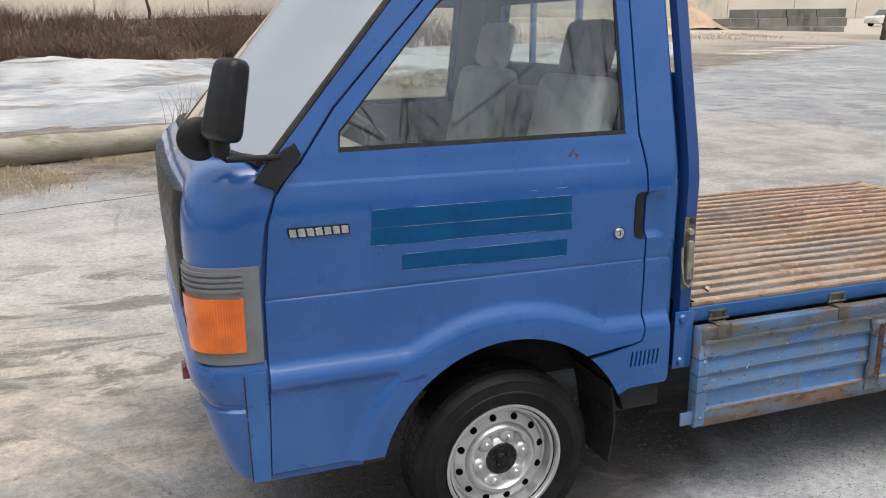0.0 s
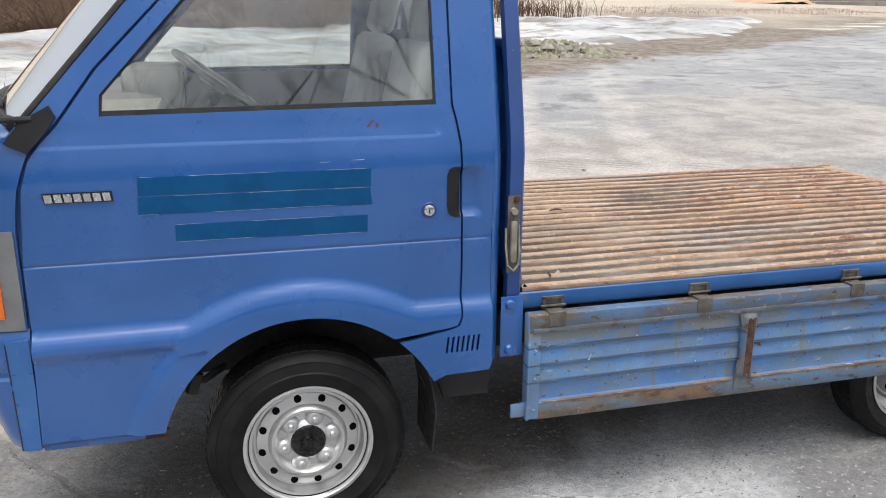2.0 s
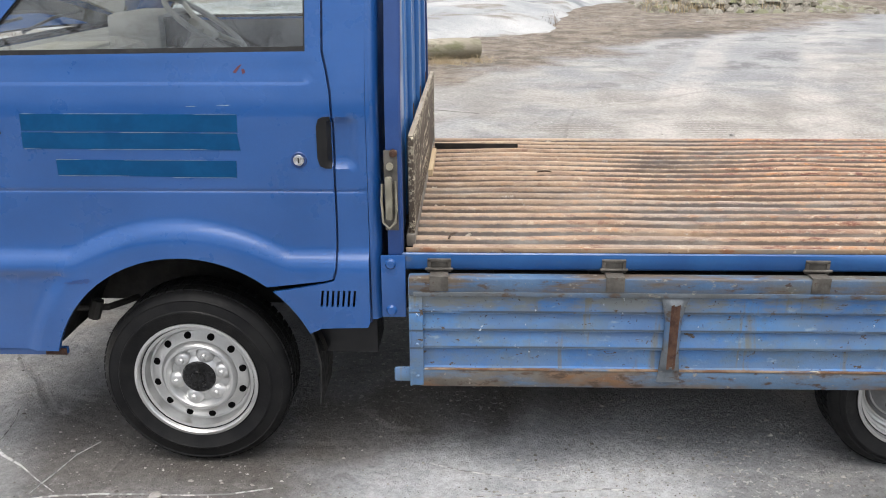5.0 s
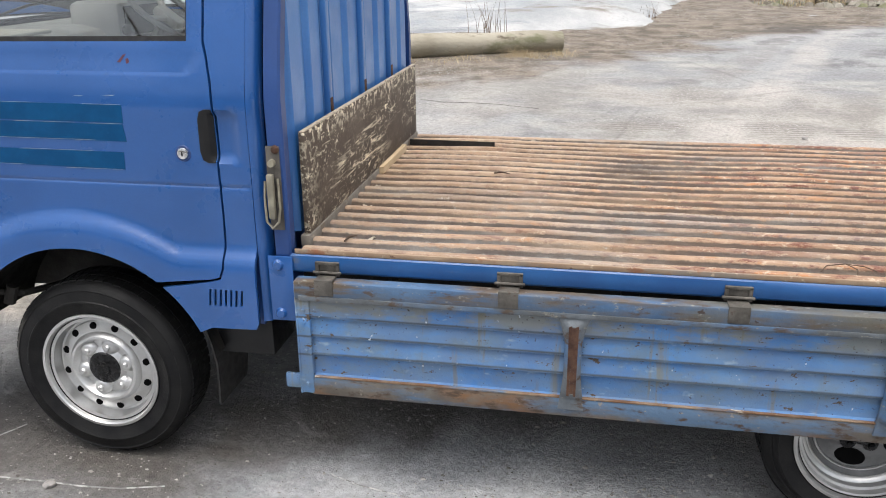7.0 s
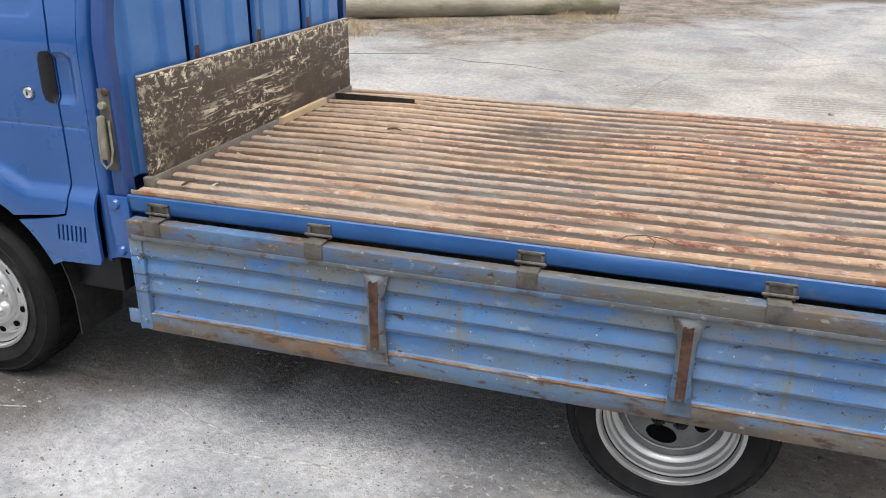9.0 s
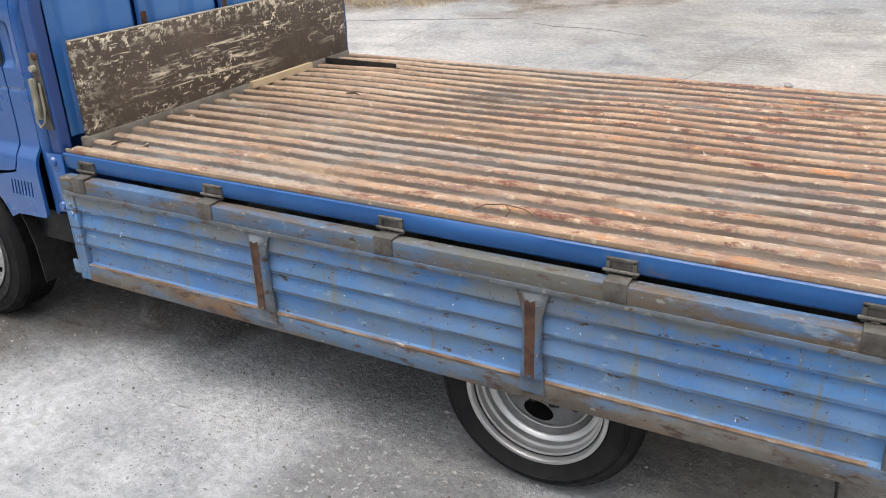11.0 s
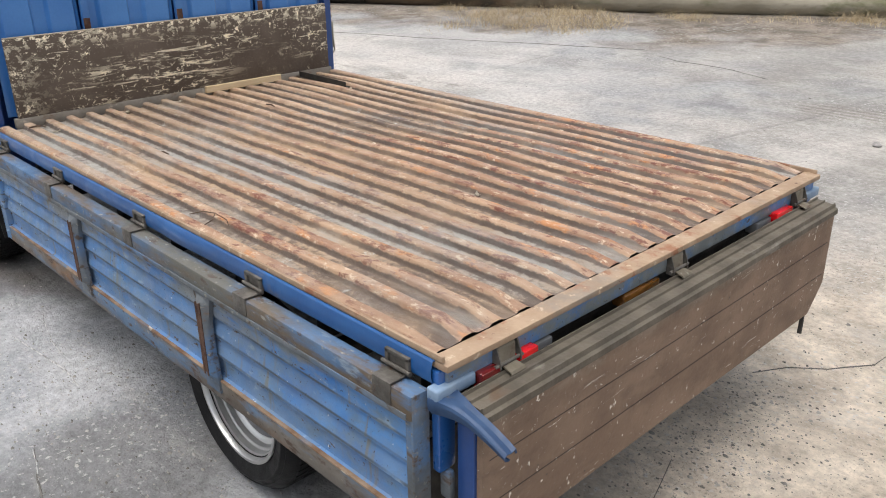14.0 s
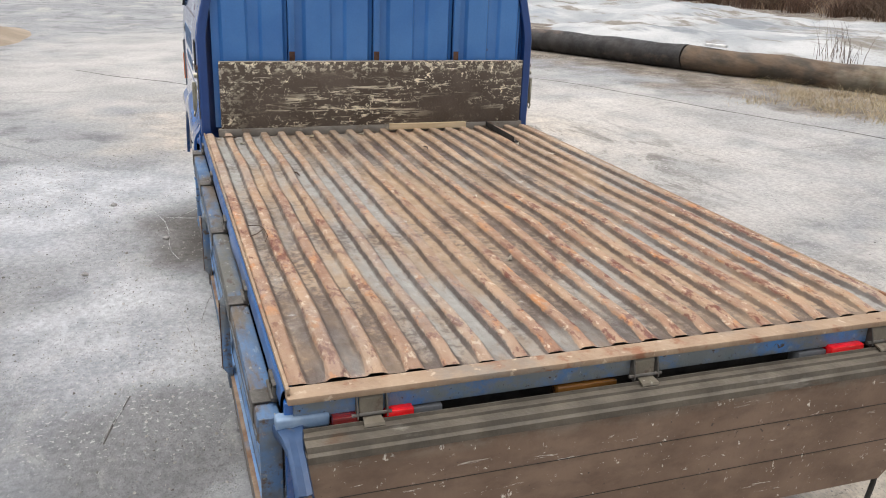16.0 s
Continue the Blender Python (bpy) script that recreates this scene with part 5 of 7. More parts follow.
# wheels
def wheel(x, y, z, R, rim, width, deep, far, kind):
    h = width
    prof = [(rim - 0.012, 0.012), (rim + 0.004, 0.004), (rim + 0.020, -0.006), (rim + 0.045, -0.012), (rim + 0.048, -0.0145), (rim + 0.052, -0.0145), (rim + 0.055, -0.011), (R - 0.030, -0.006), (R - 0.026, -0.008), (R - 0.022, -0.004),
            (R - 0.012, 0.006), (R - 0.004, 0.018), (R, 0.034), (R, h - 0.034), (R - 0.012, h - 0.006), (rim + 0.045, h + 0.012), (rim - 0.012, h - 0.012)]
    put = mirrored if far else (lambda b: b)
    bm = revolve(prof, (x, y, z), 72)
    tyre = part("wheel", put(bm), M_TYRE, truck, "black tyre on a silver steel wheel")
    lugs = bmesh.new()
    for k in range(64):
        a = 2 * math.pi * k / 64
        for y0, y1, tw in ((0.022, 0.060, 0.10), (0.066, h - 0.066, -0.06), (h - 0.060, h - 0.022, 0.10)):
            vs = box(lugs, -0.0115, 0.0115, y0, y1, R - 0.004, R + 0.0012)
            bmesh.ops.transform(lugs, matrix=Matrix.Translation((x, y, z)) @ Matrix.Rotation(a + tw, 4, "Y"), verts=vs)
    part("tread", put(lugs), M_TYRE, tyre, smooth=False)
    d = deep
    if kind == "front":
        rp = [(rim - 0.010, 0.022), (rim - 0.002, 0.006), (rim + 0.006, 0.001), (rim + 0.006, -0.004), (rim - 0.003, -0.005), (rim - 0.007, 0.000), (rim - 0.0085, 0.011), (rim - 0.0145, 0.013), (rim - 0.0215, 0.0135), (rim - 0.0235, 0.030), (rim - 0.0275, d + 0.018), (rim - 0.0345, d + 0.020), (rim - 0.0375, d + 0.013),
              (rim - 0.064, d + 0.004), (rim - 0.070, d + 0.004), (rim - 0.075, d - 0.006), (rim - 0.082, d - 0.013), (rim - 0.090, d - 0.013), (rim - 0.097, d - 0.004), (rim - 0.103, d + 0.012), (rim - 0.126, d + 0.010), (0.056, d - 0.004), (0.050, d - 0.006), (0.046, d + 0.004), (0.046, d + 0.05)]
    else:
        rp = [(rim - 0.010, 0.022), (rim - 0.002, 0.006), (rim + 0.006, 0.001), (rim + 0.006, -0.004), (rim - 0.004, -0.005), (rim - 0.007, 0.000), (rim - 0.009, 0.013), (rim - 0.0165, 0.016), (rim - 0.0185, 0.034), (rim - 0.026, 0.037), (rim - 0.029, 0.052), (rim - 0.035, 0.055), (rim - 0.040, d - 0.001), (rim - 0.044, d),
              (rim - 0.048, d + 0.02)]
        disc = [(rim - 0.047, d - 0.002), (rim - 0.056, d + 0.010), (0.130, d + 0.014), (0.060, d + 0.014), (0.056, d + 0.008), (0.045, d + 0.006), (0.044, d + 0.03)]
        part("wheel_disc", put(revolve(disc, (x, y, z), 72)), M_DISC, tyre, "dull recessed wheel disc")
        part("disc_ring", put(revolve([(0.1345, d + 0.013), (0.1325, d + 0.008), (0.1285, d + 0.008), (0.1265, d + 0.0125)], (x, y, z), 72)), M_RIM, tyre)
    bm = revolve(rp, (x, y, z), 96)
    part("rim", put(bm), M_RIM, tyre, "silver painted steel rim", angle=30)
    n = 12 if kind == "front" else 4
    for k in range(n):
        a = 2 * math.pi * (k + 0.35) / n
        if kind == "front":
            c = Vector((x + (rim - 0.051) * math.cos(a), y + d + 0.0085, z + (rim - 0.051) * math.sin(a)))
            bm = revolve([(0.0, -0.0035), (0.0115, -0.0035), (0.0125, 0.004)], c, 16)
        else:
            bm = revolve([(0.0, -0.0030), (1.0, -0.0030), (1.05, 0.004)], (0, 0, 0), 20)
            a = 2 * math.pi * (k + 0.86) / n
            bmesh.ops.transform(bm, matrix=Matrix.Translation((x + 0.092 * math.cos(a), y + d + 0.0145, z + 0.092 * math.sin(a))) @ Matrix.Rotation(-a, 4, "Y") @ Matrix.Diagonal((0.027, 1, 0.043, 1)), verts=bm.verts)
        part("rim_hole", put(bm), M_VOID, tyre)
    nb = 6 if kind == "front" else 5
    for k in range(nb):
        a = 2 * math.pi * (k + 0.21) / nb
        rb = 0.078 if kind == "front" else 0.050
        c = Vector((x + rb * math.cos(a), y + d - 0.002, z + rb * math.sin(a)))
        bm = revolve([(0.0, -0.014), (0.0065, -0.014), (0.0095, -0.010), (0.0105, 0.0), (0.020, 0.006), (0.024, 0.013)], c, 12)
        part("wheel_nut", put(bm), M_RIM if kind == "front" else M_HUB, tyre, smooth=False)
        if kind == "front":
            boss = revolve([(0.031, 0.012), (0.027, 0.004), (0.021, -0.004), (0.016, -0.006), (0.0, -0.006)], c, 20)
            part("nut_boss", put(boss), M_RIM, tyre)
    if kind == "front":
        hub = [(0.0, -0.024), (0.021, -0.024), (0.025, -0.012), (0.041, -0.010), (0.052, -0.009), (0.056, -0.004), (0.057, 0.012)]
    else:
        hub = [(0.0, -0.020), (0.020, -0.020), (0.026, -0.012), (0.036, -0.010), (0.040, 0.0), (0.042, 0.03)]
    part("hub", put(revolve(hub, (x, y + d, z), 24)), M_HUB, tyre, "greasy black hub")
    return tyre


for far in (False, True):
    wheel(WX, 2.202, 0.310, 0.310, 0.196, 0.165, 0.030, far, "front")
    wheel(3.368, 2.213, 0.285, 0.285, 0.193, 0.150, 0.062, far, "rear")
    put = mirrored if far else (lambda b: b)
    bm = bmesh.new()
    grid(bm, [[(WX + 0.445 * math.cos(a), y, WZ + 0.440 * math.sin(a)) for a in [math.radians(14 + 5.15 * i) for i in range(30)]] for y in (SIDE - 0.010, SIDE + 0.03, 2.50)])
    bmesh.ops.solidify(bm, geom=bm.faces[:], thickness=0.006)
    part("wheel_arch_liner", put(bm), M_CHASSIS, truck)
    part("wheelhouse_panel", put(one_box(0.60, 1.50, 2.50, 2.512, 0.47, 0.80, 0.003)), M_CHASSIS, truck)
    # flap behind the front wheel
    bm = shell([[(1.425 + 0.012 * k + dx, y, 0.52 - 0.075 * k) for y in (2.19 + 0.006 * k, 2.27, 2.36, 2.46 - 0.01 * k)] for k, dx in ((0, 0), (1, 0.006), (2, 0.004), (3, -0.012), (4, -0.03))], 0.006)
    part("front_mud_flap", put(bm), M_RUBBER, truck)
    part("rear_mud_flap", put(shell([[(4.075 + 0.006 * k, y, 0.46 - 0.07 * k) for y in (2.25, 2.33, 2.42)] for k in range(5)], 0.006)), M_RUBBER, truck)
    part("lower_shield", put(one_box(1.44, 1.635, 2.225, 2.40, 0.405, 0.522, 0.006)), M_BLACK, truck)
    bm = one_box(0.70, 4.10, 2.56, 2.64, 0.43, 0.56, 0.008)
    part("chassis_rail", put(bm), M_CHASSIS, truck)
for x, z in ((1.04, 0.31), (3.372, 0.285)):
    bm = bmesh.new()
    tube(bm, [(x, 2.30, z), (x, 2 * MID - 2.30, z)], 0.045, 10)
    part("axle", bm, M_CHASSIS, truck)
bm = bmesh.new()
tube(bm, [(0.62, 2.26, 0.54), (0.74, 2.30, 0.525), (0.80, 2.40, 0.52)], 0.012, 8)
tube(bm, [(0.70, 2.27, 0.50), (0.72, 2.275, 0.56)], 0.02, 8)
part("steering_link", bm, M_CHASSIS, truck)
part("gearbox", one_box(1.3, 2.2, 2.80, 3.24, 0.30, 0.55, 0.03), M_CHASSIS, truck)
part("fuel_tank", one_box(2.15, 2.85, 2.66, 3.0, 0.33, 0.58, 0.03), M_CHASSIS, truck)
part("differential", one_box(3.26, 3.48, 2.88, 3.16, 0.18, 0.40, 0.05), M_CHASSIS, truck)

# bed: ribbed floor sheet, sills, cross members
BX0, BX1, BY0, BY1, BZ = 1.752, 4.182, 2.206, 3.836, 0.751
PITCH, FIRST, RIDGE = 0.0829, 2.228, 0.0205


def bed_height(x, y):
    """A flat sheet with narrow raised ridges that run along the truck, a little dented."""
    z = BZ
    u = (y - FIRST) / PITCH
    k = round(u)
    if 0 <= k <= 19:
        f = u - k
        z += RIDGE * smooth01((f + 0.29) / 0.15) * smooth01((0.36 - f) / 0.24) * (0.27 + 0.73 * smooth01((BX1 - x) / 0.08))
    z += 0.007 * fbm(x, y, 1.6, 3, 11.0) * smooth01((y - BY0) / 0.12) * smooth01((BY1 - y) / 0.12) * smooth01((x - BX0) / 0.1)
    return z


ys_bed = [BY0]
for k in range(-1, 21):
    for f in (-0.36, -0.29, -0.265, -0.24, -0.215, -0.19, -0.165, -0.13, -0.06, 0.0, 0.08, 0.13, 0.17, 0.21, 0.25, 0.29, 0.33, 0.37, 0.44, 0.5, 0.58):
        y = FIRST + (k + f) * PITCH
        if BY0 + 0.003 < y < BY1 - 0.003:
            ys_bed.append(y)
ys_bed.append(BY1)
rows = []
for i in range(61):
    x = BX0 + (BX1 - BX0) * i / 60
    rows.append([(x, y + (0.008 + 0.006 * math.exp(-((x - 3.1) / 0.5) ** 2 - ((y - 3.2) / 0.35) ** 2)) * fbm(x, 0.0, 1.4, 3, y * 1.3) * smooth01((y - BY0) / 0.1) * smooth01((BY1 - y) / 0.1), bed_height(x, y)) for y in ys_bed])
bm = bmesh.new()
vs = grid(bm, rows)
bmesh.ops.recalc_face_normals(bm, faces=bm.faces)
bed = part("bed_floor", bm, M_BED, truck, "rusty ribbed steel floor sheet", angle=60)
part("floor_edge", one_box(BX0 - 0.02, BX1 + 0.04, BY0 - 0.003, BY0 + 0.004, BZ + 0.006, BZ + 0.0195, 0.001), M_EDGE, bed)
part("floor_edge", one_box(BX0, BX1 + 0.04, BY1 - 0.004, BY1 + 0.004, BZ - 0.014, BZ + 0.0145, 0.001), M_EDGE, bed)
part("rear_edge_strip", one_box(BX1 + 0.001, BX1 + 0.052, BY0 - 0.002, BY1 + 0.002, BZ - 0.012, BZ + 0.003, 0.002), M_EDGE, bed, "worn tan steel strip along the rear edge")
part("floor_pan", one_box(BX0 + 0.01, BX1 - 0.03, BY0 + 0.02, BY1 - 0.02, BZ - 0.026, BZ - 0.012), M_CHASSIS, bed)
for far in (False, True):
    put = mirrored if far else (lambda b: b)
    bm = bmesh.new()
    prof = [(0.0, 0.756), (-0.004, 0.752), (-0.0075, 0.738), (-0.0085, 0.722), (-0.0055, 0.708), (0.002, 0.7005), (0.03, 0.6995), (0.03, 0.7362), (0.004, 0.7362), (0.002, 0.756)]
    rows = [[(x, BY0 - 0.0045 + dy + (-0.005 * math.exp(-((x - 3.21) / 0.09) ** 2) if -0.009 < dy < 0.0 and z < 0.745 else 0), z) for dy, z in prof] for x in [1.70 + 2.50 * i / 50 for i in range(51)]]
    grid(bm, rows, closed=True)
    part("bed_sill", put(bm), M_RAIL, truck, "blue steel bed sill with chips and a dent", angle=30)
for i in range(7):
    x = 1.95 + 0.36 * i
    part("cross_member", one_box(x, x + 0.05, BY0 + 0.04, BY1 - 0.04, 0.63, 0.728, 0.004), M_CHASSIS, truck)
part("rear_beam", one_box(4.185, 4.222, BY0 + 0.01, BY1 - 0.01, 0.695, 0.7405, 0.003), M_GATE, truck, "blue rear cross beam, worn")
part("rear_inner_beam", one_box(4.12, 4.15, BY0 + 0.05, BY1 - 0.05, 0.56, 0.69), M_CHASSIS, truck)

# headboard: posts, pressed sheets, ribs, brown board
def post(far):
    put = mirrored if far else (lambda b: b)
    bm = bmesh.new()
    rows = []
    for z in (0.545, 0.76, 1.06, 1.20, 1.28, 1.40, 1.55, 1.70, 1.90):
        y0 = 2.196 + max(0, lean(z) - 0.004)
        rows.append([(1.678, y0, z), (1.718, y0, z), (1.724, y0 + 0.006, z), (1.724, y0 + 0.04, z), (1.678, y0 + 0.04, z)])
    grid(bm, rows, closed=True)
    bmesh.ops.holes_fill(bm, edges=bm.edges[:])
    p = part("headboard_post", put(bm), M_PAINT_DARK, truck, "navy steel headboard post", angle=25)
    return p


near_post = post(False)
far_post = post(True)
for i, y in enumerate((2.605, 3.01, 3.415)):
    bm = bmesh.new()
    for x0, x1, y0, y1 in ((1.712, 1.733, y, y + 0.03),):
        box(bm, x0, x1, y0, y1, 1.05, 1.93, 0.003)
    part("headboard_rib", bm, M_FADED, truck, "pale blue steel rib with rusty foot")
    part("rib_rust", one_box(1.7325, 1.7345, y + 0.002, y + 0.028, 1.093, 1.14, 0.0005), M_RUST, truck)
for y0, y1 in ((2.262, 2.603), (2.637, 3.008), (3.042, 3.413), (3.447, 3.778)):
    def press(u, y0=y0, y1=y1):
        f = (u - y0) / (y1 - y0)
        return 0.018 * (smooth01((f - 0.10) / 0.045) - smooth01((f - 0.44) / 0.045) + smooth01((f - 0.62) / 0.045) - smooth01((f - 0.93) / 0.045))
    us = [y0 + (y1 - y0) * i / 90 for i in range(91)]
    bm = shell([[(1.700 + press(u), u, z) for u in us] for z in (0.79, 1.0, 1.25, 1.505)], 0.003)
    part("headboard_sheet", bm, M_FADED, truck, "blue pressed steel headboard sheet", angle=25)
part("headboard_rail", one_box(1.684, 1.718, 2.28, 3.76, 1.505, 1.535, 0.004), M_PAINT_DARK, truck)
part("headboard_rail", one_box(1.684, 1.718, 2.36, 3.68, 1.88, 1.91, 0.004), M_PAINT_DARK, truck)
part("headboard_foot", one_box(1.728, 1.757, 2.27, 3.80, 0.752, 0.790, 0.004), M_FOOT, truck, "grey steel angle at the headboard foot")
board = part("headboard_plank", one_box(1.736, 1.754, 2.284, 3.787, 0.790, 1.094, 0.003), M_BROWN, truck, "chipped brown painted board on the headboard")
part("plank_edge", one_box(1.737, 1.7535, 2.286, 3.785, 1.0945, 1.0985, 0.0015), M_CHIPPED_EDGE, board, "bare worn top edge")

# gate latch on each post
def post_latch(far):
    put = mirrored if far else (lambda b: b)
    owner = far_post if far else near_post
    y = 2.196
    part("latch_plate", put(one_box(1.672, 1.712, y - 0.004, y - 0.0002, 0.83, 1.075, 0.001)), M_HINGE, owner)
    part("latch_lever", put(one_box(1.676, 1.697, y - 0.030, y - 0.012, 0.868, 1.000, 0.006)), M_GALV, owner, "zinc latch lever with wire bail")
    bm = bmesh.new()
    tube(bm, [(1.705, y - 0.012, 0.985), (1.708, y - 0.016, 0.90), (1.704, y - 0.022, 0.860), (1.686, y - 0.026, 0.842), (1.668, y - 0.022, 0.860), (1.664, y - 0.014, 0.93), (1.666, y - 0.008, 0.975)], 0.004, 6)
    part("latch_bail", put(bm), M_GALV, owner)
    bm = revolve([(0.0, -0.016), (0.010, -0.016), (0.011, 0.0)], (1.690, y - 0.004, 1.028), 12)
    part("latch_bolt", put(bm), M_GALV, owner)
    bm = revolve([(0.0, -0.010), (0.010, -0.008), (0.013, 0.0)], (1.70, y - 0.001, 1.065), 12)
    part("post_bolt", put(bm), M_RUST, owner)
    part("post_bracket", put(one_box(1.655, 1.730, y - 0.012, y - 0.0055, 0.548, 0.752, 0.003)), M_PAINT, owner)
    for z in (0.572, 0.725):
        bm = revolve([(0.0, -0.010), (0.012, -0.009), (0.017, -0.002), (0.018, 0.001)], (1.685, y - 0.012, z), 16)
        part("bracket_bolt", put(bm), M_PAINT, owner)


post_latch(False)
post_latch(True)


# let-down gates
GX0, GX1, GZ0, GZ1, GY = 1.745, 4.186, 0.328, 0.690, 2.160
def side_gate(far):
    put = mirrored if far else (lambda b: b)
    prof = [(0.034, GZ0), (0.0, GZ0), (-0.002, GZ0 + 0.003), (-0.002, 0.384), (0.012, 0.389), (0.015, 0.400), (0.014, 0.447), (0.002, 0.455), (0.004, 0.462), (0.014, 0.507), (0.003, 0.514), (0.004, 0.522), (0.014, 0.568), (0.001, 0.575), (0.000, 0.628), (-0.009, 0.634), (-0.010, 0.664), (0.000, 0.688), (0.034, GZ1)]
    rows = []
    for x in [GX0 + (GX1 - GX0) * i / 60 for i in range(61)]:
        rows.append([(x, GY + dy + 0.0025 * fbm(x, z, 2.0, 2, 4.0), z + 0.0015 * fbm(x, z, 1.1, 2, 9.0)) for dy, z in prof])
    bm = bmesh.new()
    grid(bm, rows, closed=True)
    bmesh.ops.holes_fill(bm, edges=bm.edges[:])
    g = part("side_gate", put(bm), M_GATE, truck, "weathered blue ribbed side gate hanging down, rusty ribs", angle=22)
    part("gate_top_rail", put(one_box(GX0 - 0.004, GX1 + 0.004, GY - 0.0125, GY + 0.036, 0.633, 0.6935, 0.006)), M_TOPRAIL, g, "grimy worn blue top rail")
    part("rail_rust_line", put(one_box(GX0 + 0.01, GX1 - 0.01, GY - 0.0145, GY - 0.010, 0.634, 0.649, 0.001)), M_GRIME, g)
    part("gate_end_plate", put(one_box(GX1 - 0.002, GX1 + 0.005, GY - 0.009, GY + 0.036, GZ0 - 0.004, 0.692, 0.002)), M_GRIME, g)
    part("gate_end_plate", put(one_box(GX0 - 0.005, GX0 + 0.002, GY - 0.009, GY + 0.036, GZ0 - 0.002, 0.690, 0.002)), M_GATE, g)
    part("gate_bottom_rail", put(one_box(GX0 + 0.03, GX1 - 0.004, GY - 0.0055, GY + 0.030, GZ0 - 0.004, 0.381, 0.003)), M_GRIME_RUST, g, "rusty bottom rail")
    part("weld_seam", put(one_box(GX0 + 0.04, GX1 - 0.05, GY - 0.0065, GY + 0.006, 0.3812, 0.3862, 0.0015)), M_WELD, g)
    part("gate_end_strap", put(one_box(GX0, GX0 + 0.038, GY - 0.008, GY + 0.03, GZ0, 0.655, 0.004)), M_GATE, g)
    part("gate_end_strap", put(one_box(GX1 - 0.024, GX1, GY - 0.004, GY + 0.03, GZ0 - 0.004, 0.655, 0.003)), M_GRIME, g)
    for z in (0.36, 0.47, 0.565, 0.60, 0.64):
        bm = revolve([(0.0, -0.006), (0.005, -0.005), (0.007, 0.0)], (GX0 + 0.02, GY - 0.008, z), 10)
        part("rivet", put(bm), M_GATE, g)
    part("gate_ear", put(one_box(GX0 - 0.055, GX0, GY + 0.004, GY + 0.012, 0.335, 0.385, 0.006)), M_GATE, g)
    for x in (2.545, 3.382):
        part("gate_rib", put(skin([(x - 0.036, 0.350), (x - 0.030, 0.400), (x - 0.024, 0.46), (x - 0.024, 0.56), (x - 0.036, 0.615), (x - 0.044, 0.634), (x + 0.044, 0.634), (x + 0.036, 0.615), (x + 0.024, 0.56), (x + 0.024, 0.46), (x + 0.030, 0.400), (x + 0.036, 0.350)],
                   lambda u, v: (u, GY - 0.012 - 0.014 * smooth01((0.026 - abs(u - x)) / 0.010) * smooth01((v - 0.385) / 0.02) * smooth01((0.632 - v) / 0.02), v), (), 0.008, 0.012)), M_GRIME, g)
        for u0 in (-0.0125, 0.0055):
            part("rib_rust", put(skin([(x + u0, 0.402), (x + u0 - 0.001, 0.614), (x + u0 + 0.008, 0.618), (x + u0 + 0.007, 0.402)], lambda u, v: (u, GY - 0.0275, v), (), 0.02, 0.002)), M_RUST, g)
        part("rib_channel", put(skin([(x - 0.005, 0.410), (x - 0.005, 0.612), (x + 0.005, 0.612), (x + 0.005, 0.410)], lambda u, v: (u, GY - 0.0268, v), (), 0.02, 0.002)), M_RUST, g)
    return g


def hinge(name, place, parent, put):
    """A stamped hinge: leaf on the gate, two cheeks, a loop over the sill. place(u, out, z)."""
    bm = bmesh.new()
    for u0, u1, o0, o1, z0, z1 in ((-0.028, 0.028, 0.0105, 0.0155, 0.652, 0.699), (-0.028, 0.028, -0.030, 0.0155, 0.6955, 0.7005)):
        vs = box(bm, u0, u1, o0, o1, z0, z1, 0.002)
    for v in bm.verts:
        v.co = Vector(place(v.co.x, v.co.y, v.co.z))
    part(name, put(bm), M_HINGE, parent, "grimy stamped steel gate hinge")
    for u in (-0.031, 0.031):
        bm = one_box(u - 0.005, u + 0.005, -0.036, -0.027, 0.698, 0.738, 0.0015)
        for v in bm.verts:
            v.co = Vector(place(v.co.x, v.co.y, v.co.z))
        part("hinge_cheek", put(bm), M_HINGE, parent)
    bm = one_box(-0.036, 0.036, -0.036, -0.027, 0.731, 0.740, 0.0015)
    for v in bm.verts:
        v.co = Vector(place(v.co.x, v.co.y, v.co.z))
    part("hinge_loop", put(bm), M_HINGE, parent)
    bm = one_box(-0.027, 0.027, -0.0345, -0.0325, 0.700, 0.732, 0.0008)
    for v in bm.verts:
        v.co = Vector(place(v.co.x, v.co.y, v.co.z))
    part("hinge_plate", put(bm), M_HINGE, parent)
    bm = bmesh.new()
    tube(bm, [place(-0.042, -0.026, 0.709), place(0.042, -0.026, 0.709)], 0.0045, 8)
    part("hinge_pin", put(bm), M_HINGE, parent)


for far in (False, True):
    put = mirrored if far else (lambda b: b)
    g = side_gate(far)
    for x in (1.833, 2.362, 2.970, 3.580, 4.106):
        hinge("gate_hinge", lambda u, o, z, x=x: (x + u, GY - o, z), g, put)

M_BEIGE = surf("worn_beige_steel", (0.115, 0.098, 0.070), (0.17, 0.147, 0.110), 14, (0.55, 0.8), bump=0.25, bscale=90, spots=[((0.09, 0.06, 0.04), 22, 0.58, 0.68, (1, 1, 1)), ((0.42, 0.39, 0.33), 35, 0.64, 0.72, (1, 1, 1))])

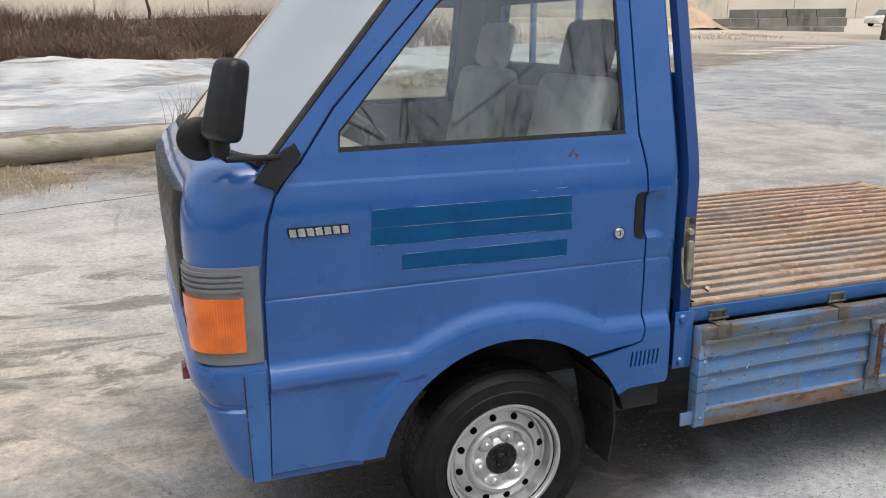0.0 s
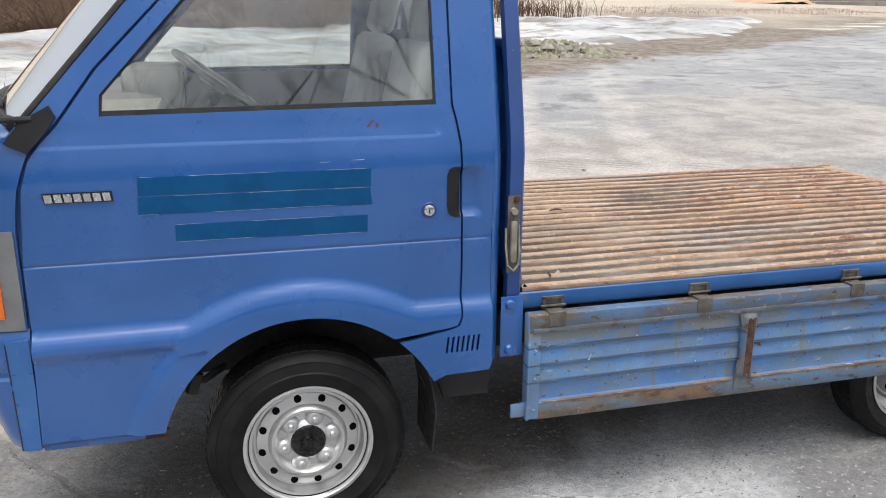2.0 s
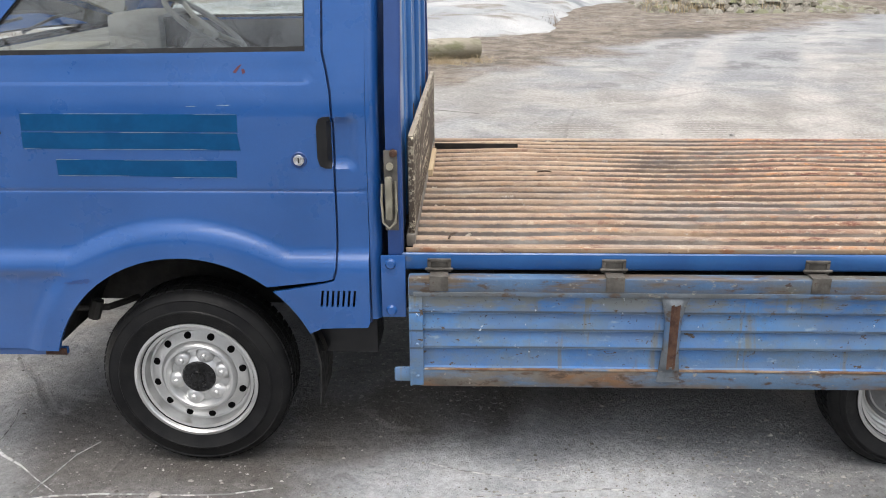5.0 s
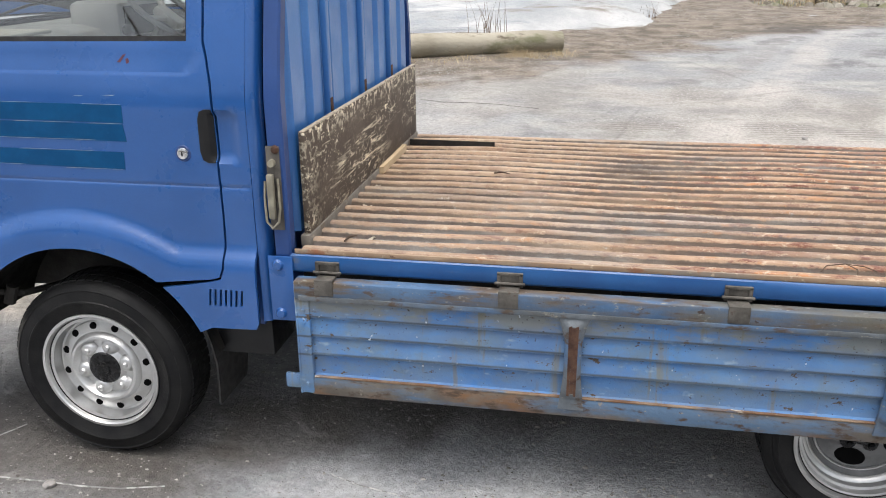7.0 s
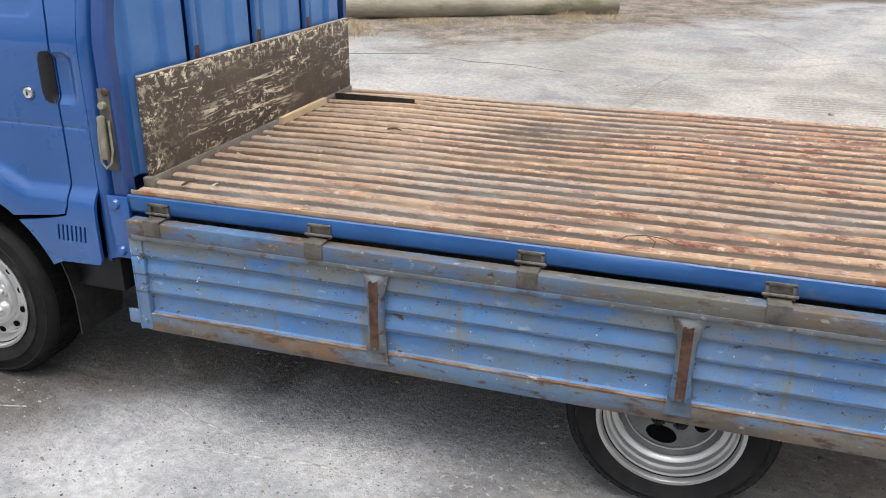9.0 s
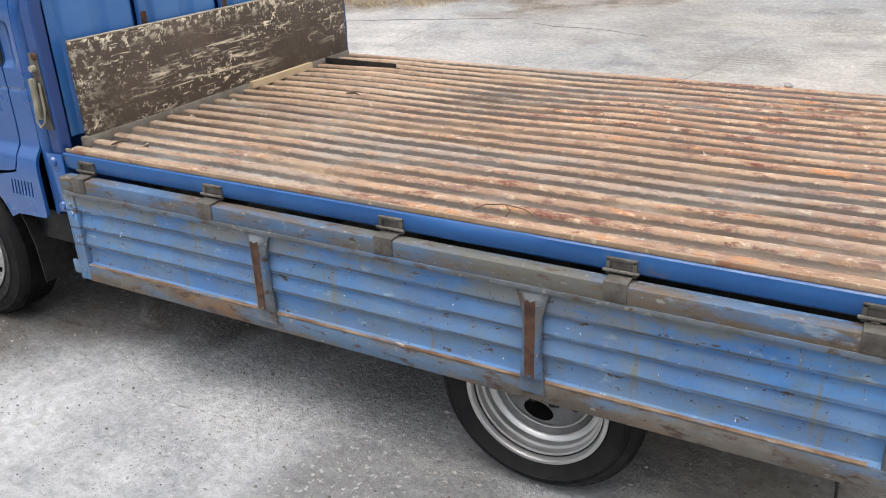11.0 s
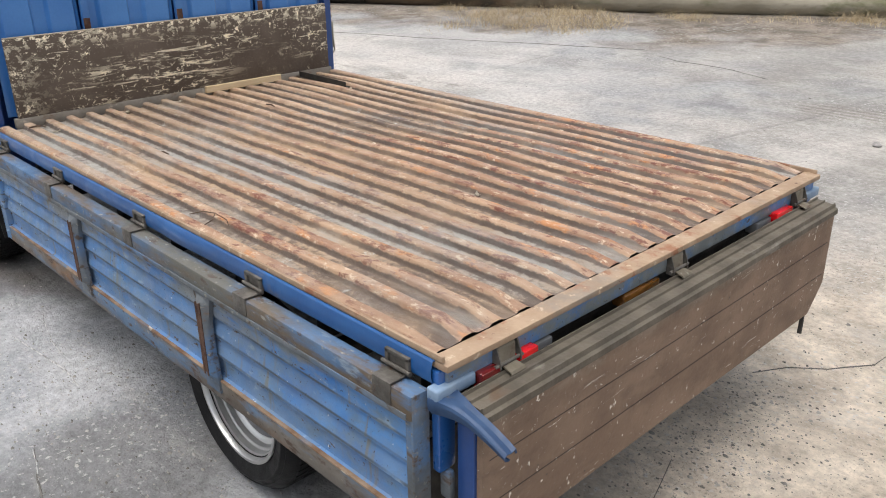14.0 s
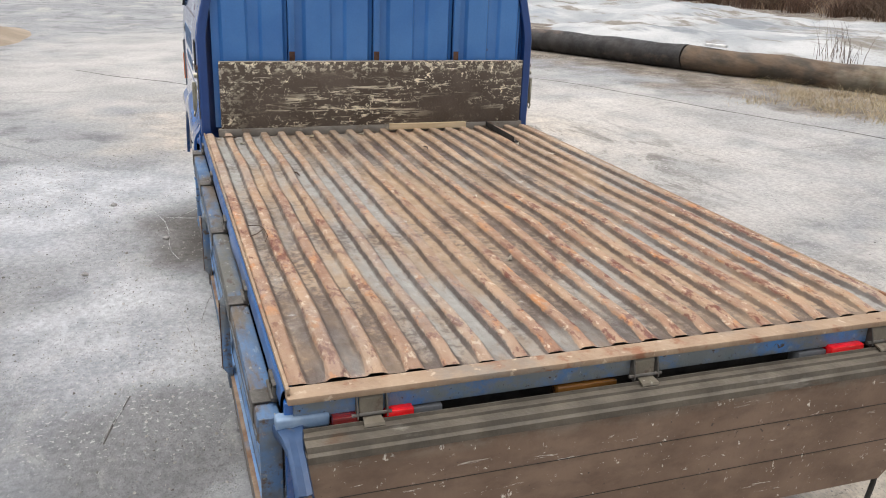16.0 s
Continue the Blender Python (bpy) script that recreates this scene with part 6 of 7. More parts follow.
# tailgate
TX = 4.310
tail = part("tailgate", skin([(2.222, 0.345), (2.222, 0.668), (3.80, 0.668), (3.80, 0.42), (3.72, 0.335)], lambda u, v: (TX, u, v), (), 0.05, 0.016, (-1, 0, 0)), M_BROWN2, truck, "brown painted wooden tailgate hanging open", smooth=False)
for z in (0.5636, 0.4560):
    part("board_joint", one_box(TX + 0.0002, TX + 0.0012, 2.24, 3.78, z - 0.0006, z + 0.0006), M_CHASSIS, tail)
part("tailgate_frame", one_box(4.246, 4.292, 2.216, 2.262, 0.338, 0.665, 0.004), M_PAINT_DARK, tail, "blue steel end channel")
part("tailgate_frame", one_box(4.246, 4.292, 3.76, 3.806, 0.43, 0.665, 0.004), M_RAIL, tail)
part("tailgate_foot", one_box(4.252, 4.315, 2.214, 2.30, 0.300, 0.346, 0.006), M_RUST, tail, "rusty lower corner of the tailgate")
part("tailgate_back", one_box(4.262, 4.293, 2.262, 3.76, 0.345, 0.66), M_GATE, tail)
bm = bmesh.new()
prof = [(4.243, 0.662), (4.243, 0.689), (4.247, 0.690), (4.249, 0.683), (4.266, 0.682), (4.268, 0.686), (4.271, 0.686), (4.273, 0.680), (4.298, 0.678), (4.300, 0.683), (4.303, 0.683), (4.306, 0.671), (4.314, 0.667), (4.315, 0.652), (4.308, 0.652), (4.308, 0.662)]
grid(bm, [[(x, y, z) for x, z in prof] for y in [2.228 + 1.582 * i / 30 for i in range(31)]], closed=True)
bmesh.ops.holes_fill(bm, edges=bm.edges[:])
part("tailgate_top_rail", bm, M_TAILRAIL, tail, "grimy steel top channel of the tailgate", angle=20)


def tail_hinge(y):
    """A worn folded leaf from the beam down to the tailgate's channel, between two thin cheeks, with a pin."""
    line = [(4.2225, 0.7385), (4.228, 0.7390), (4.233, 0.732), (4.2345, 0.706), (4.240, 0.697), (4.252, 0.6945), (4.264, 0.6925), (4.268, 0.688)]
    bm = shell([[(x, y + k * (0.025 if z > 0.70 else 0.019 + 0.003 * math.sin(40 * x)), z) for k in (-1, -0.4, 0.4, 1)] for x, z in line], 0.0035)
    part("tailgate_hinge", bm, M_BEIGE, tail, "worn beige tailgate hinge leaf", angle=30)
    for u in (-0.031, 0.031):
        bm = skin([(4.222, 0.690), (4.222, 0.742), (4.230, 0.744), (4.243, 0.712), (4.246, 0.694), (4.240, 0.688)], lambda a, b, u=u: (a, y + u, b), (), 0.02, 0.003)
        part("hinge_cheek", bm, M_HINGE, tail)
    bm = bmesh.new()
    tube(bm, [(4.2395, y - 0.042, 0.7005), (4.2395, y + 0.042, 0.7005)], 0.004, 8)
    part("hinge_pin", bm, M_HINGE, tail)


for y in (2.372, 3.012, 3.700):
    tail_hinge(y)
for y0, y1, m in ((2.291, 2.346, M_DARKRED), (2.402, 2.462, M_RED), (3.545, 3.647, M_RED)):
    part("tail_lamp", one_box(4.190, 4.243, y0, y1, 0.664, 0.702, 0.004), m, truck, "red tail lamp lens" if m is M_RED else "dull dark red tail lamp lens")
# two grey lamp bodies, and an ochre beam piece that is no lamp
for y0, y1, m in ((2.462, 2.53, M_GREYPL), (3.46, 3.545, M_GREYPL), (2.80, 2.95, M_OCHRE)):
    part("lamp_and_ochre_block", one_box(4.188, 4.226, y0, y1, 0.656, 0.690, 0.004), m, truck)
for y0, y1 in ((2.180, 2.288), (3.752, 3.860)):
    part("corner_tube", one_box(4.198, 4.230, y0, y1, 0.679, 0.708, 0.006, seg=3), M_PALE, truck, "pale worn box tube at the rear corner")


def strap(put):
    """A bent channel arm at the rear corner of the bed."""
    line = [(4.206, 0.690), (4.232, 0.690), (4.258, 0.688), (4.290, 0.681), (4.322, 0.672), (4.352, 0.661), (4.376, 0.651), (4.392, 0.643)]
    rows = []
    for i, (x, z) in enumerate(line):
        w = 0.040 - 0.0030 * i
        q = 0.016 * max(0.0, 1.0 - i / 3.0)
        tip = 0.006 if i == 7 else 0.0
        rows.append([(x + 0.004, 2.200 - q, z - w + tip), (x, 2.1935 - q, z - w * 0.75), (x, 2.191 - q, z - w * 0.3), (x, 2.193 - q, z - 0.004), (x, 2.199, z - 0.001), (x, 2.212, z - 0.003), (x, 2.222 + q, z + 0.001), (x, 2.226 + q, z - 0.010)])
    part("corner_strap", put(shell(rows, 0.004)), M_STRAP, truck, "bent blue steel strap at the bed corner", angle=25)
    part("corner_plate", put(one_box(4.192, 4.214, 2.199, 2.245, 0.50, 0.735, 0.004)), M_PAINT, truck)
    part("corner_hook", put(one_box(4.196, 4.226, 2.214, 2.232, 0.43, 0.50, 0.006)), M_GRIME, truck)


strap(lambda b: b)
part("corner_plate", one_box(4.192, 4.214, 3.795, 3.841, 0.50, 0.735, 0.004), M_PAINT_DARK, truck)
bm = bmesh.new()
tube(bm, [(4.29, 3.73, 0.36), (4.295, 3.725, 0.31), (4.30, 3.71, 0.265)], 0.007, 6)
part("tailgate_pin", bm, M_CHASSIS, tail)

# ---- things lying on the bed ----
bm = one_box(1.757, 1.775, 3.085, 3.485, 0.7675, 0.796, 0.0015)
tagged(part("wooden_batten", bm, M_WOODNEW, smooth=False), "pale raw wooden batten lying on the rusty bed", "batten")
bm = bmesh.new()
box(bm, -0.19, 0.19, -0.013, 0.013, 0.0, 0.003)
box(bm, -0.19, 0.19, -0.013, -0.010, 0.003, 0.026)
bmesh.ops.transform(bm, matrix=pose(1.955, 3.605, 0.7675, 0, 0, -1.5), verts=bm.verts)
tagged(part("steel_angle", bm, M_CHASSIS, smooth=False), "dark steel angle bar lying on the rusty bed", "bar")
M_LEAF = surf("dry_leaf", (0.48, 0.43, 0.34), (0.66, 0.62, 0.52), 60, (0.7, 0.9), bump=0.1, vary=0.5)
M_TWIG = surf("dry_twig", (0.07, 0.045, 0.03), (0.13, 0.09, 0.06), 30, (0.8, 0.95), bump=0.2)
for i, (x, y, s) in enumerate(((3.313, 3.675, 1.2), (3.087, 3.511, 1.0), (2.371, 3.681, 1.2), (2.944, 3.082, 0.7), (1.788, 2.94, 0.8), (1.817, 2.691, 0.8), (1.919, 2.359, 0.6), (1.868, 3.425, 0.7), (2.16, 3.60, 0.6), (2.30, 3.74, 0.7), (3.60, 2.95, 0.6))):
    bm = bmesh.new()
    w = 0.016 * s
    rows = [[(u * w * 1.6, v * w * (1 - 0.75 * abs(u)), 0.004 * math.sin(2.5 * u + i) + 0.005 * abs(v)) for v in (-1, -0.4, 0.4, 1)] for u in (-1, -0.6, 0, 0.6, 1)]
    grid(bm, rows)
    bmesh.ops.solidify(bm, geom=bm.faces[:], thickness=0.0008)
    bmesh.ops.transform(bm, matrix=pose(x, y, bed_height(x, y) + 0.0035, 0, 0, i * 67), verts=bm.verts)
    tagged(part("dry_leaf", bm, M_LEAF), "small curled dry leaf scrap on the rusty bed", "leaf", "leaf scraps on the bed")
bm = bmesh.new()
tube(bm, [(3.18, 2.245, 0.775), (3.20, 2.275, 0.781), (3.25, 2.285, 0.785), (3.275, 2.262, 0.779), (3.27, 2.24, 0.770)], 0.0016, 5)
tube(bm, [(3.25, 2.285, 0.785), (3.30, 2.290, 0.778), (3.33, 2.278, 0.770)], 0.0013, 5)
tagged(part("twig", bm, M_TWIG), "thin bent twig on the rusty bed", "twig")
for x, y, a in ((2.499, 2.504, 20), (1.87, 2.309, 70), (2.23, 3.125, 0)):
    bm = bmesh.new()
    tube(bm, [(-0.03, 0, 0.003), (0, 0.006, 0.006), (0.03, 0, 0.003)], [0.003, 0.004, 0.002], 5)
    bmesh.ops.transform(bm, matrix=pose(x, y, bed_height(x, y) + 0.001, 0, 0, a), verts=bm.verts)
    tagged(part("twig", bm, M_TWIG), "short dark twig on the rusty bed", "twig", "twigs on the bed")

# ---- gravel, grass, brush ----
rng = np.random.default_rng(4)


def scatter_mesh(name, verts, faces, material, label, category, smooth=False):
    me = bpy.data.meshes.new(name)
    me.from_pydata(verts, [], faces)
    me.materials.append(material)
    ob = new(name, me)
    if smooth:
        me.polygons.foreach_set("use_smooth", [True] * len(me.polygons))
    return tagged(ob, label, category, kind="stuff")


def island_surf(name, tones, rough=0.9):
    """A material in which every loose piece has its own tone."""
    m, nt, bsdf, pos = start(name)
    geo = nt.nodes.new("ShaderNodeNewGeometry")
    ramp = nt.nodes.new("ShaderNodeValToRGB")
    ramp.color_ramp.interpolation = "LINEAR"
    els = ramp.color_ramp.elements
    while len(els) < len(tones):
        els.new(0.5)
    for i, c in enumerate(tones):
        els[i].position = i / (len(tones) - 1)
        els[i].color = rgba(c)
    nt.links.new(geo.outputs["Random Per Island"], ramp.inputs[0])
    nt.links.new(mix_col(nt, math_node(nt, "MULTIPLY", fac_noise(nt, pos, 40), 0.3), ramp.outputs[0], tuple(x * 0.5 for x in tones[0])), bsdf.inputs["Base Color"])
    bsdf.inputs["Roughness"].default_value = rough
    return m


M_GRAVEL = island_surf("yard_grit", [(0.10, 0.09, 0.08), (0.22, 0.21, 0.19), (0.34, 0.32, 0.29), (0.50, 0.48, 0.45)])
verts, faces = [], []


def pebble(x, y, z, r):
    b = len(verts)
    a0 = rng.uniform(0, 6.28)
    sx, sy = rng.uniform(0.7, 1.5), rng.uniform(0.6, 1.0)
    for k in range(5):
        a = a0 + 2 * math.pi * k / 5
        verts.append((x + r * sx * math.cos(a), y + r * sy * math.sin(a), z - 0.2 * r))
    for k in range(3):
        a = a0 + 2 * math.pi * k / 3 + 0.3
        verts.append((x + 0.5 * r * sx * math.cos(a), y + 0.5 * r * sy * math.sin(a), z + r * rng.uniform(0.35, 0.7)))
    for f in ((0, 1, 5), (1, 2, 6), (1, 6, 5), (2, 3, 6), (3, 7, 6), (3, 4, 7), (4, 0, 7), (0, 5, 7), (5, 6, 7)):
        faces.append(tuple(b + i for i in f))


n = 0
while n < 18500:
    if n < 11000:
        x, y = rng.uniform(-1.5, 5.5), rng.uniform(0.7, 3.0)
    elif n < 14000:
        x, y = 4.9 + rng.normal(0, 0.55), 3.7 + rng.normal(0, 0.7)
    elif n < 15200:
        x, y = 4.24 + rng.normal(0, 0.14), 3.42 + rng.normal(0, 0.24)
    else:
        x, y = rng.uniform(-4, 8), rng.uniform(0.4, 8.5)
    if 11000 <= n < 15200 or noise.noise(Vector((x * 1.1, y * 1.1, 2.0))) > rng.uniform(-0.5, 0.55):
        pebble(x, y, ground_point(x, y)[2], float(rng.gamma(2.0, 0.0011)) + 0.0010)
        n += 1
scatter_mesh("grit", verts, faces, M_GRAVEL, "fine grit and small stones on the concrete", "grit")
for x, y, r in ((1.43, 1.60, 0.018), (0.94, 2.0, 0.02), (4.9, 3.1, 0.03), (3.4, 6.9, 0.03), (4.3, 7.3, 0.025), (0.2, 1.7, 0.02), (-0.6, 3.1, 0.03), (5.3, 4.4, 0.03)):
    bm = bmesh.new()
    bmesh.ops.create_icosphere(bm, subdivisions=2, radius=r)
    for v in bm.verts:
        v.co *= 1 + 0.35 * noise.noise(v.co * (1.2 / r) + Vector((x, y, 0)))
        v.co.z *= 0.6
    bmesh.ops.translate(bm, verts=bm.verts, vec=(x, y, ground_point(x, y)[2] + r * 0.35))
    tagged(part("stone", bm, surf("stone", (0.22, 0.21, 0.2), (0.36, 0.34, 0.32), 40) if "stone" not in bpy.data.materials else bpy.data.materials["stone"]), "small grey stone on the concrete", "stone", "stones on the yard")


def blade_stuff(name, spots, per, height, spread, width, material, label, category, lean_out=0.5, seed=1, segs=2):
    """Many thin tapered three-sided stems, in tufts."""
    r = np.random.default_rng(seed)
    vs, fs = [], []
    for sx, sy, size in spots:
        for _ in range(int(per * size)):
            x, y = sx + r.normal(0, spread) * size, sy + r.normal(0, spread) * size
            a, h = r.uniform(0, 6.283), height * size * r.uniform(0.4, 1.1)
            tip = np.array([math.cos(a), math.sin(a), 0]) * h * lean_out * r.uniform(0.1, 1.0)
            side = np.array([-math.sin(a), math.cos(a), 0])
            out = np.array([math.cos(a), math.sin(a), 0])
            z = ground_point(x, y)[2] - 0.02
            base = len(vs)
            for k in range(segs + 1):
                f = k / (segs + 1)
                c = np.array([x, y, z]) + tip * f * f + np.array([0, 0, h * f])
                w = width * (1 - f) * r.uniform(0.8, 1.2)
                vs += [tuple(c + side * w), tuple(c - side * w * 0.6 + out * w), tuple(c - side * w * 0.6 - out * w)]
            vs.append(tuple(np.array([x, y, z]) + tip + np.array([0, 0, h])))
            for k in range(segs):
                b = base + 3 * k
                for i in range(3):
                    j = (i + 1) % 3
                    fs.append((b + i, b + j, b + 3 + j, b + 3 + i))
            b = base + 3 * segs
            fs += [(b, b + 1, b + 3), (b + 1, b + 2, b + 3), (b + 2, b, b + 3)]
    return scatter_mesh(name, vs, fs, material, label, category)


M_STRAW = island_surf("dry_grass", [(0.34, 0.26, 0.15), (0.50, 0.40, 0.25), (0.64, 0.54, 0.36), (0.28, 0.20, 0.12)])
M_BRUSH = island_surf("dry_brush", [(0.062, 0.038, 0.026), (0.115, 0.074, 0.050), (0.20, 0.135, 0.085), (0.085, 0.055, 0.038)])
spots = []
while len(spots) < 120:
    x = rng.uniform(-3.6, 2.2)
    if noise.noise(Vector((x * 1.6, 0.0, 8.0))) > rng.uniform(-0.3, 0.5):
        spots.append((x, log_line(x) - 0.14 - abs(rng.normal(0, 0.20)), rng.uniform(0.3, 0.9)))
for _ in range(70):
    spots.append((rng.uniform(-2.6, -0.6), 9.5 + rng.normal(0, 0.35), rng.uniform(0.5, 1.2)))
blade_stuff("dry_grass", spots, 30, 0.16, 0.12, 0.003, M_STRAW, "dry straw-coloured grass along the lying pole", "grass", 2.0, 3)
M_BRUSH_RED = island_surf("red_brown_brush", [(0.058, 0.031, 0.021), (0.105, 0.060, 0.039), (0.17, 0.098, 0.060), (0.08, 0.046, 0.031)])
M_BRUSH_TAN = island_surf("tan_brush", [(0.20, 0.125, 0.075), (0.30, 0.20, 0.125), (0.40, 0.29, 0.19), (0.15, 0.095, 0.062)])
for mat, count, per, tall, wide, seed, words in ((M_BRUSH_RED, 420, 70, 1.15, 0.10, 5, "red-brown leafless bushes beyond the snow"), (M_BRUSH, 380, 60, 1.0, 0.12, 6, "grey-brown leafless bushes beyond the snow"), (M_BRUSH_TAN, 260, 55, 0.8, 0.14, 7, "tan dry weeds between the bushes")):
    spots = []
    while len(spots) < count:
        x = rng.uniform(-36, 13)
        y = thicket_edge(x) + rng.gamma(1.2, 6.5)
        if noise.noise(Vector((x * 0.3, y * 0.3, seed))) > rng.uniform(-0.5, 0.3):
            spots.append((x, y, rng.uniform(0.55, 1.3)))
    blade_stuff("brush_thicket", spots, int(per * 1.3), tall * 0.85, wide * 1.9, 0.008, mat, words, "brush", 2.3, seed)
spots = [(rng.uniform(-48, 16), thicket_edge(0.0) + rng.uniform(6, 44), rng.uniform(0.7, 1.4)) for _ in range(520)]
blade_stuff("brush_thicket", spots, 26, 1.25, 0.35, 0.016, M_BRUSH_RED, "far red-brown brush before the hall", "brush", 1.1, 9)
spots = [(0.76, 13.6, 1.0), (-4.6, 11.9, 1.1), (-4.1, 11.6, 0.8), (-2.6, 11.6, 0.8), (-2.0, 12.0, 0.9), (3.4, 15.5, 0.5)]
blade_stuff("bare_shrub", spots, 24, 0.75, 0.14, 0.005, M_BRUSH, "thin leafless twigs standing in the snow", "shrub", 0.55, 8)

bm = one_box(-0.16, 0.16, -0.03, 0.03, 0.0, 0.035, 0.004)
bmesh.ops.transform(bm, matrix=pose(-4.35, log_line(-4.35) + 0.06, ground_z(-4.35, log_line(-4.35)) + 0.37, 0, 0, 20), verts=bm.verts)
tagged(part("board_scrap", bm, surf("white_board", (0.62, 0.62, 0.60), (0.74, 0.73, 0.71), 12, (0.6, 0.8))), "short white board scrap lying on the pipe", "board")

# soil under the brush
M_SOIL = surf("brush_soil", (0.085, 0.058, 0.040), (0.15, 0.105, 0.072), 1.5, (0.9, 1.0), bump=0.6, bscale=12, bdist=0.05)
bm = bmesh.new()
rows = []
for i in range(60):
    f = i / 59
    rows.append([(x, thicket_edge(x) - 0.6 + f * 46, ground_z(x, thicket_edge(x) - 0.6 + f * 46) - 0.10 + 0.26 * smooth01(f * 14) * smooth01((1 - f) * 10) + 0.16 * fbm(x, f * 46, 0.5, 4, 1.0)) for x in np.arange(-42, 16, 0.8)])
grid(bm, rows)
tagged(part("brush_soil", bm, M_SOIL, None, "", True, 180), "dark brown litter covered soil under the brush", "soil", kind="structure")

# rubble heap at the yard's edge
M_RUBBLE = island_surf("rubble", [(0.16, 0.14, 0.11), (0.27, 0.25, 0.21), (0.37, 0.35, 0.30), (0.21, 0.22, 0.12)])
verts, faces = [], []
for _ in range(1500):
    x = rng.uniform(5.6, 10.3)
    f = (x - 5.6) / 4.7
    y = 18.6 - 0.12 * f * 4 + rng.normal(0, 0.35)
    top = 0.36 * math.sin(math.pi * min(1, f * 1.05)) ** 0.6 * math.exp(-((y - 18.4) / 0.45) ** 2)
    pebble(x, y, ground_z(x, y) + rng.uniform(0, 1) * top, float(rng.uniform(0.03, 0.14)))
scatter_mesh("rubble_heap", verts, faces, M_RUBBLE, "heap of broken concrete, soil and dry weeds", "rubble")
blade_stuff("weeds", [(rng.uniform(5.8, 8.6), 18.3 + rng.normal(0, 0.3), rng.uniform(0.5, 1.0)) for _ in range(60)], 22, 0.42, 0.14, 0.008, M_STRAW, "dry weeds growing on the rubble heap", "weeds", 0.8, 11)

blade_stuff("weeds", [(rng.uniform(8, 36), rng.uniform(36.5, 43.0), rng.uniform(0.5, 1.2)) for _ in range(260)], 16, 0.16, 0.8, 0.014, M_BRUSH_TAN, "strip of dry weeds at the yard's far edge", "weeds", 0.9, 12)
M_SLAB = surf("pale_slab", (0.46, 0.43, 0.38), (0.58, 0.55, 0.49), 0.6, (0.85, 0.95), bump=0.3, bscale=12, bdist=0.01)
for x, y in ((22.4, 26.6), (24.9, 27.9), (27.5, 29.3), (30.0, 30.5)):
    bm = one_box(-1.28, 1.28, -0.9, 0.9, -0.05, 0.03, 0.01)
    bmesh.ops.transform(bm, matrix=pose(x, y, ground_z(x, y), 0, 0, 27), verts=bm.verts)
    tagged(part("concrete_slab", bm, M_SLAB), "pale flat concrete slab lying at the yard's edge", "slab", "slabs at the yard's edge")

# slab joints and cracks
M_CRACK = surf("crack_dirt", (0.105, 0.098, 0.09), (0.19, 0.178, 0.165), 8, (0.9, 1.0), bump=0.2)


def crack(pts, w, label, seed, wander=0.05, material=M_CRACK):
    r = random.Random(seed)
    line = []
    for (x0, y0), (x1, y1) in zip(pts, pts[1:]):
        n = max(2, int(math.dist((x0, y0), (x1, y1)) / 0.12))
        line += [(x0 + (x1 - x0) * i / n, y0 + (y1 - y0) * i / n) for i in range(n)]
    line.append(pts[-1])
    rows = []
    for i, (x, y) in enumerate(line):
        a, b = line[max(0, i - 1)], line[min(len(line) - 1, i + 1)]
        t = Vector((b[0] - a[0], b[1] - a[1])).normalized()
        off = wander * fbm(x, y, 2.2, 4, seed)
        k = w * r.uniform(0.25, 1.0) * min(1.0, 0.2 + i / 5, 0.2 + (len(line) - 1 - i) / 5)
        c = Vector((x - t.y * off, y + t.x * off))
        rows.append([(c.x - t.y * q * k, c.y + t.x * q * k, ground_point(c.x, c.y)[2] + (0.004 if abs(q) < 0.5 else -0.004)) for q in (-1, -0.4, 0.4, 1)])
    bm = bmesh.new()
    grid(bm, rows)
    tagged(part("ground_crack" if material is M_CRACK else "ground_scrape", bm, material), label, "crack" if material is M_CRACK else "scrape", "cracks in the yard" if material is M_CRACK else "scrapes in the yard", kind="structure")


crack([(-6.3, 1.05), (-5.9, 1.35), (-5.4, 1.85), (-4.9, 2.4)], 0.026, "dark crack in the concrete yard", 1, 0.08)
crack([(-8.5, 5.7), (-3.3, 7.44), (-0.57, 8.35), (0.5, 8.7)], 0.014, "dirt-filled joint between concrete slabs", 2, 0.01)
crack([(0.78, 8.5), (1.04, 8.38), (1.48, 8.33), (2.03, 8.22)], 0.009, "thin crack in the concrete beyond the bed", 3, 0.05)
crack([(4.42, 2.62), (4.33, 2.80), (4.28, 2.95), (4.18, 3.17)], 0.008, "dark crack in the sandy concrete", 4, 0.06)
crack([(3.06, 1.75), (2.93, 1.78), (2.75, 1.83)], 0.014, "short deep gouge in the concrete", 6, 0.01)
crack([(4.14, 3.80), (4.32, 4.01), (4.39, 4.17), (4.42, 4.43), (4.43, 4.75)], 0.004, "crack running through the sandy concrete", 9, 0.08)

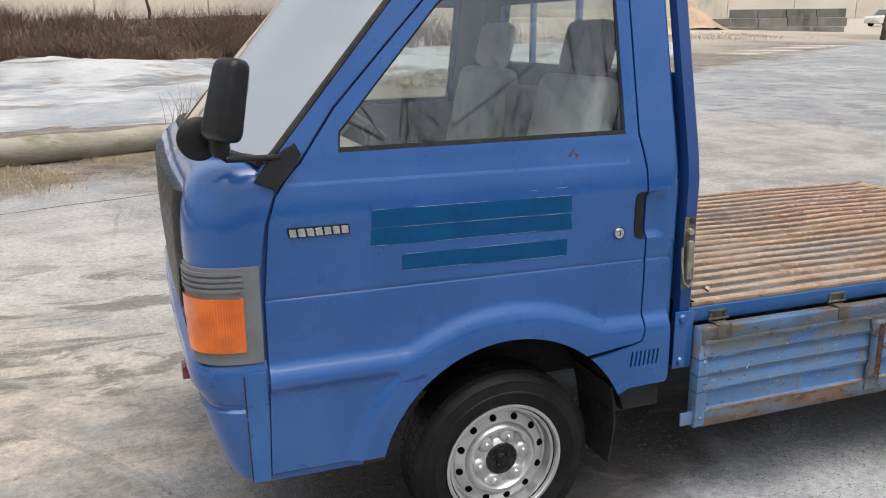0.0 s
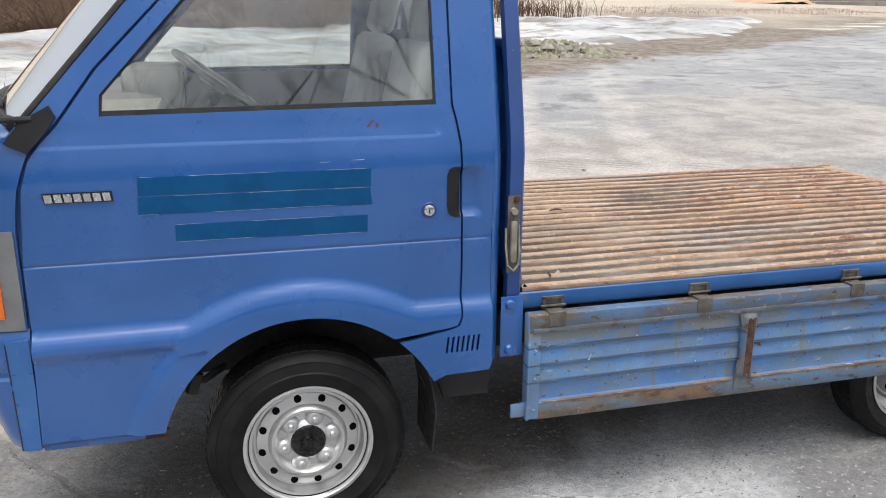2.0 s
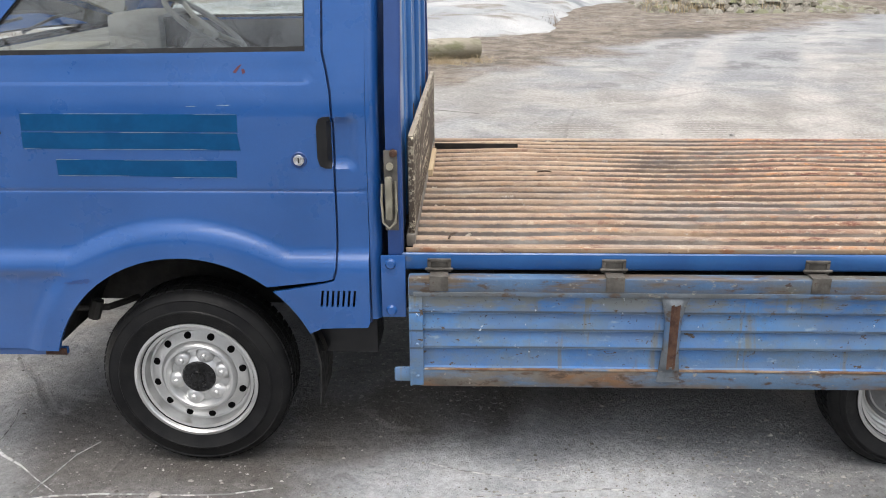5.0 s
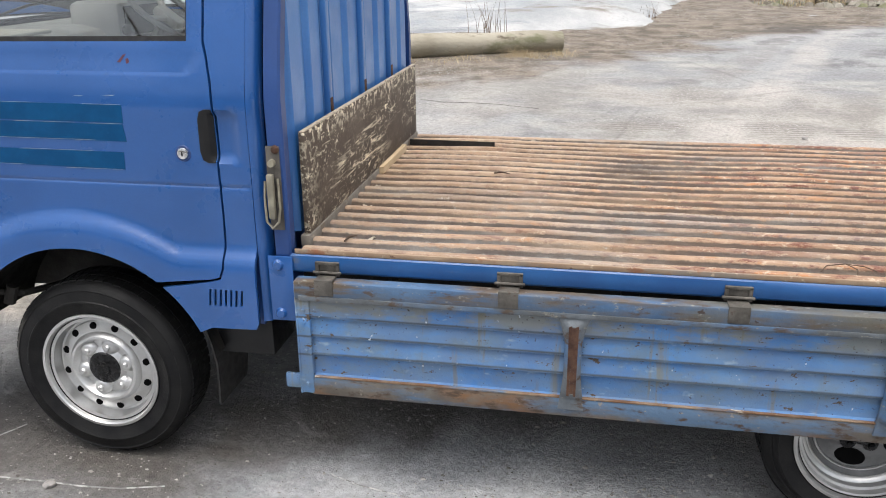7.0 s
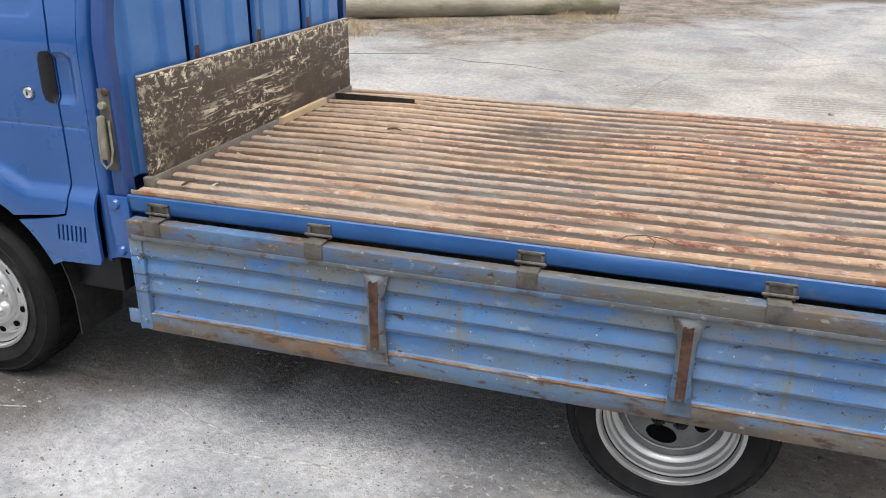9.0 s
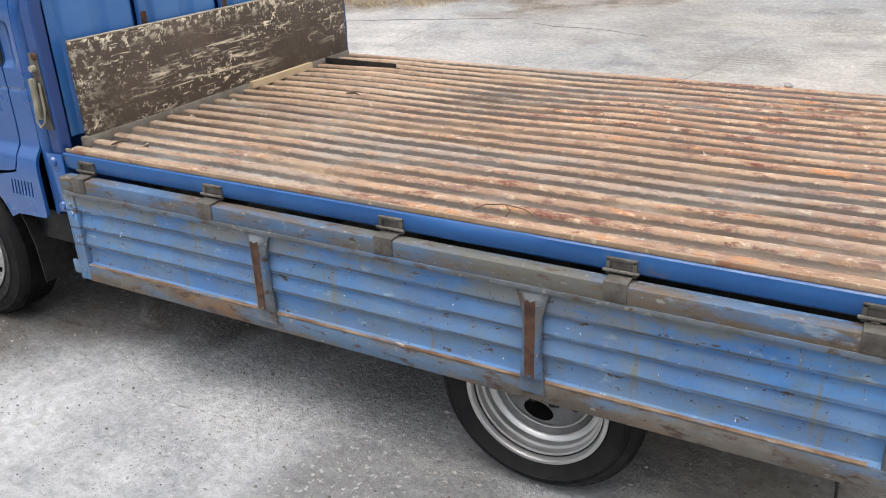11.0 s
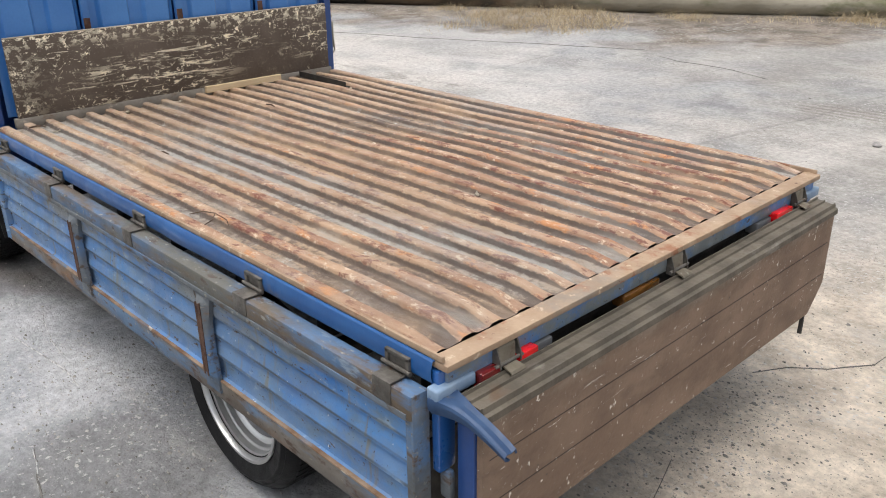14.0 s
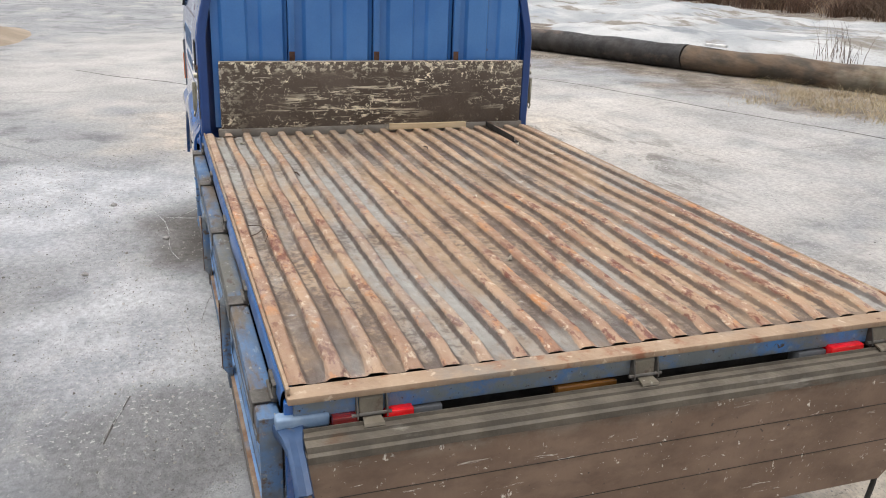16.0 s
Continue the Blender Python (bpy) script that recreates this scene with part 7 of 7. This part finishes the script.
M_CHALK = surf("chalky_scrape", (0.50, 0.50, 0.49), (0.62, 0.62, 0.60), 20, (0.85, 0.95), bump=0.3, bscale=60,
               spots=[((0.25, 0.245, 0.24), 26, 0.46, 0.56, (1, 1, 1))])
for pts, w in (([(-0.04, 2.39), (0.23, 2.32), (0.44, 2.18), (0.60, 2.02)], 0.016), ([(0.25, 2.56), (0.27, 2.44), (0.28, 2.30)], 0.007), ([(0.64, 2.31), (0.54, 2.14), (0.50, 2.02)], 0.009), ([(0.02, 2.47), (0.22, 2.30), (0.30, 2.20)], 0.008),
               ([(3.05, 1.73), (2.93, 1.758), (2.76, 1.81)], 0.012), ([(1.80, 2.20), (2.0, 2.15), (2.25, 2.12)], 0.009), ([(1.95, 2.02), (2.2, 2.08), (2.5, 2.04)], 0.011), ([(0.2, 1.9), (0.9, 2.02), (1.3, 2.05)], 0.008)):
    crack(pts, w, "pale scrape on the damp concrete", 30 + int(100 * w), 0.05, M_CHALK)

# ---- far things ----
M_BLOCK = surf("concrete_block", (0.17, 0.17, 0.155), (0.27, 0.265, 0.24), 0.7, (0.85, 0.95), bump=0.4, bscale=8, bdist=0.02, vary=0.35, spots=[((0.12, 0.115, 0.11), 0.8, 0.55, 0.7, (1, 1, 0.5))])
stack = thing("block_stack", (42.8, 48.2, ground_z(42.8, 48.2)), "stack of grey concrete building blocks, three courses high", "block stack")
along = Vector((8.2, -6.3, 0)).normalized()
yaw = math.degrees(math.atan2(along.y, along.x))
block = bmesh.new()
box(block, -0.93, 0.93, -0.3, 0.3, 0.0, 0.58, 0.03)
block_mesh = mesh_of("block", block, M_BLOCK)
for row in range(3):
    for k in range(5):
        if row == 2 and k == 0:
            continue
        ob = new("block", block_mesh)
        ob.parent = stack
        ob.matrix_local = pose(0, 0, 0.60 * row - 0.35, 0, 0, yaw) @ Matrix.Translation(((k - 2) * 1.89 + (0.12 if row % 2 else 0.0), 0.04 * ((row * 3 + k) % 3 - 1), 0))
M_SAND = surf("orange_sand", (0.42, 0.29, 0.19), (0.52, 0.38, 0.26), 1.0, (0.9, 1.0), bump=0.3, bscale=10, bdist=0.03)


def heap(name, x, y, r, h, material, label, squash=1.0):
    bm = bmesh.new()
    rows = []
    for i in range(13):
        f = i / 12
        rows.append([(x + r * f * math.cos(a) * (1 + 0.25 * fbm(math.cos(a), math.sin(a), 1.5, 3, x)), y + squash * r * f * math.sin(a) * (1 + 0.25 * fbm(math.cos(a), math.sin(a), 1.5, 3, x)), 0) for a in [2 * math.pi * k / 28 for k in range(28)]])
    vs = grid(bm, rows, closed=True)
    bmesh.ops.remove_doubles(bm, verts=bm.verts, dist=1e-5)
    for v in bm.verts:
        d = math.hypot(v.co.x - x, (v.co.y - y) / squash) / r
        v.co.z = ground_z(v.co.x, v.co.y) - 0.06 + h * max(0.0, 1 - d) ** 1.2 * (1 + 0.25 * fbm(v.co.x, v.co.y, 1.3, 3, 4.0))
    return tagged(part(name, bm, material, None, "", True, 180), label, "heap", kind="structure")


M_TANSOIL = surf("tan_soil", (0.28, 0.225, 0.165), (0.38, 0.31, 0.235), 1.5, (0.9, 1.0), bump=0.4, bscale=14, bdist=0.03)
heap("sand_heap", 38.5, 51.6, 2.9, 2.0, M_SAND, "heap of orange sand beside the blocks")
heap("soil_ridge", -10.6, -0.7, 2.8, 0.26, M_TANSOIL, "low ridge of tan soil at the yard's edge", 0.35)
heap("soil_mound", -2.2, 21.4, 2.2, 0.6, M_SOIL, "low mound of grey soil by the snow")

M_WALL = surf("pale_panel_wall", (0.72, 0.665, 0.57), (0.80, 0.75, 0.65), 0.12, (0.85, 0.95), bump=0.2, bscale=4, bdist=0.02, spots=[((0.42, 0.37, 0.31), 0.15, 0.56, 0.72, (1, 1, 0.4))])
factory = thing("factory_hall", (-12.0, 86.0, ground_z(0, 86)), "long pale panelled factory hall across the far yard", "hall")
for k in range(17):
    part("wall_panel", one_box(-62 + 10 * k, -52.12 + 10 * k, 84.0, 84.4, 2.4, 11.5, 0.04), M_WALL, factory)
part("hall_body", one_box(-62, 108, 84.42, 96, 2.4, 11.3), M_WALL, factory)
part("hall_roof", one_box(-62.4, 108.4, 83.7, 96.4, 11.52, 11.9), M_BLOCK, factory)
M_BARK = surf("dark_bark", (0.06, 0.045, 0.035), (0.11, 0.085, 0.065), 6, (0.9, 1.0), bump=0.5, bscale=18, bdist=0.02, stretch=(1, 1, 0.3))


def bare_tree(name, x, y, h, seed, label, stout=1.0):
    r = random.Random(seed)
    base = Vector((x, y, ground_z(x, y) - 0.1))
    tree = thing(name, base, label, "tree")
    trunk, crown = bmesh.new(), bmesh.new()
    pts = [base + Vector((r.uniform(-0.1, 0.1) * k, r.uniform(-0.1, 0.1) * k, h * 0.13 * k)) for k in range(7)]
    tube(trunk, pts, [0.021 * h * stout * (1 - 0.13 * k) for k in range(7)], 8)

    def branch(bm, p, d, length, rad, depth):
        q = p + d * length * 0.55 + Vector((r.uniform(-1, 1), r.uniform(-1, 1), r.uniform(-0.3, 0.6))) * length * 0.08
        e = q + (d + Vector((r.uniform(-1, 1), r.uniform(-1, 1), r.uniform(-0.2, 0.7))) * 0.3).normalized() * length * 0.5
        tube(bm, [p, q, e], [rad, rad * 0.75, rad * 0.4], 4 if depth > 1 else 3, cap=False)
        if depth > 0:
            for k in range(4 if depth > 1 else 5):
                s = p.lerp(e, r.uniform(0.3, 1.0))
                dd = (d * 0.7 + Vector((r.uniform(-1, 1), r.uniform(-1, 1), r.uniform(-0.1, 0.8)))).normalized()
                branch(bm, s, dd, length * r.uniform(0.45, 0.7), rad * 0.5, depth - 1)
    for k in range(9):
        p = pts[2 + k % 5].lerp(pts[min(6, 3 + k % 5)], r.random())
        a = r.uniform(0, 6.28)
        branch(crown, p, Vector((math.cos(a), math.sin(a), r.uniform(0.4, 1.2))).normalized(), h * r.uniform(0.22, 0.36), 0.008 * h * stout, 2 if stout == 1.0 else 3)
    part("trunk", trunk, M_BARK, tree)
    part("crown", crown, M_BARK, tree, "fine bare branches")


bare_tree("bare_tree", 38.6, 34.8, 9.0, 1, "dark bare tree at the edge of the yard")
for i, (x, y, h) in enumerate(((-9, -21, 12.8), (-4.5, -24, 14.2), (-1, -20, 11.8), (3.5, -23, 13.8), (7.5, -20, 12.0), (12, -24, 14.2), (17, -22, 12.8), (-13, -23, 13.4))):
    bare_tree("bare_tree", x, y, h, 20 + i, "bare leafless tree at the side of the yard", 0.45)
blade_stuff("roadside_brush", [(rng.uniform(-9, 14), -11.5 - abs(rng.normal(0, 1.5)), rng.uniform(0.7, 1.25)) for _ in range(60)], 60, 2.1, 0.35, 0.016, M_BRUSH, "tall bare brush along the yard's other side", "brush", 0.6, 16)
blade_stuff("roadside_brush", [(rng.uniform(-16, 24), -18 - abs(rng.normal(0, 2)), rng.uniform(0.8, 1.6)) for _ in range(260)], 24, 1.7, 0.5, 0.016, M_BRUSH, "dark bare brush along the yard's other side", "brush", 0.5, 15)
bare_tree("bare_tree", 2.0, 66.0, 6.5, 44, "thin bare tree before the hall")

# far parked car
M_CARPAINT = surf("white_car_paint", (0.70, 0.70, 0.70), (0.78, 0.78, 0.78), 2.0, (0.25, 0.4), coat=0.5, bump=0)
car = thing("parked_car", (62.0, 55.5, ground_z(62, 55.5)), "white parked car far across the yard", "car")
cx, cy, cz = 62.0, 55.5, ground_z(62, 55.5)
bm = bmesh.new()
rows = []
for x, w, z0, z1 in ((-2.1, 0.70, 0.45, 0.75), (-2.0, 0.80, 0.30, 0.85), (-1.0, 0.85, 0.25, 0.95), (1.0, 0.85, 0.25, 0.98), (1.95, 0.80, 0.30, 0.92), (2.1, 0.72, 0.45, 0.80)):
    rows.append([(cx + x, cy - w, cz + z0), (cx + x, cy - w, cz + z1 - 0.1), (cx + x, cy - w * 0.8, cz + z1), (cx + x, cy + w * 0.8, cz + z1), (cx + x, cy + w, cz + z1 - 0.1), (cx + x, cy + w, cz + z0)])
grid(bm, rows, closed=True)
bmesh.ops.holes_fill(bm, edges=bm.edges[:])
part("car_body", bm, M_CARPAINT, car)
bm = bmesh.new()
grid(bm, [[(cx + x * s, cy + y * s2, cz + z) for x, y in ((-1.0, -0.78), (1.25, -0.78), (1.25, 0.78), (-1.0, 0.78))] for s, s2, z in ((1.0, 1.0, 0.94), (0.72, 0.84, 1.38), (0.66, 0.78, 1.42))], closed=True)
bmesh.ops.holes_fill(bm, edges=bm.edges[:])
part("car_cabin", bm, M_VINYL, car)
for sx in (-1.3, 1.3):
    for sy in (-0.80, 0.64):
        part("car_wheel", revolve([(0.0, 0.0), (0.30, 0.0), (0.31, 0.05), (0.31, 0.13), (0.0, 0.16)], (cx + sx, cy + sy, cz + 0.31), 20), M_TYRE, car)
